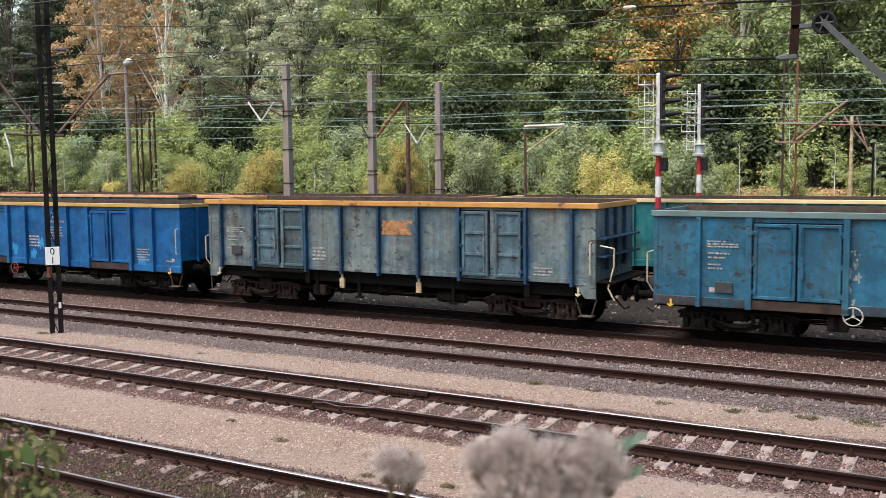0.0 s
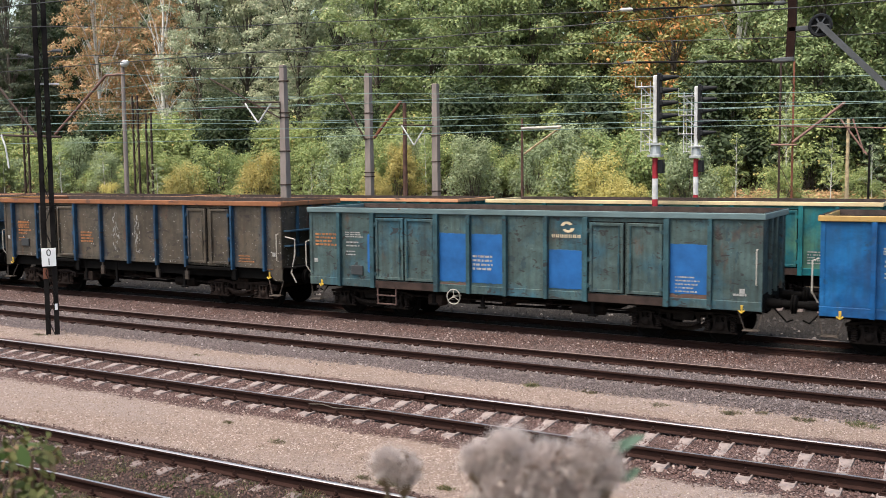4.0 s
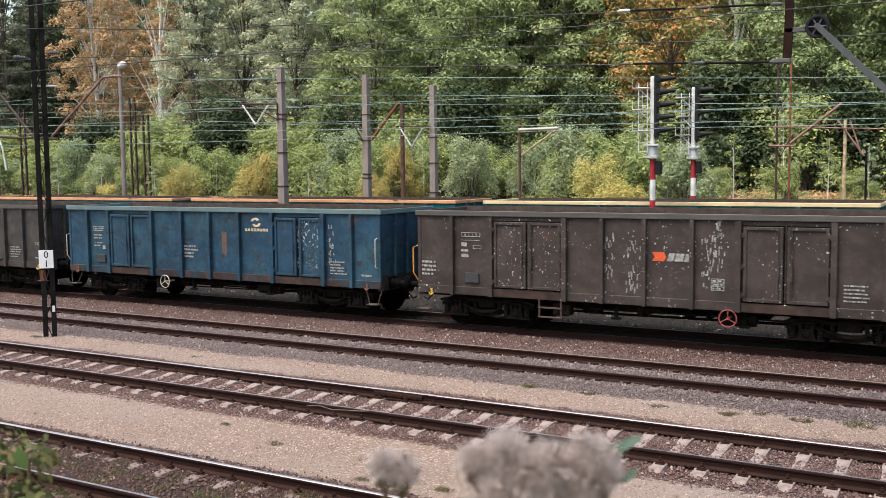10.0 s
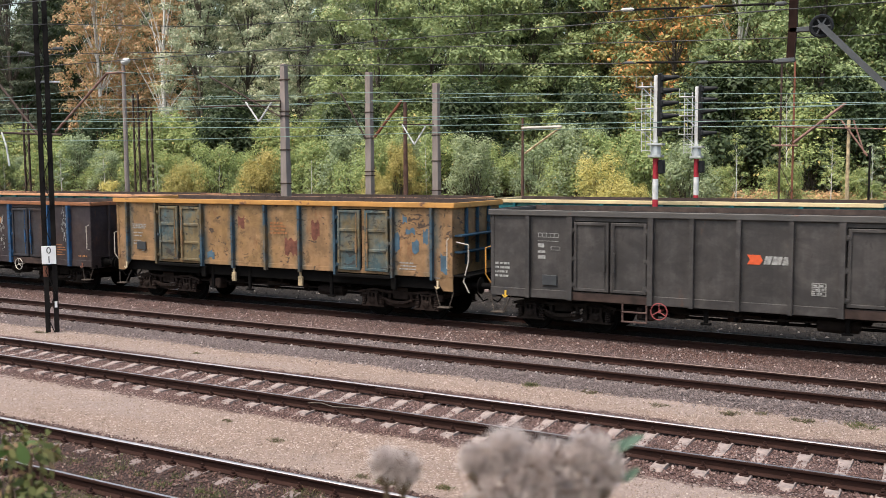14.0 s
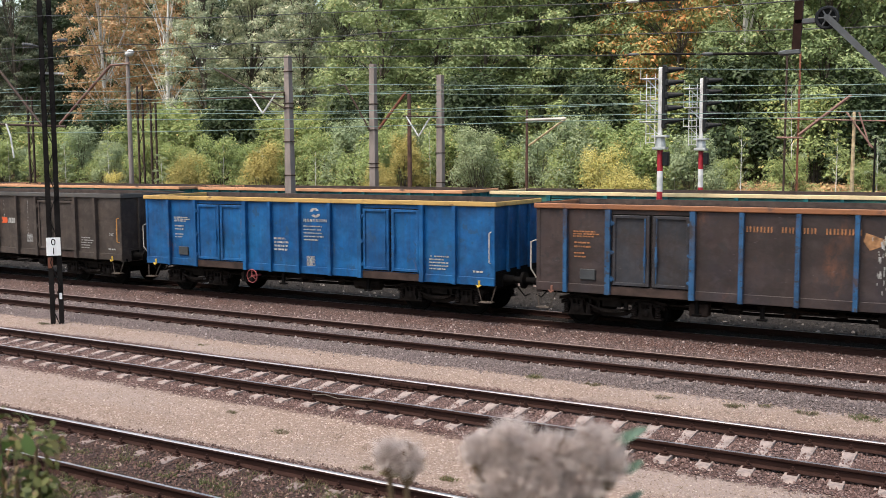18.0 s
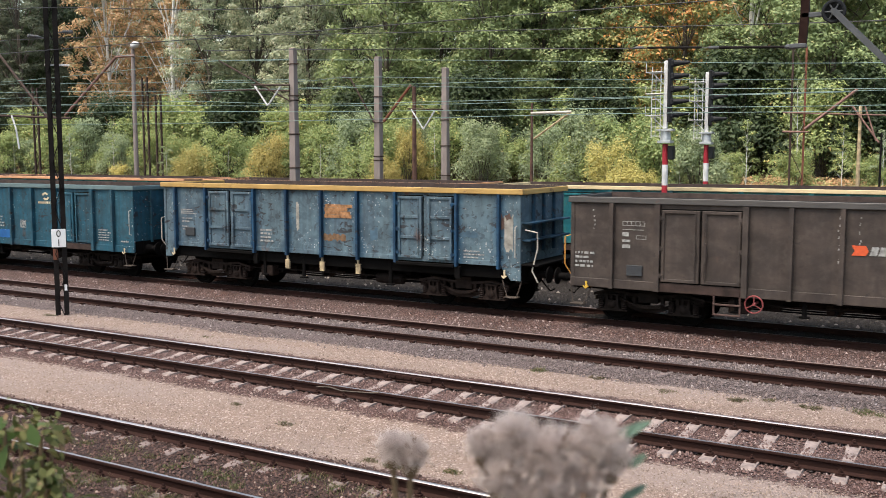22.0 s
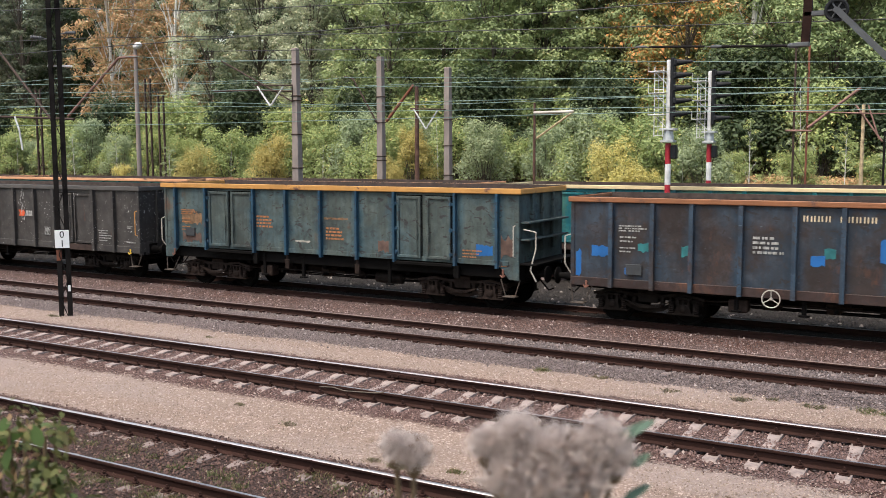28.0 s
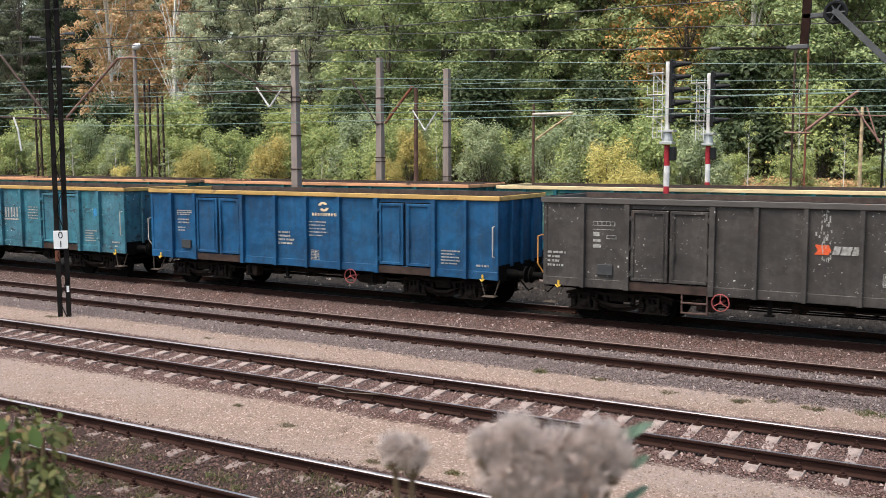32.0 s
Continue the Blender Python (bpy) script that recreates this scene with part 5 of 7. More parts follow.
    b = P("sooty_blue_brown_wagon_paint", (0.05, 0.068, 0.094), (0.058, 0.042, 0.04), 16, 0.55, 0.35, 0.3, 0.05, 0.55, halo=((0.03, 0.06, 0.1), STAKES["closed"]))
    put("deep", "sooty blue-brown open wagon without doors, dabbed with blue", b, P("sooty_blue_stake_paint", (0.05, 0.085, 0.13), (0.08, 0.06, 0.055), 36, 0.4, 0.3, 0.3, 0.02, 0.5), "rust", seed=16, lay="closed", numbers=False, hook=M["brownsteel"], sill=P("rusty_dark_sill_paint", (0.06, 0.035, 0.032), (0.08, 0.05, 0.045), 47, 0.4, 0.3, 0.4, 0, 0.5), decals=(("name", 5.4, 2.74), ("block_small", 4.35, 2.3), ("soot", 7.72, 2.5, 0.3, 0.4, 0.03), ("flame", 7.75, 2.6), ("blue", 0.56, 1.69, 0.45, 0.25), ("blue", 0.14, 1.2, 0.14, 0.6, 0.06), ("blue", 1.42, 1.27, 0.42, 0.16), ("teal", 1.75, 1.84, 0.26, 0.2), ("teal", 2.82, 1.78, 0.16, 0.24), ("blue", 5.72, 1.71, 0.3, 0.23), ("teal", 6.0, 1.9, 0.24, 0.2), ("blue", 7.13, 1.86, 0.19, 0.5, 0.06), ("blue", 8.06, 2.1, 0.34, 0.22), ("blue", 9.92, 1.82, 0.3, 0.26), ("blue", 11.0, 1.9, 0.4, 0.23), ("blue", 11.08, 1.26, 0.2, 0.15), ("brown", 11.92, 1.74, 0.7, 0.46, 0.05), ("hatch", 9.4, 0), ("wheel_white", 4.79, 0.96)))
    b = P("mottled_green_grey_wagon_paint", (0.105, 0.135, 0.125), (0.09, 0.14, 0.15), 17, 0.4, 0.35, 0.28, 0.04, 0.45, halo=((0.03, 0.095, 0.14), STAKES["old"]))
    put("old", "mottled green-grey open wagon with blue stakes and orange rim", b, dark_blue_stake, "orange", seed=17, numbers=False, endmat=b, foot=M["dusty"], writing=M["ochre_mark"], hook=M["brownsteel"], decals=(("ochre", 0.78, 2.02, 0.85, 0.34, 0.05), ("ochre_text", 3.82, 2.35), ("pale", 5.42, 1.62, 0.55, 0.05, 0.01), ("ochre", 6.5, 2.33, 0.85, 0.05, 0.015), ("ochre_text", 6.4, 2.08), ("blue", 11.55, 1.52, 0.5, 0.28), ("brown", 8.4, 1.47, 0.36, 0.28, 0.06), ("steel", 10.25, 1.6, 0.42, 0.85, 0.1), ("brown", 0.8, 1.45, 0.8, 0.3, 0.08), ("brown", 12.3, 1.5, 0.35, 0.5, 0.1)))
    b = grey_p("slate_grey_wagon_paint", 18, 0.1, (0.084, 0.076, 0.072))
    put("deep", "slate grey open wagon with orange-red emblem", b, b, "grey", seed=18, emblem="arrow", sill=b, rail=M["goldrail"], decals=GREY_DECALS + (("white_run", 6.6, 2.6),))
    b = P("strong_blue_wagon_paint", (0.009, 0.11, 0.27), (0.014, 0.135, 0.31), 19, 0.35, 0.12, 0.03, 0.05, 0.35)
    put("deep", "strong blue open wagon with emblem and yellow rim", b, b, "yellow", seed=19, lay="even", decals=(("swirl_gold", 6.9, 2.62), ("block", 6.35, 2.3), ("grid", 6.45, 1.2), ("wheel_red", 7.9, 0.8)))
    b = P("pale_turquoise_wagon_paint", (0.06, 0.25, 0.33), (0.08, 0.22, 0.3), 20, 0.4, 0.2, 0.1, 0.08, 0.35)
    put("deep", "pale turquoise open wagon with large white letters and yellow rim", b, b, "yellow", seed=20, decals=(("big_name", 6.15, 2.02), ("block", 7.6, 2.4), ("cyan_dab", 11.0, 2.2), ("tag", 12.0, 1.1),))
    return rows


LEFTS = (63.96, 49.67, 35.60, 21.56, 7.67, -6.62, -20.91, -34.96, -48.98, -62.96, -77.07, -91.09, -105.09, -119.31, -133.58, -147.34, -161.61, -175.62, -189.74, -203.83)
TRAIN = []
for (kind, label, body, stake, rim_mat, o), x0 in zip(fleet(), LEFTS):
    wg = wagon(kind, label, body, stake, rim_mat, o)
    wg.location = (x0 + RUN[0], SIDE, 0)
    TRAIN.append((wg, x0))


# ---- parked wagons on the far track ----
def parked():
    teal = worn_paint("parked_teal_paint", (0.008, 0.17, 0.2), (0.012, 0.19, 0.2), 51, 0.3, 0.15, 0.08, 0.04, 0.3)
    green = worn_paint("parked_pale_green_paint", (0.011, 0.17, 0.2), (0.10, 0.27, 0.19), 52, 0.45, 0.15, 0.08, 0.04, 0.3)
    pale = coat("pale_yellow_plank_paint", (0.66, 0.52, 0.3), 0.05, 7)
    flaky = coat("flaking_salmon_plank_paint", (0.62, 0.31, 0.16), 0.4, 8)
    rows = ((-1.22, "deep", teal, pale), (-15.26, "deep", green, pale), (-29.3, "deep", teal, flaky), (-43.34, "deep", green, flaky), (-57.38, "deep", teal, flaky))
    for i, (x0, kind, body, rim) in enumerate(rows):
        w = wagon(kind, "parked teal-green open wagon with %s top planks" % ("pale yellow" if rim is pale else "flaking orange"), body, teal, rim, dict(seed=60 + i, rim="painted plank along the top", numbers=False, sill=teal, heaped=True), "parked wagons")
        w.location = (x0, 30.25, 0)
        if i == 1:
            s = Shape()
            for k in range(7):
                z = 1.25 + 0.27 * k
                s.pipe([(12.32, 0, z), (12.32, -0.1, z), (12.72, -0.1, z), (12.72, 0, z)], 0.014)
            part("rungs", s, M["handle"], w, "pale climbing rungs at the corner")
            part("warning_triangle", Shape().prism([(12.40, 2.72), (12.60, 2.72), (12.50, 2.92)], -0.02, -0.004), M["yellow"], w, "yellow warning triangle")
            part("warning_triangle", Shape().prism([(12.40, 2.5), (12.60, 2.5), (12.50, 2.68)], -0.02, -0.004), M["yellow"], w, "yellow warning triangle")
            part("warning_plate", Shape().box(12.38, 12.62, -0.02, -0.004, 1.72, 1.92, 0.002), M["red"], w, "red warning plate")


parked()


# ---- masts, signals and wires ----
WIRES = (
    ('darkwire', 9.5, ((-43.04, 6.95), (-13.04, 6.76), (-10.7, 6.71), (-9.51, 6.69))),
    ('darkwire', 17, ((-53.37, 8.91), (-23.37, 8.19), (-16.33, 7.63), (-13.3, 7.49), (-9.5, 7.3), (-6.19, 7.12), (-2.89, 6.98))),
    ('darkwire', 14.5, ((-50.01, 6.63), (-20.01, 6.6), (-17.12, 6.59), (-14.58, 6.57), (-11.35, 6.54), (-8.11, 6.53), (-5.28, 6.52), (-1.15, 6.49), (10.85, 6.46))),
    ('darkwire', 19.4, ((-56.74, 8.22), (-26.74, 7.79), (-15.19, 7.24), (-10.85, 7.04), (-7.06, 6.87), (-3.18, 6.71), (-1.53, 6.66), (10.47, 6.55))),
    ('darkwire', 17, ((-16.37, 6.68), (-13.32, 6.54), (-9.52, 6.35), (-7.09, 6.22), (-5.75, 6.15), (-2.92, 6.02))),
    ('wire', 29.8, ((-34.12, 8.62), (-27.77, 8.06), (-23.93, 7.89), (-16.69, 7.53), (-10.85, 7.19), (-2.31, 6.76), (9.69, 6.58))),
    ('wire', 29.8, ((-71.23, 7.55), (-41.23, 7.73), (-35.26, 7.85), (-28.4, 8.05), (-23.93, 7.92))),
    ('wire', 34.6, ((-34.89, 7.69), (-27.16, 7.5), (-24.95, 7.58), (-19.38, 7.33), (-12.59, 7.01), (-2.67, 6.66), (9.33, 6.53))),
    ('wire', 34.6, ((-77.88, 8.44), (-47.88, 8.14), (-38.86, 7.84), (-31.21, 7.69), (-27.16, 7.58))),
    ('wire', 31, ((-72.93, 7.56), (-42.93, 7.31), (-31.27, 6.99), (-27.98, 6.97), (-24.35, 6.85), (-19.71, 6.8), (-17.37, 6.68), (-11.28, 6.44), (-2.39, 6.11), (9.61, 5.98))),
    ('wire', 36, ((-79.88, 7.62), (-49.88, 7.48), (-38.36, 7.3), (-28.27, 7.32), (-22.59, 7.28), (-14.54, 7.19))),
    ('wire', 32.4, ((-74.93, 6.76), (-44.93, 6.71), (-32.71, 6.64), (-25.46, 6.32), (-18.16, 6.25), (-11.79, 6.2), (-2.5, 6.16), (9.5, 6.14))),
    ('wire', 36, ((-79.91, 7.29), (-49.91, 7.05), (-28.3, 6.47), (-20.18, 6.35), (-13.1, 6.37), (-4.36, 6.35))),
    ('wire', 27.7, ((-68.43, 6.18), (-38.43, 6.05), (-27.98, 5.9), (-21.78, 5.75), (-15.53, 5.66), (-10.08, 5.59), (-2.12, 5.49), (9.88, 5.44))),
    ('wire', 27.7, ((-68.47, 5.66), (-38.47, 5.55), (-29.57, 5.44), (-21.79, 5.43), (-15.54, 5.43), (-10.08, 5.43), (-2.12, 5.34), (9.88, 5.3))),
)

for tone, y, pts in WIRES:
    s = Shape()
    fine = []
    for i in range(len(pts) - 1):
        p0, p1, p2, p3 = pts[max(i - 1, 0)], pts[i], pts[i + 1], pts[min(i + 2, len(pts) - 1)]
        for k in range(4):
            t = k / 4
            m1, m2 = (p2[1] - p0[1]) / (p2[0] - p0[0]), (p3[1] - p1[1]) / (p3[0] - p1[0])
            h = p2[0] - p1[0]
            z = (2 * t**3 - 3 * t * t + 1) * p1[1] + (t**3 - 2 * t * t + t) * h * m1 + (3 * t * t - 2 * t**3) * p2[1] + (t**3 - t * t) * h * m2
            fine.append((p1[0] + t * h, y, z))
    fine.append((pts[-1][0], y, pts[-1][1]))
    s.pipe(fine, 0.007 + 0.00014 * y, 5)
    single("overhead_wire", s, M[tone], "overhead line wire of %s" % ("greened copper" if tone == "wire" else "dark steel rope"), "wire", "overhead wires")


def lattice_mast(x, y, z0, z1, wide, leg, material, label, lace=0.5, name="lattice_mast", bar=0.06, other=None):
    """Two channel legs laced together by diagonals."""
    m = thing(name, label, "mast", "masts", (x, y, z0))
    h = z1 - z0
    for sx in (-1, 1):
        a, b, c = leg / 2, leg * 0.18, leg * 0.38
        ring = [(-a, -a), (a, -a), (a, -c), (b, -c), (b, c), (a, c), (a, a), (-a, a), (-a, c), (-b, c), (-b, -c), (-a, -c)]
        s = Shape().add([(sx * wide / 2 + p, q, z) for z in (0, h) for p, q in ring], [(i, (i + 1) % 12, (i + 1) % 12 + 12, i + 12) for i in range(12)] + [tuple(range(12)), tuple(range(12, 24))])
        part("leg", s, other if other and sx > 0 else material, m)
    n = max(2, int(h / lace))
    for i in range(n):
        a, b = (-1, 1) if i % 2 else (1, -1)
        part("lacing_bar", Shape().beam((a * wide / 2, -leg / 2 - 0.005, h * i / n), (b * wide / 2, -leg / 2 - 0.005, h * (i + 1) / n), 0.02, bar, (0, 1, 0)), material, m)
    return m


M["clamp"] = plain("dark_rusty_clamp_iron", (0.045, 0.028, 0.022), 0.8)
M["armbrown"] = plain("faded_pink_brown_arm_paint", (0.2, 0.115, 0.095), 0.8, 0, 0.4, 3)
M["dullgrey"] = plain("dull_dark_grey_steel", (0.075, 0.08, 0.085), 0.6)
M["mastblack"] = plain("nearly_black_mast_paint", (0.012, 0.0105, 0.01), 0.75, 0, 0.4, 4)
M["rustpatch"] = plain("bare_rusty_primer", (0.16, 0.06, 0.036), 0.8)
mast = lattice_mast(-22.3, 17.35, -0.4, 11.5, 0.225, 0.125, M["mastblack"], "tall black lattice mast with a number plate", 0.62, bar=0.065)
mast.rotation_euler.z = radians(48)
part("base_plate", Shape().box(-0.28, 0.28, -0.18, 0.18, 0.0, 0.15, 0.02), M["darkconcrete"], mast)
part("bare_patch", Shape().box(-0.178, -0.048, -0.07, -0.063, 1.72, 2.02, 0.002), M["rustpatch"], mast, "orange-red bare primer")
part("white_band", Shape().box(0.08, 0.15, -0.07, -0.063, 0.85, 1.02, 0.002), M["plate"], mast)
plate = part("number_plate", Shape().box(-0.20, 0.17, -0.115, -0.095, 2.07, 2.57, 0.004), M["plate"], mast, "white plate with two black figures")
for txt, z in (("0", 2.36), ("1", 2.11)):
    cu = bpy.data.curves.new("figure", "FONT")
    cu.body, cu.size, cu.extrude, cu.align_x = txt, 0.26, 0.002, "CENTER"
    cu.materials.append(M["black"])
    fg = new("figure", cu)
    fg.parent, fg.location, fg.rotation_euler = plate, (-0.015, -0.118, z), (math.pi / 2, 0, 0)
for z, k in ((7.9, 1), (7.75, -1)):
    ins = Shape().pipe([(0.1 * k, 0.0, z), (0.3 * k, -0.1, z + 0.03)], 0.02)
    ins.turned((0.3 * k, -0.1, z + 0.03), (0.9 * k, -0.4, z + 0.03), [(0.03 * i, 0.055 if i % 2 else 0.03) for i in range(11)], 10)
    part("insulator", ins, M["dullgrey"], mast, "grey ribbed insulator")
ins = Shape().beam((-0.2, 0, 7.05), (0.2, 0, 7.05), 0.05)
ins.turned((0.2, 0, 7.05), (1, 0, 7.05), [(0.03 * i, 0.035 if i % 2 else 0.02) for i in range(9)], 10)
part("insulator", ins, M["porcelain"], mast, "grey ribbed insulator")


def concrete_mast(x, y, ztop, top, foot, label, clamps):
    """Tapered square concrete post with iron clamps."""
    m = thing("concrete_mast", label, "mast", "concrete masts", (x, y, lie(x, y) - 0.1))
    h = ztop - lie(x, y) + 0.1
    s = Shape()
    vs = [(a * r / 2, b * r / 2, z) for r, z in ((foot, 0), (top, h - 0.02), (top * 0.9, h)) for a, b in ((-1, -1), (1, -1), (1, 1), (-1, 1))]
    s.add(vs, [(4 * k + i, 4 * k + (i + 1) % 4, 4 * k + 4 + (i + 1) % 4, 4 * k + 4 + i) for k in (0, 1) for i in range(4)] + [(8, 9, 10, 11), (3, 2, 1, 0)])
    part("post", s, M["post"], m)
    for f in clamps:
        r = foot + (top - foot) * f + 0.05
        c = Shape().box(-r / 2, r / 2, -r / 2, r / 2, h * f - 0.022, h * f + 0.022)
        c.rod((-r / 2 - 0.12, 0, h * f), (r / 2 + 0.12, 0, h * f), 0.025)
        part("clamp", c, M["clamp"], m)
    return m


concrete_mast(-23.36, 29.0, 8.25, 0.21, 0.35, "tapered grey concrete mast with rusty clamps", (0.93, 0.79, 0.77, 0.62, 0.47))
concrete_mast(-24.15, 36.0, 8.56, 0.25, 0.34, "tapered grey concrete mast with rusty clamps", (0.8, 0.67, 0.5, 0.48))
concrete_mast(-21.8, 38.0, 8.12, 0.25, 0.33, "tapered grey concrete mast with rusty clamps", (0.72, 0.58, 0.42))
M["rustpost"] = plain("rust_brown_post_paint", (0.085, 0.045, 0.034), 0.8, 0, 0.5, 3)


def slim_mast(x, y, ztop, r, material, label, arms=()):
    """Round pole with its arms; arms: material, radius, points in x and z."""
    zb = lie(x, y) - 0.1
    m = thing("slim_mast", label, "mast", "far masts", (x, y, zb))
    part("pole", Shape().rod((0, 0, 0), (0, 0, ztop - zb), r * 1.15, r * 0.8, 10), material, m)
    for name, mt, rr, pts in arms:
        part(name, Shape().pipe([(a - x, -0.06, b - zb) for a, b in pts], rr, 8), M[mt], m)
    return m


lamp = slim_mast(-42.0, 38.0, 10.1, 0.13, M["post"], "slim grey lamp post carrying a rust-brown wire arm", (("arm", "armbrown", 0.075, ((-41.78, 9.69), (-43.28, 9.68), (-47.79, 6.49))),))
head = Shape().turned((0.0, -0.1, 13.05 - 2.5), (0.5, -0.1, 13.05 - 2.4), [(0, 0.05), (0.1, 0.16), (0.35, 0.2), (0.55, 0.12), (0.62, 0.03)], 12)
hd = part("lamp_head", head, M["signalwhite"], lamp, "white street lamp head")
hd.location.z = 10.2 - (lie(-42.0, 38.0) - 0.1) - 10.55
slim_mast(-24.71, 40.0, 7.5, 0.115, M["rustpost"], "dark rusty steel mast with an orange brace", (("brace", "rustpatch", 0.07, ((-24.87, 7.55), (-26.47, 5.82))),))
slim_mast(-19.29, 42.0, 6.63, 0.07, M["rustpost"], "rusty steel mast with a pale bracket", (("arm", "handle", 0.07, ((-19.3, 6.14), (-17.25, 6.16))), ("brace", "foot", 0.05, ((-17.25, 6.16), (-19.15, 4.92)))))
slim_mast(-4.37, 39.0, 6.0, 0.075, M["foot"], "pale wooden pole with a rusty frame", (("frame", "armbrown", 0.035, ((-5.01, 6.0), (-4.65, 5.99), (-3.69, 4.62))), ("frame", "armbrown", 0.03, ((-4.21, 5.97), (-3.79, 4.69)))))
slim_mast(-3.61, 39.0, 5.0, 0.045, M["mastblack"], "thin black pole before the wood")
lr = lattice_mast(-6.1, 36.0, -0.3, 8.0, 0.45, 0.065, M["clamp"], "rusty red lattice mast with wire arms", 0.9, bar=0.03, other=M["rustpatch"])
for pts, r in (([(-5.84, 5.08), (-4.14, 6.43)], 0.05), ([(-6.6, 5.68), (-2.5, 5.48)], 0.022), ([(-6.6, 5.0), (-5.7, 4.98)], 0.035)):
    part("arm", Shape().pipe([(a + 6.1, -0.1, b + 0.3) for a, b in pts], r, 8), M["armbrown"], lr)
for x, y, z in ((-47.63, 44.0, 9.1), (-46.47, 44.0, 8.0), (-53.2, 40.0, 8.4)):
    lattice_mast(x, y, lie(x, y) - 0.1, z, 0.45, 0.1, M["clamp"], "dark lattice mast in front of the wood", 0.9, bar=0.035)


def v_insulator(x, y, pts, arm):
    m = thing("wire_bracket", "rusty bracket with a white V of insulators", "bracket", "wire brackets", (0, y, 0))
    for a, b in zip(pts, pts[1:]):
        n = 12
        s = Shape()
        d = (Vector((b[0], 0, b[1])) - Vector((a[0], 0, a[1])))
        s.turned((a[0], 0, a[1]), (b[0], 0, b[1]), [(d.length * i / n, 0.042 if i % 2 else 0.03) for i in range(n + 1)], 8)
        part("insulator", s, M["porcelain"], m, "white ribbed insulator")
    part("bracket_arm", Shape().pipe([(a, 0.02, b) for a, b in arm], 0.03, 8), M["clamp"], m)


v_insulator(0, 28.8, ((-25.12, 6.86), (-24.48, 6.08), (-23.82, 6.8)), ((-26.98, 7.94), (-23.4, 6.23), (-23.4, 6.84), (-25.28, 6.91)))
bk = thing("wire_bracket", "thin rusty steadying tube on a concrete mast", "bracket", "wire brackets", (0, 28.8, 0))
part("bracket_arm", Shape().pipe([(-27.4, 0, 6.75), (-25.3, 0, 6.72), (-23.4, 0, 6.62)], 0.03, 8), M["clamp"], bk)
v_insulator(0, 37.75, ((-23.49, 6.27), (-22.83, 5.34), (-22.21, 6.18)), ((-23.7, 6.3), (-21.8, 6.22)))
bk = thing("wire_bracket", "dark bent bracket tube on a concrete mast", "bracket", "wire brackets", (0, 35.75, 0))
part("bracket_arm", Shape().pipe([(-25.98, 0, 7.73), (-25.5, 0, 7.63), (-24.2, 0, 5.62)], 0.04, 8), M["clamp"], bk)


bk = thing("wire_bracket", "dark steel bracket with a white insulator", "bracket", "wire brackets", (0, 33.4, 0))
part("brace", Shape().pipe([(-48.5, 0, 10.8), (-46.46, 0, 8.88), (-43.18, 0, 5.86)], 0.07, 8), M["clamp"], bk)
part("bracket_arm", Shape().pipe([(-48.6, 0, 6.38), (-46.65, 0, 6.29), (-41.61, 0, 6.07)], 0.06, 8), M["clamp"], bk)
part("insulator", Shape().pipe([(-46.31, -0.1, 6.3), (-45.99, -0.1, 5.6), (-45.78, -0.1, 4.48)], 0.05, 8), M["porcelain"], bk, "white rod insulator")
part("post", Shape().box(-48.75, -48.45, -0.12, 0.12, -0.3, 10.9), M["mastblack"], bk)


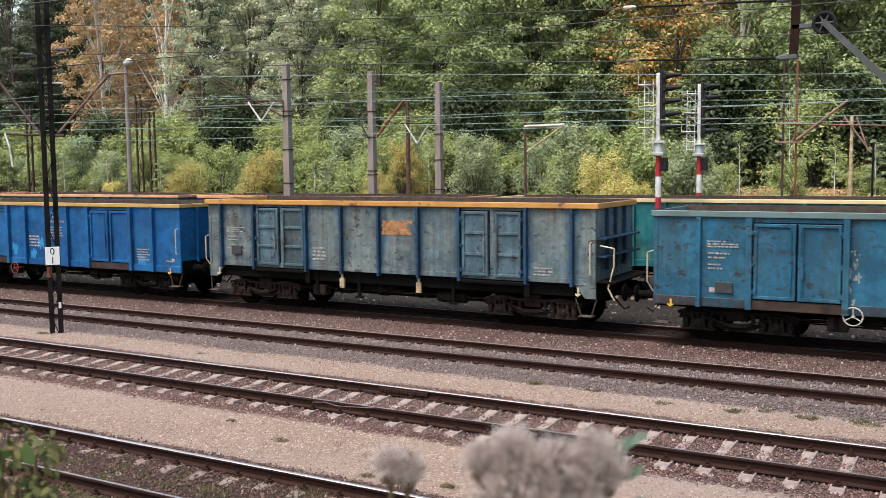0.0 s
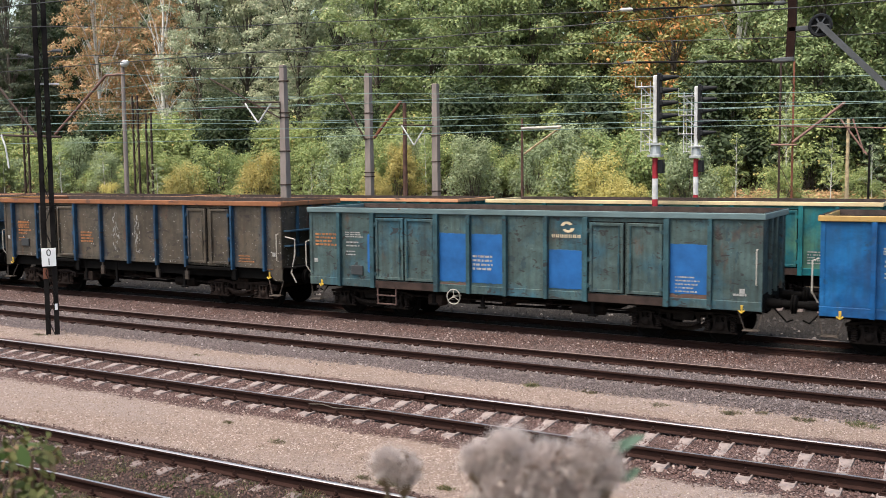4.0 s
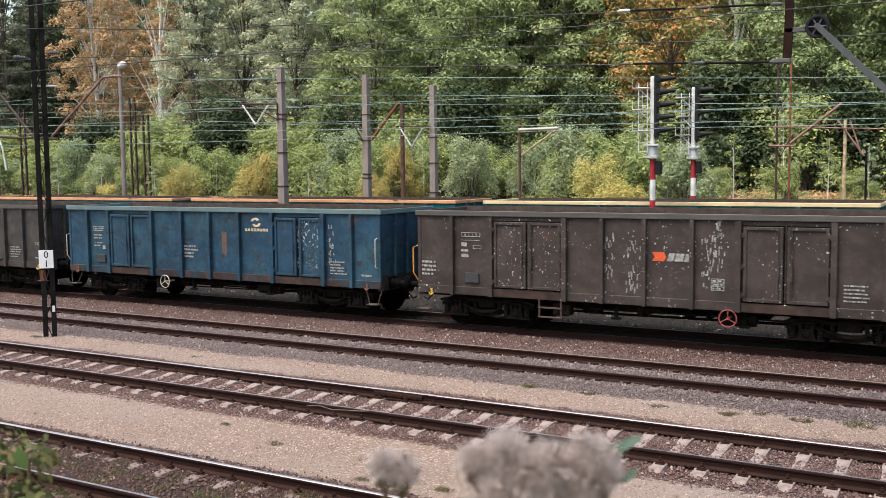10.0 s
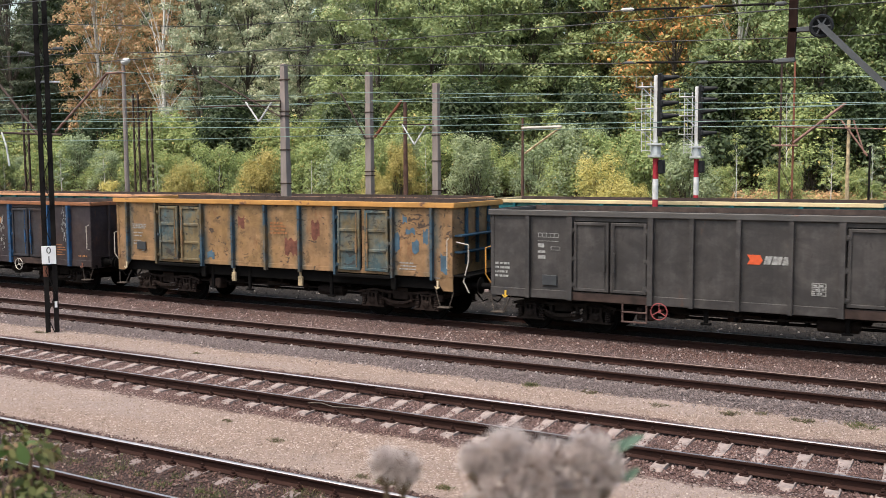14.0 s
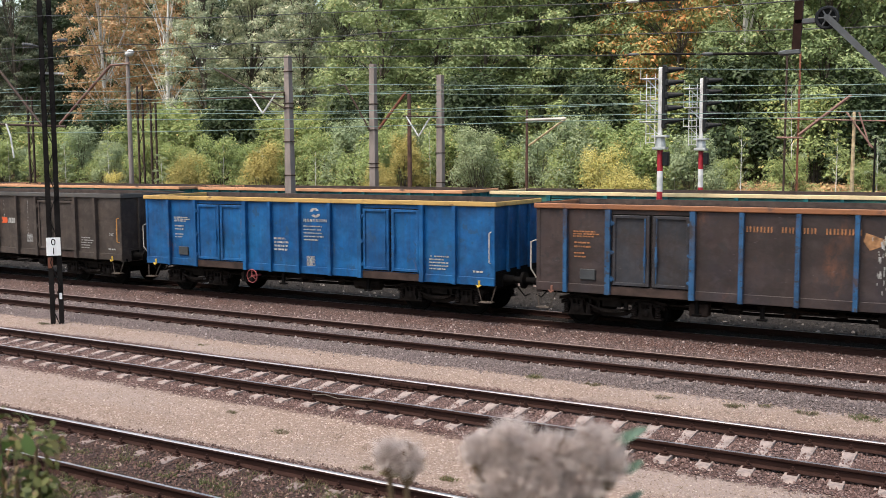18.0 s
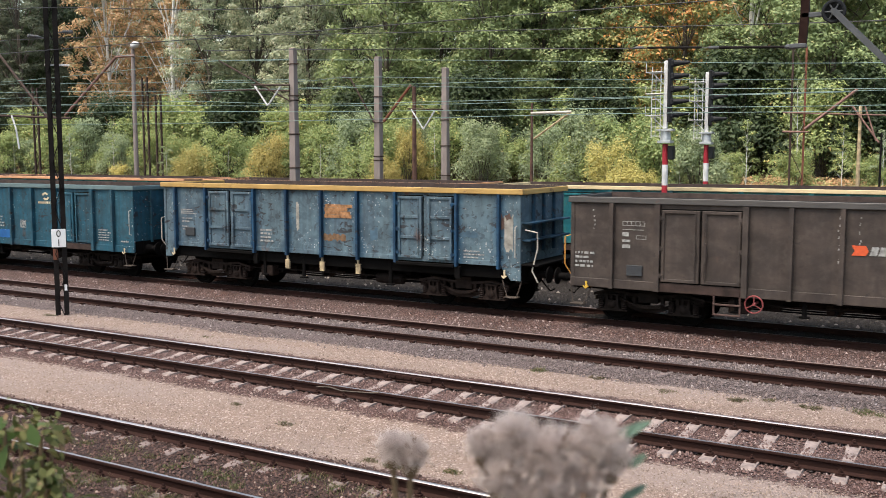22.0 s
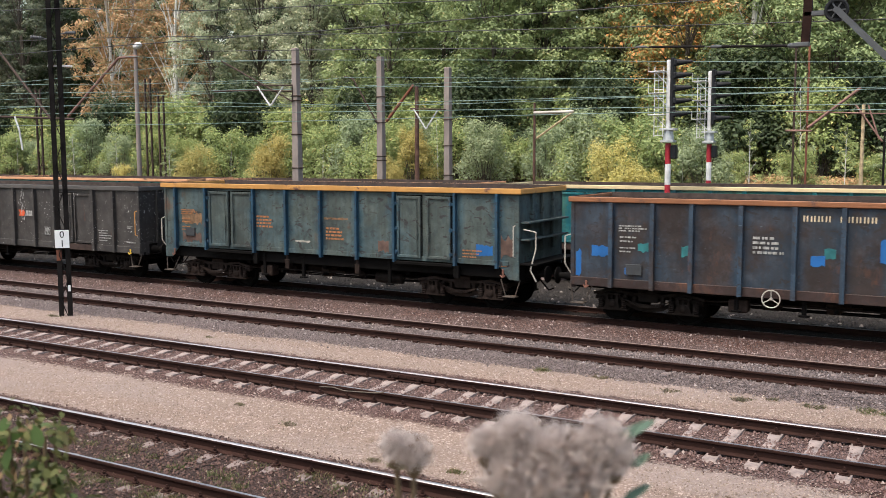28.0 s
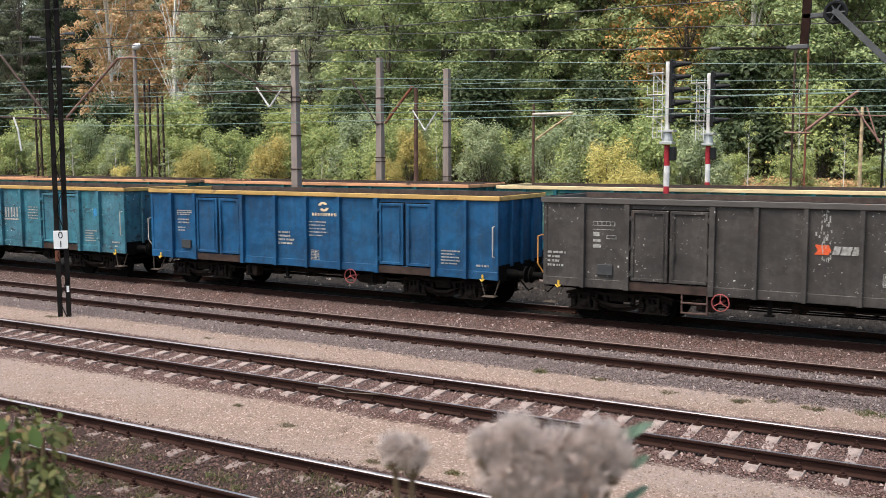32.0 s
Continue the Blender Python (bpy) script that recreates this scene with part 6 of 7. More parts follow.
def signal(x, y):
    """Colour-light signal: banded pole, white box mast, five hooded lamps, ladder with cage."""
    g = thing("railway_signal", "railway signal with red and white pole and black hooded lamps", "signal", "signals", (x, y, -0.24))
    z0 = 0.24
    z = 0.0
    k = 0
    while z < 4.75:
        z2 = min(z + (0.64 if k else 0.28), 4.77)
        part("pole_band", Shape().rod((0, 0, z), (0, 0, z2), 0.09, 0.09, 14), M["signalred"] if k % 2 == 1 else M["signalwhite"], g)
        z, k = z2, k + 1
    s = Shape().box(-0.2, 0.2, -0.2, 0.2, 4.78, 4.86).rod((0, 0, 4.86), (0, 0, 5.15), 0.17, 0.14, 10).box(-0.24, 0.24, -0.18, 0.18, 5.15, 5.22)
    part("mast_collar", s, M["galv"], g)
    part("box_mast", Shape().box(-0.08, 0.05, -0.06, 0.06, 5.22, 7.3, 0.02), M["signalwhite"], g)
    part("backboard", Shape().box(0.055, 0.16, -0.13, 0.13, 5.42, 7.36, 0.03), M["black"], g)
    for i in range(5):
        zz = 5.66 + 0.387 * i
        s = Shape().box(0.12, 0.24, -0.11, 0.11, zz - 0.1, zz + 0.1, 0.03)
        s.turned((0.24, 0, zz), (1.4, 0, zz + 0.05), [(0, 0.1), (0.06, 0.095), (0.3, 0.062), (0.44, 0.045), (0.46, 0.03)], 12)
        part("hooded_lamp", s, M["black"], g)
    part("relay_box", Shape().box(0.1, 0.27, -0.12, 0.12, 4.28, 4.7, 0.02), M["black"], g)
    s = Shape()
    for xx in (-0.4, -0.12):
        s.pipe([(xx, -0.2, 4.95), (xx, -0.2, 7.1)], 0.014).pipe([(xx, 0.2, 5.0), (xx, 0.2, 7.0)], 0.012)
    for i in range(8):
        s.pipe([(-0.4, -0.2, 5.0 + 0.28 * i), (-0.12, -0.2, 5.0 + 0.28 * i)], 0.009)
    for zz in (5.62, 6.28, 6.94):
        s.box(-0.6, -0.09, -0.25, 0.25, zz, zz + 0.025)
        s.pipe([(-0.4, -0.2, zz), (-0.08, -0.06, zz - 0.35)], 0.016)
        s.pipe([(-0.58, -0.24, zz + 0.02), (-0.58, -0.24, zz + 0.3)], 0.008)
    part("service_ladder", s, M["signalwhite"], g, "white ladder with small platforms")
    return g


signal(-8.78, 29.0)
signal(-8.76, 33.8)

# hanging post with pulley and arm, on a beam that reaches over the camera to a mast behind
M["postrust"] = plain("black_paint_over_red_rust", (0.02, 0.01, 0.008), 0.75, 0, 0.6, 3)
dp = thing("hanging_post", "black steel drop post with pulley and grey arm under a beam", "mast", "", (-2.83, 17.0, 0))
part("post", Shape().prism([(-0.085, 6.03), (0.045, 6.03), (0.075, 6.6), (0.1, 9.4), (-0.045, 9.4), (-0.06, 6.6)], -0.05, 0.05), M["postrust"], dp)
part("bracket", Shape().box(-0.05, 0.5, -0.05, 0.05, 6.49, 6.57), M["dullgrey"], dp)
part("bracket", Shape().box(-0.22, 0.05, -0.07, 0.07, 6.0, 6.07), M["dullgrey"], dp)
wheel = part("pulley", Shape().ring((0.47, -0.1, 6.55), (0, 1, 0), 0.165, 0.03, 24).turned((0.47, -0.06, 6.55), (0.47, 0.0, 6.55), [(0, 0.16), (0.02, 0.16), (0.025, 0.05)], 24), M["black"], dp, "spoked tension pulley")
part("hub", Shape().rod((0.47, -0.16, 6.55), (0.47, 0.05, 6.55), 0.05, 0.05, 10), M["dullgrey"], wheel)
for a in range(0, 360, 60):
    part("spoke", Shape().rod((0.47, -0.1, 6.55), (0.47 + 0.17 * math.cos(radians(a)), -0.1, 6.55 + 0.17 * math.sin(radians(a))), 0.014), M["dullgrey"], wheel)
part("arm", Shape().beam((0.47, -0.2, 6.56), (1.95, -0.2, 5.02), 0.06, 0.1), M["dullgrey"], dp)
part("beam", Shape().box(-0.15, 0.15, -22.0, 0.3, 9.4, 9.7).box(-0.15, 0.15, -22.0, 0.3, 10.3, 10.5), M["mastblack"], dp)
part("beam_mast", Shape().box(-0.2, 0.2, -22.3, -21.9, -0.4 + 2.4, 10.6), M["mastblack"], dp)
for p0, p1, r in (((-2.75, 7.11), (-1.75, 7.06), 0.016), ((-1.3, 7.04), (-0.1, 6.985), 0.02), ((-2.7, 6.15), (-1.7, 6.10), 0.02), ((-1.4, 6.08), (-0.3, 6.03), 0.024)):
    part("tension_rod", Shape().rod((p0[0], 0, p0[1]), (p1[0], 0, p1[1]), r, r, 8), M["mastblack"], dp)
for x0, l, z, r in ((-3.0, 0.24, 7.12, 0.035), (-1.55, 0.22, 7.05, 0.03), (-0.3, 0.2, 6.99, 0.04), (-2.95, 0.2, 6.16, 0.025), (-1.6, 0.2, 6.09, 0.03), (-0.3, 0.2, 6.03, 0.045)):
    part("insulator", Shape().turned((x0, 0, z), (x0 + 1, 0, z - 0.03), [(0, r * 0.5), (l * 0.2, r), (l * 0.8, r), (l, r * 0.5)], 10), M["porcelain"] if x0 < -2.98 else M["dullgrey"], dp)


# ---- woods ----
def leaf_mesh(name, lobes, count, size, material, seed, up=0.4, broad=False):
    """Leaf clumps, each a small folded blade, gathered round the ends of the boughs; lobes: centre and radii."""
    r = np.random.RandomState(seed)
    c = np.array([l[0] for l in lobes])
    rad = np.array([l[1] for l in lobes])
    wts = rad.prod(1) ** 0.67
    pick = r.choice(len(lobes), count, p=wts / wts.sum())
    d = r.normal(size=(count, 3))
    d /= np.linalg.norm(d, axis=1)[:, None]
    d[:, 2] = np.where(d[:, 2] < -0.4, -d[:, 2] * 0.8, d[:, 2])
    pos = c[pick] + d * rad[pick] * (r.uniform(0.2, 1.0, (count, 1)) ** 0.6 + np.abs(r.normal(0, 0.15, (count, 1))))
    nrm = d * 1.1 + r.normal(size=(count, 3)) * 0.45 + np.array([0, 0, up])
    nrm /= np.linalg.norm(nrm, axis=1)[:, None]
    a = np.cross(nrm, r.normal(size=(count, 3)))
    a /= np.linalg.norm(a, axis=1)[:, None]
    b = np.cross(nrm, a)
    s = size * r.uniform(0.6, 1.35, (count, 1))
    if broad:
        fold = nrm * s * 0.16
        rim = [pos - a * s * 0.8, pos - a * s * 0.35 - b * s * 0.38 + fold, pos + a * s * 0.25 - b * s * 0.4 + fold, pos + a * s * 0.95, pos + a * s * 0.25 + b * s * 0.4 + fold, pos - a * s * 0.35 + b * s * 0.38 + fold]
    else:
        rim = [pos - a * s * 0.85, pos + a * s * 0.5 - b * s * 0.42, pos + a * s * 0.55 + b * s * 0.48]
    n = len(rim)
    me = bpy.data.meshes.new(name)
    me.vertices.add(count * n)
    me.vertices.foreach_set("co", np.stack(rim, 1).ravel())
    me.loops.add(count * n)
    me.loops.foreach_set("vertex_index", np.arange(count * n))
    me.polygons.add(count)
    me.polygons.foreach_set("loop_start", np.arange(count) * n)
    me.polygons.foreach_set("loop_total", np.full(count, n))
    me.materials.append(material)
    me.update(calc_edges=True)
    return me


def tree(name, label, kind, seed, h, wide, low, count, size, bark, lobes_n=115, sparse=1.0, flat=0.76, top=0.85):
    """A tapered, leaning trunk with limbs out to the boughs, and leaf clumps round each bough."""
    rr = random.Random(seed)
    t = thing(name, label, "tree", "trees of the wood")
    spine = [Vector((0, 0, -0.3))]
    for i in range(7):
        spine.append(spine[-1] + Vector((rr.gauss(0, 0.12), rr.gauss(0, 0.12), (h * 0.92 + 0.3) / 7)))
    s = Shape()
    r0 = h * 0.011 + 0.03
    for i in range(7):
        s.rod(spine[i], spine[i + 1], r0 * (1 - i / 7.6), r0 * (1 - (i + 1) / 7.6), 8)
    lobes = []
    for i in range(lobes_n):
        f = low + (1 - low) * (i + rr.random()) / lobes_n
        g = (f - low) / (1 - low)
        env = wide * (math.sin(math.pi * min(1, 0.16 + g * top)) ** 0.7)
        a = i * 2.399 + rr.uniform(-0.5, 0.5)
        rad = env * math.sqrt(rr.uniform(0.12, 1.0))
        at = Vector((rad * math.cos(a), rad * math.sin(a), h * f))
        q = wide * rr.uniform(0.14, 0.29) * sparse
        lobes.append((tuple(at), (q, q, q * flat)))
        base = spine[min(6, int(f * 0.82 * 7))]
        if i % 3 == 0:
            mid = base.lerp(at, 0.5) + Vector((0, 0, 0.2))
            s.rod(base, mid, r0 * 0.24, r0 * 0.14, 5)
            s.rod(mid, at, r0 * 0.14, r0 * 0.05, 5)
    part("trunk", s, bark, t)
    part("crown", leaf_mesh("crown", lobes, count, size, LEAF[kind], seed), None, t)
    return t


def bush(label, kind, seed, h, wide, count, size):
    rr = random.Random(seed)
    t = thing("shrub", label, "shrub", "shrubs below the wood")
    s = Shape()
    lobes = []
    for i in range(34):
        a, g = i * 2.4, rr.uniform(0.08, 0.95)
        rad = wide * math.sqrt(rr.random()) * (1 - 0.55 * g)
        at = (rad * math.cos(a), rad * math.sin(a), h * g)
        q = wide * rr.uniform(0.18, 0.34)
        lobes.append((at, (q, q, h * rr.uniform(0.16, 0.3))))
        s.rod((rr.uniform(-0.2, 0.2), rr.uniform(-0.2, 0.2), -0.2), at, 0.025, 0.008, 4)
    part("branchwork", s, M["bark"], t)
    part("foliage", leaf_mesh("foliage", lobes, count, size, LEAF[kind], seed, 0.7), None, t)
    return t


KINDS = {
    "oak": [tree("oak_tree", "broad green oak tree with dense foliage", "oak", 11 + i, 17.5, 4.6, 0.1, 29000, 0.15, M["bark"]) for i in range(3)],
    "backoak": [tree("oak_tree", "green oak tree further back in the wood", "oak", 15 + i, 17.5, 4.6, 0.12, 15000, 0.2, M["bark"]) for i in range(2)],
    "grey": [tree("poplar_tree", "tall grey-green poplar with loose foliage", "grey", 21 + i, 19, 3.6, 0.1, 27000, 0.13, M["bark"], 120, 0.95) for i in range(2)],
    "dark": [tree("dark_tree", "green tree in the depth of the wood, leaves darkened for shade", "dark", 31 + i, 19, 4.6, 0.08, 13000, 0.24, M["bark"]) for i in range(2)],
    "rusty": [tree("birch_tree", "autumn birch with rusty leaves and pale trunk", "rusty", 41, 19, 3.2, 0.2, 15000, 0.15, M["birch"], 110, 1.0)],
    "bare": [tree("birch_tree", "white birch nearly bare of leaves", "rusty", 45, 20, 2.6, 0.3, 1500, 0.14, M["birch"], 60, 0.8)],
    "orange": [tree("maple_tree", "maple turning orange and yellow", "orange", 51 + i, 17.5, 4.4, 0.15, 27000, 0.15, M["bark"]) for i in range(2)],
    "pine": [tree("pine_tree", "tall dull green pine", "pine", 61, 22, 4.2, 0.2, 21000, 0.16, M["bark"], 100, 0.95, 0.6)],
}
USED = {}


def plant(kind, x, y, scale, turn):
    lst = KINDS[kind]
    k = USED.get(kind, 0)
    USED[kind] = k + 1
    src = lst[k % len(lst)]
    m = pose(x, y, lie(x, y) - 0.1, 0, 0, turn) @ Matrix.Diagonal((scale, scale, scale, 1))
    if k < len(lst):
        src.matrix_basis = m
    else:
        ob = copy_thing(src, pose(0, 0, 0))
        ob.matrix_basis = m


def across(u, y):
    """A place on the line of sight numbered u (0 at one side of the wood, 16 at the other), y metres out."""
    xs = (-1.392, -1.254, -1.129, -1.013, -0.906, -0.807, -0.715, -0.629, -0.549, -0.474, -0.404, -0.338, -0.276, -0.217, -0.162, -0.11, -0.06, -0.013, 0.03)
    i = min(max(int(math.floor(u)), 0), len(xs) - 2)
    return y * (xs[i] + (xs[i + 1] - xs[i]) * (u - i))


FRONT = ((-0.6, 60, "pine", 1.0), (0.25, 60, "pine", 1.05), (0.85, 66, "dark", 1.0), (1.75, 57, "rusty", 1.05), (2.15, 62, "rusty", 1.0), (2.85, 58, "bare", 1.05), (3.0, 62, "rusty", 0.9), (3.6, 58, "grey", 1.0), (4.4, 60, "grey", 1.02), (5.3, 57, "grey", 1.0), (6.0, 60, "grey", 0.98), (6.7, 56, "oak", 0.98), (7.6, 59, "oak", 1.0), (8.5, 56, "oak", 0.95), (9.4, 59, "oak", 1.0), (10.2, 63, "dark", 1.0), (10.8, 61, "oak", 1.0), (11.75, 58, "orange", 1.05), (12.95, 56.5, "bare", 0.92), (12.6, 55, "oak", 0.5), (13.6, 58, "oak", 1.0), (14.5, 56, "oak", 0.95), (15.4, 58, "oak", 1.0), (16.5, 57, "oak", 1.0))
for u, y, kind, sc in FRONT:
    plant(kind, across(u, y), y, sc, random.uniform(0, 360))
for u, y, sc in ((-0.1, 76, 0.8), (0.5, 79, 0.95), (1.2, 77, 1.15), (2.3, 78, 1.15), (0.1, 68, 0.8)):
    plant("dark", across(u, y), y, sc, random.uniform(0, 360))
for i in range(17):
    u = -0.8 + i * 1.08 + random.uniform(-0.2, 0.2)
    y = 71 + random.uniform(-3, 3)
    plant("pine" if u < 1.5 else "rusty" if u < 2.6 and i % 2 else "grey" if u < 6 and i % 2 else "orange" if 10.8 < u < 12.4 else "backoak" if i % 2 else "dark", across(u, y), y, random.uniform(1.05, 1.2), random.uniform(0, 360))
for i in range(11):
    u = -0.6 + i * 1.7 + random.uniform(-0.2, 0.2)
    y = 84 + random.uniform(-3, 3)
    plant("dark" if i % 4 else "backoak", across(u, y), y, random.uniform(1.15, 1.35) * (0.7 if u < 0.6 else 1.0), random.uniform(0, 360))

# the depth of the wood, one mass, its shadow put into the leaf colour
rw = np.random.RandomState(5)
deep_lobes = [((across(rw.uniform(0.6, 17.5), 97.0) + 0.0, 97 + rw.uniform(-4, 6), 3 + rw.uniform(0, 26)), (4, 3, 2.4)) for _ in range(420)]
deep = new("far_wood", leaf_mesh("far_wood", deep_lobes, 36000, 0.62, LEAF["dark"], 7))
tagged(deep, "depth of the wood, its shade put into dark green leaves", "wood", kind="stuff")

SHRUBS = {
    "lime": [bush("yellow-green feathery willow shrub", "lime", 71, 3.3, 1.5, 14000, 0.06)],
    "bush": [bush("dense mixed green roadside shrub", "bush", 75 + i, 3.2, 2.0, 8500, 0.085) for i in range(3)],
    "olive": [bush("olive-brown feathery willow shrub", "olive", 73 + i, 3.3, 1.6, 13000, 0.06) for i in range(2)],
    "grey": [bush("slender blue-green leafy shrub", "sage", 81, 3.4, 1.8, 8500, 0.08)],
    "far": [bush("dense green shrub at the edge of the wood", "bush", 79, 3.4, 2.1, 7500, 0.1)],
    "dark": [bush("undergrowth shrub, its green leaves darkened for shade", "dark", 85, 4.5, 2.6, 8000, 0.15)],
    "orange": [bush("low shrub turning yellow in autumn", "lime", 88, 2.2, 1.2, 6500, 0.06)],
}


def shrub(kind, x, y, sc, turn):
    lst = SHRUBS[kind]
    k = USED.get("s" + kind, 0)
    USED["s" + kind] = k + 1
    src = lst[k % len(lst)]
    m = pose(x, y, lie(x, y) - 0.1, 0, 0, turn) @ Matrix.Diagonal((sc, sc, sc, 1))
    if k < len(lst):
        src.matrix_basis = m
    else:
        ob = copy_thing(src, pose(0, 0, 0))
        ob.matrix_basis = m


for u, y, kind, sc in ((3.2, 42, "olive", 1.05), (4.55, 42, "olive", 1.1), (10.65, 41.5, "lime", 1.12), (1.9, 43, "orange", 0.8), (6.6, 42.5, "olive", 0.8), (7.05, 45, "olive", 0.9), (10.2, 45, "grey", 1.1), (7.3, 46, "orange", 0.8), (12.4, 54.5, "bush", 1.2), (13.4, 55, "bush", 1.3), (14.6, 54.5, "bush", 1.25), (3.7, 53, "bush", 1.5), (4.5, 53.5, "bush", 1.45), (5.3, 53, "bush", 1.5), (6.1, 53.5, "bush", 1.4), (11.2, 43, "orange", 0.75), (12.2, 44, "grey", 0.9), (2.9, 53, "bush", 1.6), (2.1, 53, "bush", 1.4)):
    shrub(kind, across(u, y), y, sc, random.uniform(0, 360))
for i in range(40):
    u = -0.6 + i * 0.44 + random.uniform(-0.15, 0.15)
    y = random.uniform(44.5, 50)
    if u > 11.9 and i % 3:
        continue
    shrub(random.choice(("bush", "bush", "bush", "grey")), across(u, y), y, random.uniform(0.7, 1.15) * (0.72 if u > 11.9 else 1.0), random.uniform(0, 360))
for i in range(24):
    u = -0.5 + i * 0.74 + random.uniform(-0.2, 0.2)
    y = random.uniform(51.5, 55)
    shrub("dark" if i % 3 == 0 else "far", across(u, y), y, random.uniform(1.1, 1.5), random.uniform(0, 360))


def sapling(seed, h):
    """A thin young birch: pale stem, upright twigs, scattered leaves."""
    rr = random.Random(seed)
    t = thing("birch_sapling", "thin pale-stemmed birch sapling among shrubs", "tree", "saplings")
    s = Shape()
    top = Vector((rr.gauss(0, 0.1), rr.gauss(0, 0.1), h))
    s.rod((0, 0, -0.2), top * 0.6, 0.022, 0.015, 6).rod(top * 0.6, top, 0.015, 0.005, 5)
    lobes = []
    for i in range(12):
        f = 0.3 + 0.7 * i / 12
        a = i * 2.4
        e = top * f + Vector((math.cos(a), math.sin(a), 0.6)) * h * 0.12 * (1.25 - f)
        s.rod(top * (f - 0.06), e, 0.008, 0.003, 4)
        lobes.append((tuple(e), (0.2, 0.2, 0.16)))
    part("stem", s, M["birch"], t)
    part("foliage", leaf_mesh("foliage", lobes, 800, 0.06, LEAF["bush" if seed % 2 else "sage"], seed, 0.5), None, t)
    return t


YOUNG = [sapling(501 + i, 3.4 + 0.5 * i) for i in range(4)]
for i in range(18):
    u = 0.2 + i * 0.9 + random.uniform(-0.2, 0.2)
    y = random.uniform(41.5, 48)
    x = across(u, y)
    m = pose(x, y, lie(x, y) - 0.1, 0, 0, random.uniform(0, 360)) @ Matrix.Diagonal((1, 1, random.uniform(0.7, 1.15), 1))
    ob = YOUNG[i] if i < 4 else copy_thing(YOUNG[i % 4], pose(0, 0, 0))
    ob.matrix_basis = m

# low growth on the slope
ru = np.random.RandomState(9)
for kind, lo, hi, n, label in (("bush", -0.5, 17, 15000, "low green growth on the slope"), ("rusty", 11.7, 17, 15000, "dry rust-brown grass and bracken on the slope")):
    spots = []
    for _ in range(260):
        y = ru.uniform(39.0, 50.0)
        x = across(ru.uniform(lo, hi), y)
        spots.append(((x, y, lie(x, y) + 0.12), (0.7, 0.5, 0.25)))
    tagged(new("undergrowth", leaf_mesh("undergrowth", spots, n, 0.1, LEAF[kind], 91, 0.6)), label, "undergrowth", kind="stuff")


# ---- loose stones, weeds and seed heads ----
def stones(name, n, x_range, y_fn, size, material, label, seed):
    """Loose stones as small faceted lumps, one mass."""
    r = np.random.RandomState(seed)
    y = y_fn(r, n)
    x = r.uniform(0, 1, n) ** 0.8
    x = x_range[0](y) + (x_range[1](y) - x_range[0](y)) * x
    base = np.array([(1, 0, -0.35), (0.1, 1, -0.25), (-1, 0.1, -0.35), (0, -1, -0.45), (0.1, -0.25, 0.7), (-0.1, 0.35, 0.6)])
    s = size * r.uniform(0.5, 1.4, (n, 1, 1)) * r.uniform(0.7, 1.3, (n, 1, 3))
    a = r.uniform(0, 6.28, n)
    v = base[None] * s + r.normal(0, size * 0.12, (n, 6, 3))
    c, q = np.cos(a)[:, None], np.sin(a)[:, None]
    v = np.stack([v[:, :, 0] * c - v[:, :, 1] * q, v[:, :, 0] * q + v[:, :, 1] * c, v[:, :, 2]], 2)
    v += np.stack([x, y, bed(y) + 0.012 + r.uniform(0, size * 0.5, n)], 1)[:, None]
    tri = np.array([(0, 5, 4), (0, 1, 5), (1, 2, 5), (2, 4, 5), (2, 3, 4), (3, 0, 4)])
    f = (tri[None] + 6 * np.arange(n)[:, None, None]).reshape(-1)
    me = bpy.data.meshes.new(name)
    me.vertices.add(n * 6)
    me.vertices.foreach_set("co", v.ravel())
    me.loops.add(len(f))
    me.loops.foreach_set("vertex_index", f)
    me.polygons.add(n * 6)
    me.polygons.foreach_set("loop_start", np.arange(n * 6) * 3)
    me.polygons.foreach_set("loop_total", np.full(n * 6, 3))
    me.materials.append(material)
    me.update(calc_edges=True)
    return tagged(new(name, me), label, "stones", kind="stuff")


def stone_mat(name, dark, light, spark, share):
    m = Nodes(name)
    r = m.island()
    c = m.mix(r, dark, light)
    c = m.mix(m.ramp(m.math("FRACT", m.math("MULTIPLY", r, 23.7)), 1 - share, 1.01 - share), c, spark)
    return m.done(c, 0.9, 0, m.noise(40, 3), 0.004, 0.2)


M["stone"] = stone_mat("brown_grey_ballast_stone", (0.06, 0.036, 0.032), (0.16, 0.105, 0.095), (0.27, 0.21, 0.19), 0.05)
M["greystone"] = stone_mat("grey_purple_ballast_stone", (0.07, 0.057, 0.056), (0.175, 0.143, 0.138), (0.27, 0.235, 0.23), 0.04)
M["darkstone"] = stone_mat("dark_ballast_stone", (0.012, 0.011, 0.01), (0.06, 0.053, 0.05), (0.2, 0.175, 0.16), 0.06)
M["redstone"] = stone_mat("reddish_ballast_stone", (0.045, 0.031, 0.029), (0.145, 0.103, 0.096), (0.3, 0.24, 0.225), 0.07)
M["dirtstone"] = stone_mat("dirty_red_brown_ballast_stone", (0.028, 0.016, 0.013), (0.12, 0.074, 0.063), (0.22, 0.17, 0.145), 0.05)
M["grit"] = stone_mat("tan_grit_stone", (0.13, 0.096, 0.077), (0.29, 0.226, 0.185), (0.4, 0.335, 0.29), 0.05)
LEFT_OF, RIGHT_OF = (lambda y: -1.5 * y - 1.0), (lambda y: -0.05 * y + 0.6)


def in_bands(mids, half, spread):
    def pick(r, n):
        m = np.array(mids)[r.randint(0, len(mids), n)]
        return m + r.uniform(-half, half, n) + r.normal(0, spread, n)
    return pick


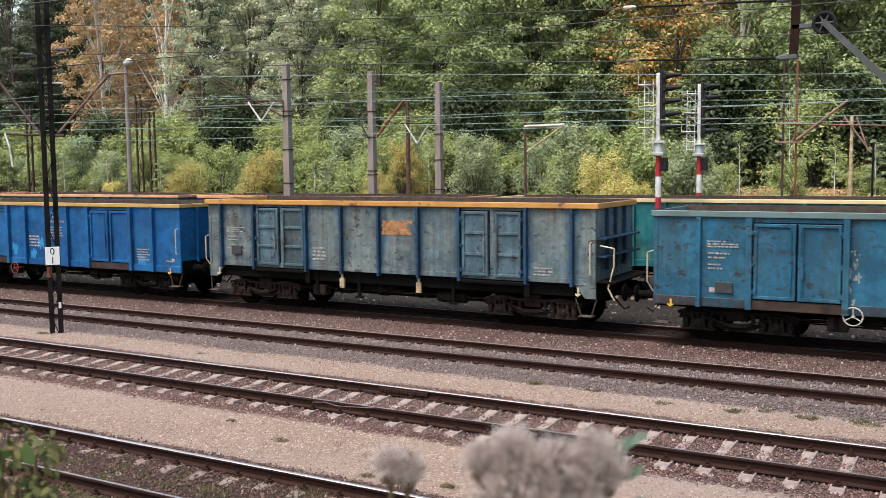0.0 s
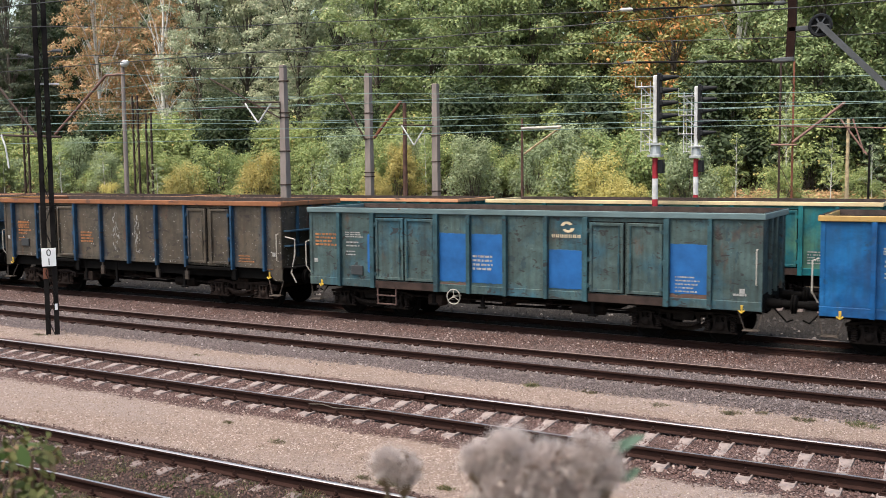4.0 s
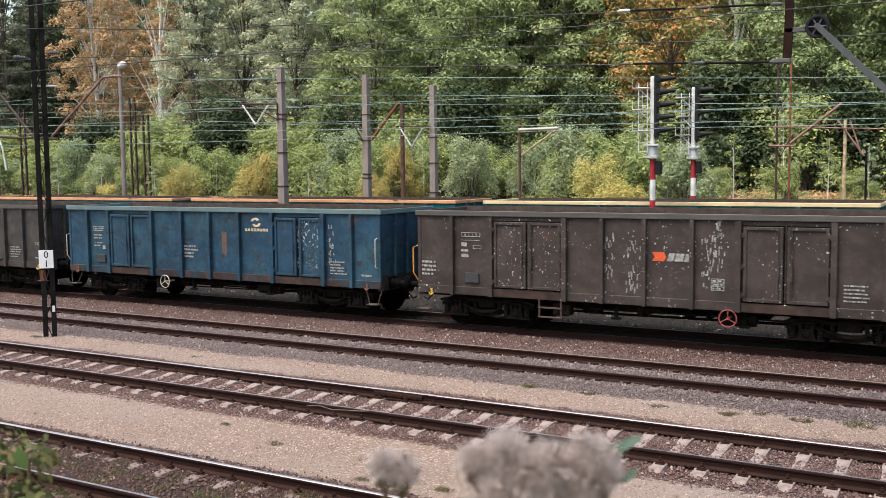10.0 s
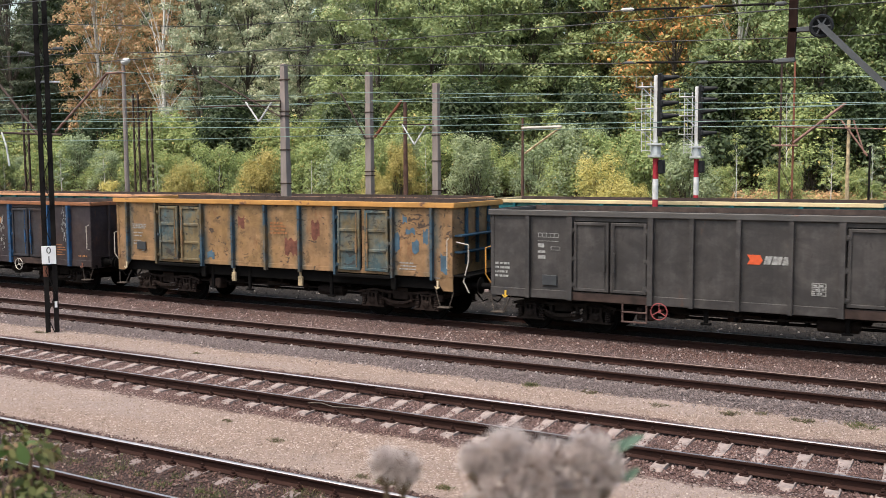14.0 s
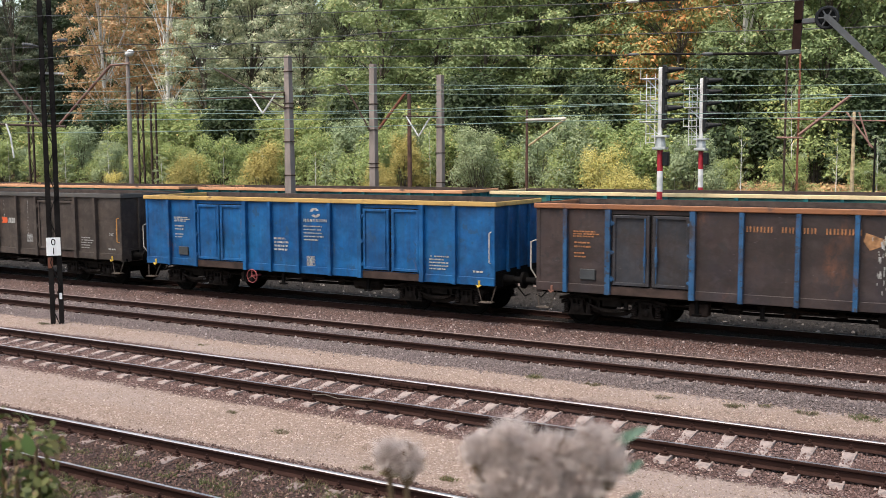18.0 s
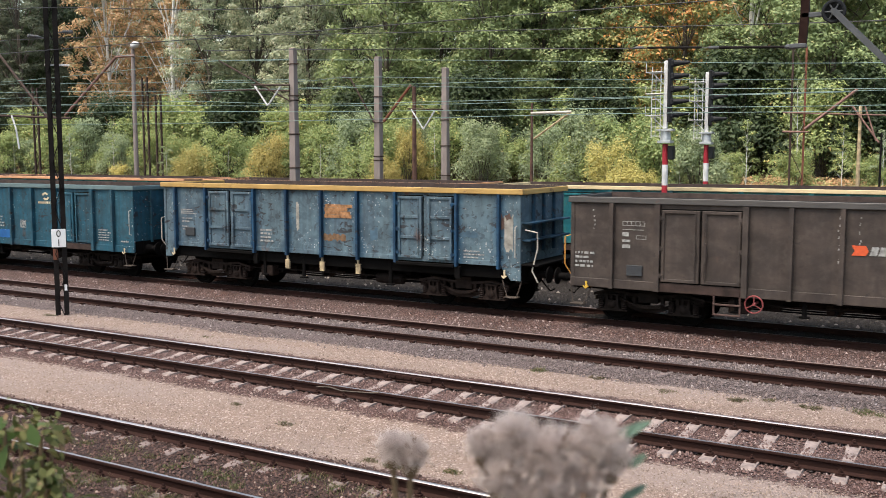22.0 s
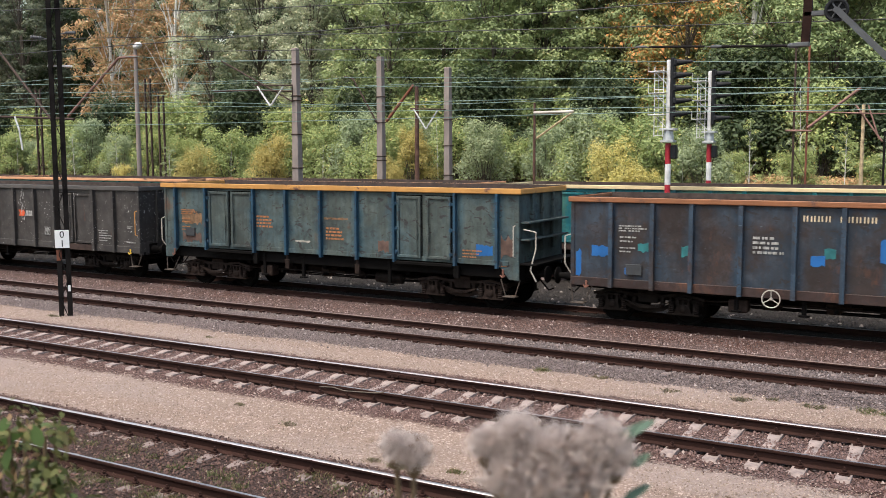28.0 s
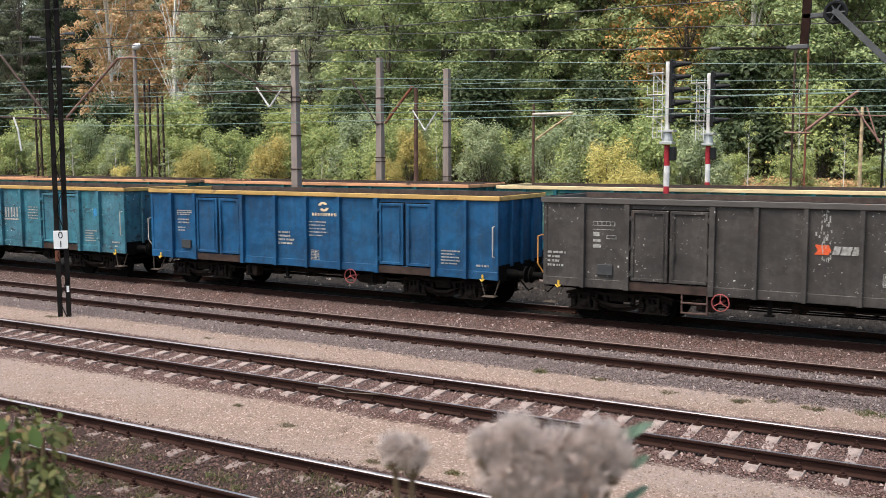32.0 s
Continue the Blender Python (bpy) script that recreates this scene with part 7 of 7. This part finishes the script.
stones("ballast_stones", 12000, (LEFT_OF, RIGHT_OF), in_bands((19.0,), 1.25, 0.15), 0.024, M["greystone"], "grey-purple ballast stones", 6)
stones("ballast_stones", 15000, (LEFT_OF, RIGHT_OF), in_bands(TRACKS[1:2], 1.35, 0.12), 0.021, M["stone"], "brown-grey broken ballast stones", 1)
stones("ballast_stones", 11000, (LEFT_OF, RIGHT_OF), in_bands(TRACKS[:1], 1.3, 0.12), 0.02, M["dirtstone"], "dirty red-brown ballast stones", 9)
# These stones are coloured dark to match the shaded ballast painted behind the train.
stones("ballast_stones", 4000, (lambda y: -1.5 * y - 1.0, lambda y: 0.25 * y), in_bands((27.0,), 2.2, 0.1), 0.045, M["darkstone"], "dark ballast stones between the trains", 8)
stones("ballast_stones", 15000, (LEFT_OF, RIGHT_OF), in_bands((20.9, 21.75), 0.85, 0.08), 0.027, M["redstone"], "brown-grey broken ballast stones", 2)
stones("path_grit", 13000, (LEFT_OF, RIGHT_OF), in_bands((PATH_A,), 1.1, 0.15), 0.0125, M["grit"], "tan grit of a footpath", 3)
stones("path_grit", 8000, (LEFT_OF, RIGHT_OF), in_bands((PATH_B,), 0.64, 0.12), 0.014, M["grit"], "tan grit of a footpath", 4)


def turf_mesh(name, clumps, material, seed):
    """Grass as single bent blades; clumps: x, y, z, spread, height, blades."""
    r = np.random.RandomState(seed)
    rows = []
    for x, y, z, spread, h, n in clumps:
        p = r.normal(0, spread, (n, 2))
        a = r.uniform(0, 6.28, n)
        hh = h * r.uniform(0.35, 1.1, n)
        lean = r.normal(0, 0.7, (n, 2)) * hh[:, None]
        w = np.stack([np.cos(a), np.sin(a)], 1) * np.maximum(0.0045, 0.05 * hh)[:, None]
        foot = np.array([x, y]) + p
        low = np.full((n, 1), z)
        rows.append(np.stack([np.hstack([foot - w, low]), np.hstack([foot + w, low]),
                              np.hstack([foot + lean * 0.35 + w * 0.7, low + hh[:, None] * 0.65]),
                              np.hstack([foot + lean, low + hh[:, None]]),
                              np.hstack([foot + lean * 0.35 - w * 0.7, low + hh[:, None] * 0.65])], 1).reshape(-1, 3))
    v = np.concatenate(rows)
    me = bpy.data.meshes.new(name)
    me.from_pydata(v.tolist(), [], np.arange(len(v)).reshape(-1, 5).tolist())
    me.materials.append(material)
    return me


def tuft(x, y, sc, kind, seed):
    r = random.Random(seed)
    cl = [(r.gauss(0, 0.09 * sc), r.gauss(0, 0.06 * sc), 0.0, 0.055 * sc, 0.075 * sc, 60) for _ in range(5)]
    t = new("grass_tuft", turf_mesh("grass_tuft", cl, LEAF[kind], seed))
    t.location = (x, y, float(bed(y)) - 0.012)
    tagged(t, "small green grass tuft growing in the grit" if kind == "turf" else "small dusty weed tuft growing in the grit", "weed", "weeds in the grit")


for i, (x, y, sc, kind) in enumerate(((-7.95, 17.66, 1.2, "turf"), (-6.62, 17.66, 0.8, "dry"), (-5.08, 17.31, 0.8, "dry"), (-3.81, 17.35, 0.9, "dry"), (-3.27, 17.57, 0.8, "dry"), (-2.57, 17.41, 1.0, "dry"), (-1.69, 17.56, 1.2, "turf"), (-9.95, 12.0, 0.8, "dry"), (-7.7, 11.12, 0.7, "dry"), (-7.2, 11.0, 1.0, "turf"), (-5.9, 11.6, 0.9, "dry"), (-16.5, 17.0, 0.6, "dry"), (-22.6, 17.1, 0.8, "dry"), (-6.4, 11.3, 0.8, "turf"), (-11.6, 12.6, 0.5, "dry"))):
    tuft(x, y, sc, kind, 200 + i)
r0 = random.Random(3)
patches = []
for i in range(70):
    x, y = r0.uniform(-13.5, -5.0), TRACKS[0] + r0.choice((r0.uniform(-0.62, 0.62), r0.uniform(-1.5, -0.85)))
    patches.append((x, y, float(bed(y)) - 0.01, r0.uniform(0.05, 0.17), r0.uniform(0.04, 0.095), r0.randint(50, 160)))
tagged(new("track_grass", turf_mesh("track_grass", patches, LEAF["turf"], 31)), "low grass and moss between the rails", "grass", kind="stuff")
patches = []
for i in range(45):
    y = r0.choice((PATH_A, PATH_A, PATH_B)) + r0.uniform(-0.9, 0.9)
    x = r0.uniform(-1.4 * y, -0.1 * y)
    patches.append((x, y, float(bed(y)) - 0.008, r0.uniform(0.02, 0.08), r0.uniform(0.015, 0.04), r0.randint(10, 45)))
tagged(new("path_debris", turf_mesh("path_debris", patches, M["stem"], 32)), "bits of dry brown stalk and leaf on the grit", "debris", kind="stuff")
single("fallen_branch", Shape().pipe([(-10.55, 13.62, -0.02), (-10.2, 13.55, 0.03), (-9.9, 13.5, 0.01), (-9.3, 13.58, 0.03), (-9.1, 13.55, 0.07)], 0.011), M["bark"], "thin bent dry branch lying across a rail", "branch")
fp = thing("rail_joint", "long fishplate joint on a rail", "rail joint", "", (-9.6, TRACKS[1] + 0.7525, 0))
part("fishplate", Shape().box(-0.55, 0.55, -0.062, -0.012, -0.12, -0.035, 0.008), M["railside"], fp)
for k in range(6):
    part("bolt", Shape().rod((-0.45 + 0.18 * k, -0.062, -0.08), (-0.45 + 0.18 * k, -0.09, -0.08), 0.022, 0.02, 6), M["railside"], fp)


def down_head(parent, x, y, z, r, seed):
    """A burst thistle head: a dense tuft of silky hairs."""
    g = np.random.RandomState(seed)
    n = 3600
    d = g.normal(size=(n, 3))
    d /= np.linalg.norm(d, axis=1)[:, None]
    d[:, 2] = d[:, 2] * 0.9 + 0.1
    c0 = g.normal(0, r * 0.17, (n, 3))
    tip = c0 + d * r * g.uniform(0.5, 1.0, (n, 1))
    w = np.cross(d, g.normal(size=(n, 3)))
    w = w / np.linalg.norm(w, axis=1)[:, None] * r * 0.009
    bend = g.normal(0, r * 0.1, (n, 3))
    v = np.stack([c0 - w, c0 + w, (c0 + tip) / 2 + w + bend, tip, (c0 + tip) / 2 - w + bend], 1).reshape(-1, 3) + np.array([x, y, z])
    me = bpy.data.meshes.new("down")
    me.from_pydata([tuple(p) for p in v], [], [tuple(5 * i + k for k in range(5)) for i in range(n)])
    me.materials.append(M["fluff"])
    part("down", me, None, parent, "burst head of silvery seed down")
    part("flower_base", Shape().turned((x, y, z - r * 1.15), (x, y, z), [(0, r * 0.12), (r * 0.2, r * 0.34), (r * 0.55, r * 0.4), (r * 1.0, r * 0.3), (r * 1.2, r * 0.1)], 8), M["stem"], parent)


def thistle(label, foot, heads, leaves=()):
    x, y = foot
    t = thing("thistle", label, "thistle", "thistles by the camera")
    z0 = lie(x, y) - 0.05
    s = Shape()
    fork = Vector((x, y, 3.72))
    s.pipe([(x, y, z0), (x + 0.02, y, (z0 + 3.72) / 2), tuple(fork)], 0.006)
    for i, (hx, hy, hz, r) in enumerate(heads):
        s.pipe([tuple(fork), ((fork.x + hx) / 2, (fork.y + hy) / 2, (fork.z + hz) / 2 - 0.01), (hx, hy, hz - r * 1.1)], 0.003)
        down_head(t, hx, hy, hz, r, i + int(abs(x) * 1000))
    part("stem", s, M["stem"], t)
    for a, b, c in leaves:
        me = Shape()
        d = Vector(b) - Vector(a)
        sd = d.cross(Vector((0.2, -1, 0.3))).normalized() * c
        pts = [Vector(a), Vector(a) + d * 0.3 + sd, Vector(a) + d * 0.7 + sd * 0.7, Vector(b), Vector(a) + d * 0.7 - sd * 0.6 + Vector((0, 0.01, 0)), Vector(a) + d * 0.3 - sd]
        me.add(pts, [(0, 1, 5), (1, 2, 4, 5), (2, 3, 4)])
        part("leaf", me, M["thistleleaf"], t)
    return t


M["thistleleaf"] = plain("grey_green_thistle_leaf", (0.065, 0.105, 0.075), 0.7, 0, 0.25, 20)
thistle("thistle with a clump of silvery seed heads", (-0.3885, 0.875), ((-0.4405, 0.845, 3.955, 0.022), (-0.4085, 0.855, 3.968, 0.028), (-0.3935, 0.86, 3.945, 0.034), (-0.3685, 0.873, 3.95, 0.033), (-0.3335, 0.893, 3.962, 0.029), (-0.3235, 0.90, 3.945, 0.026), (-0.4185, 0.845, 3.925, 0.03), (-0.3785, 0.86, 3.92, 0.032), (-0.3435, 0.885, 3.925, 0.03), (-0.3985, 0.85, 3.90, 0.03), (-0.3585, 0.875, 3.898, 0.03)), (((-0.3235, 0.90, 3.963), (-0.2845, 0.92, 3.983), 0.006), ((-0.3085, 0.905, 3.935), (-0.2865, 0.91, 3.95), 0.005), ((-0.3135, 0.90, 3.9), (-0.2885, 0.92, 3.915), 0.005)))
thistle("thistle with two small silvery seed heads", (-0.5125, 0.81), ((-0.5215, 0.80, 3.951, 0.021), (-0.5045, 0.806, 3.946, 0.023)))


def weed(x, y, z_top, spread, seed, label):
    rr = random.Random(seed)
    t = thing("tall_weed", label, "weed", "weeds by the camera")
    lobes = []
    z0 = lie(x, y) - 0.05
    for i in range(13):
        top = (x + rr.gauss(0, spread), y + rr.gauss(0, spread * 0.6), z_top - rr.uniform(0, 0.3))
        part("stem", Shape().pipe([(x + rr.gauss(0, 0.04), y + rr.gauss(0, 0.04), z0), ((x + top[0]) / 2, (y + top[1]) / 2, (z0 + top[2]) / 2 + 0.05), top], 0.004), M["stem"], t)
        for k in range(4):
            f = 1 - k * 0.13
            lobes.append(((x + (top[0] - x) * f, y + (top[1] - y) * f, z0 + (top[2] - z0) * f), (0.05, 0.05, 0.05)))
    part("leaves", leaf_mesh("leaves", lobes[::2], 110, 0.024, LEAF["nettle"], seed + 50, 0.6, True), None, t, "larger fresh green leaves")
    part("leaves", leaf_mesh("leaves", lobes, 1900, 0.012, LEAF["weed"], seed, 0.6, True), None, t)


weed(-1.6, 1.16, 3.73, 0.055, 401, "yellowing green weed on the bank")
weed(-1.56, 1.13, 3.66, 0.06, 402, "yellowing green weed on the bank")
weed(-1.65, 1.1, 3.68, 0.06, 403, "yellowing green weed on the bank")


# ---- what moves ----
def run_at(t):
    i = min(int(t), len(RUN) - 2)
    return RUN[i] + (RUN[i + 1] - RUN[i]) * (t - i)


def motions():
    """The train rolls past; its wheelsets turn while they are near."""
    for w, x0 in TRAIN:
        walk(w, [(t, pose(x0 + RUN[t], SIDE, 0)) for t in range(33)])
        near = [k / 15 for k in range(481) if -42 < x0 + run_at(k / 15) < 6] or [16.0]
        times = [0.0] * (near[0] > 0) + near + [32.0] * (near[-1] < 32)
        for ws, place in w_sets(w):
            rows = [(t, pose(*place) @ Matrix.Rotation((run_at(min(max(t, near[0]), near[-1])) / 0.46), 4, "Y")) for t in times]
            walk(ws, rows)


def w_sets(w):
    return [(o, tuple(o.location)) for b in w.children if b.name.startswith("bogie") for o in b.children if o.name.startswith("wheelset")]


motions()
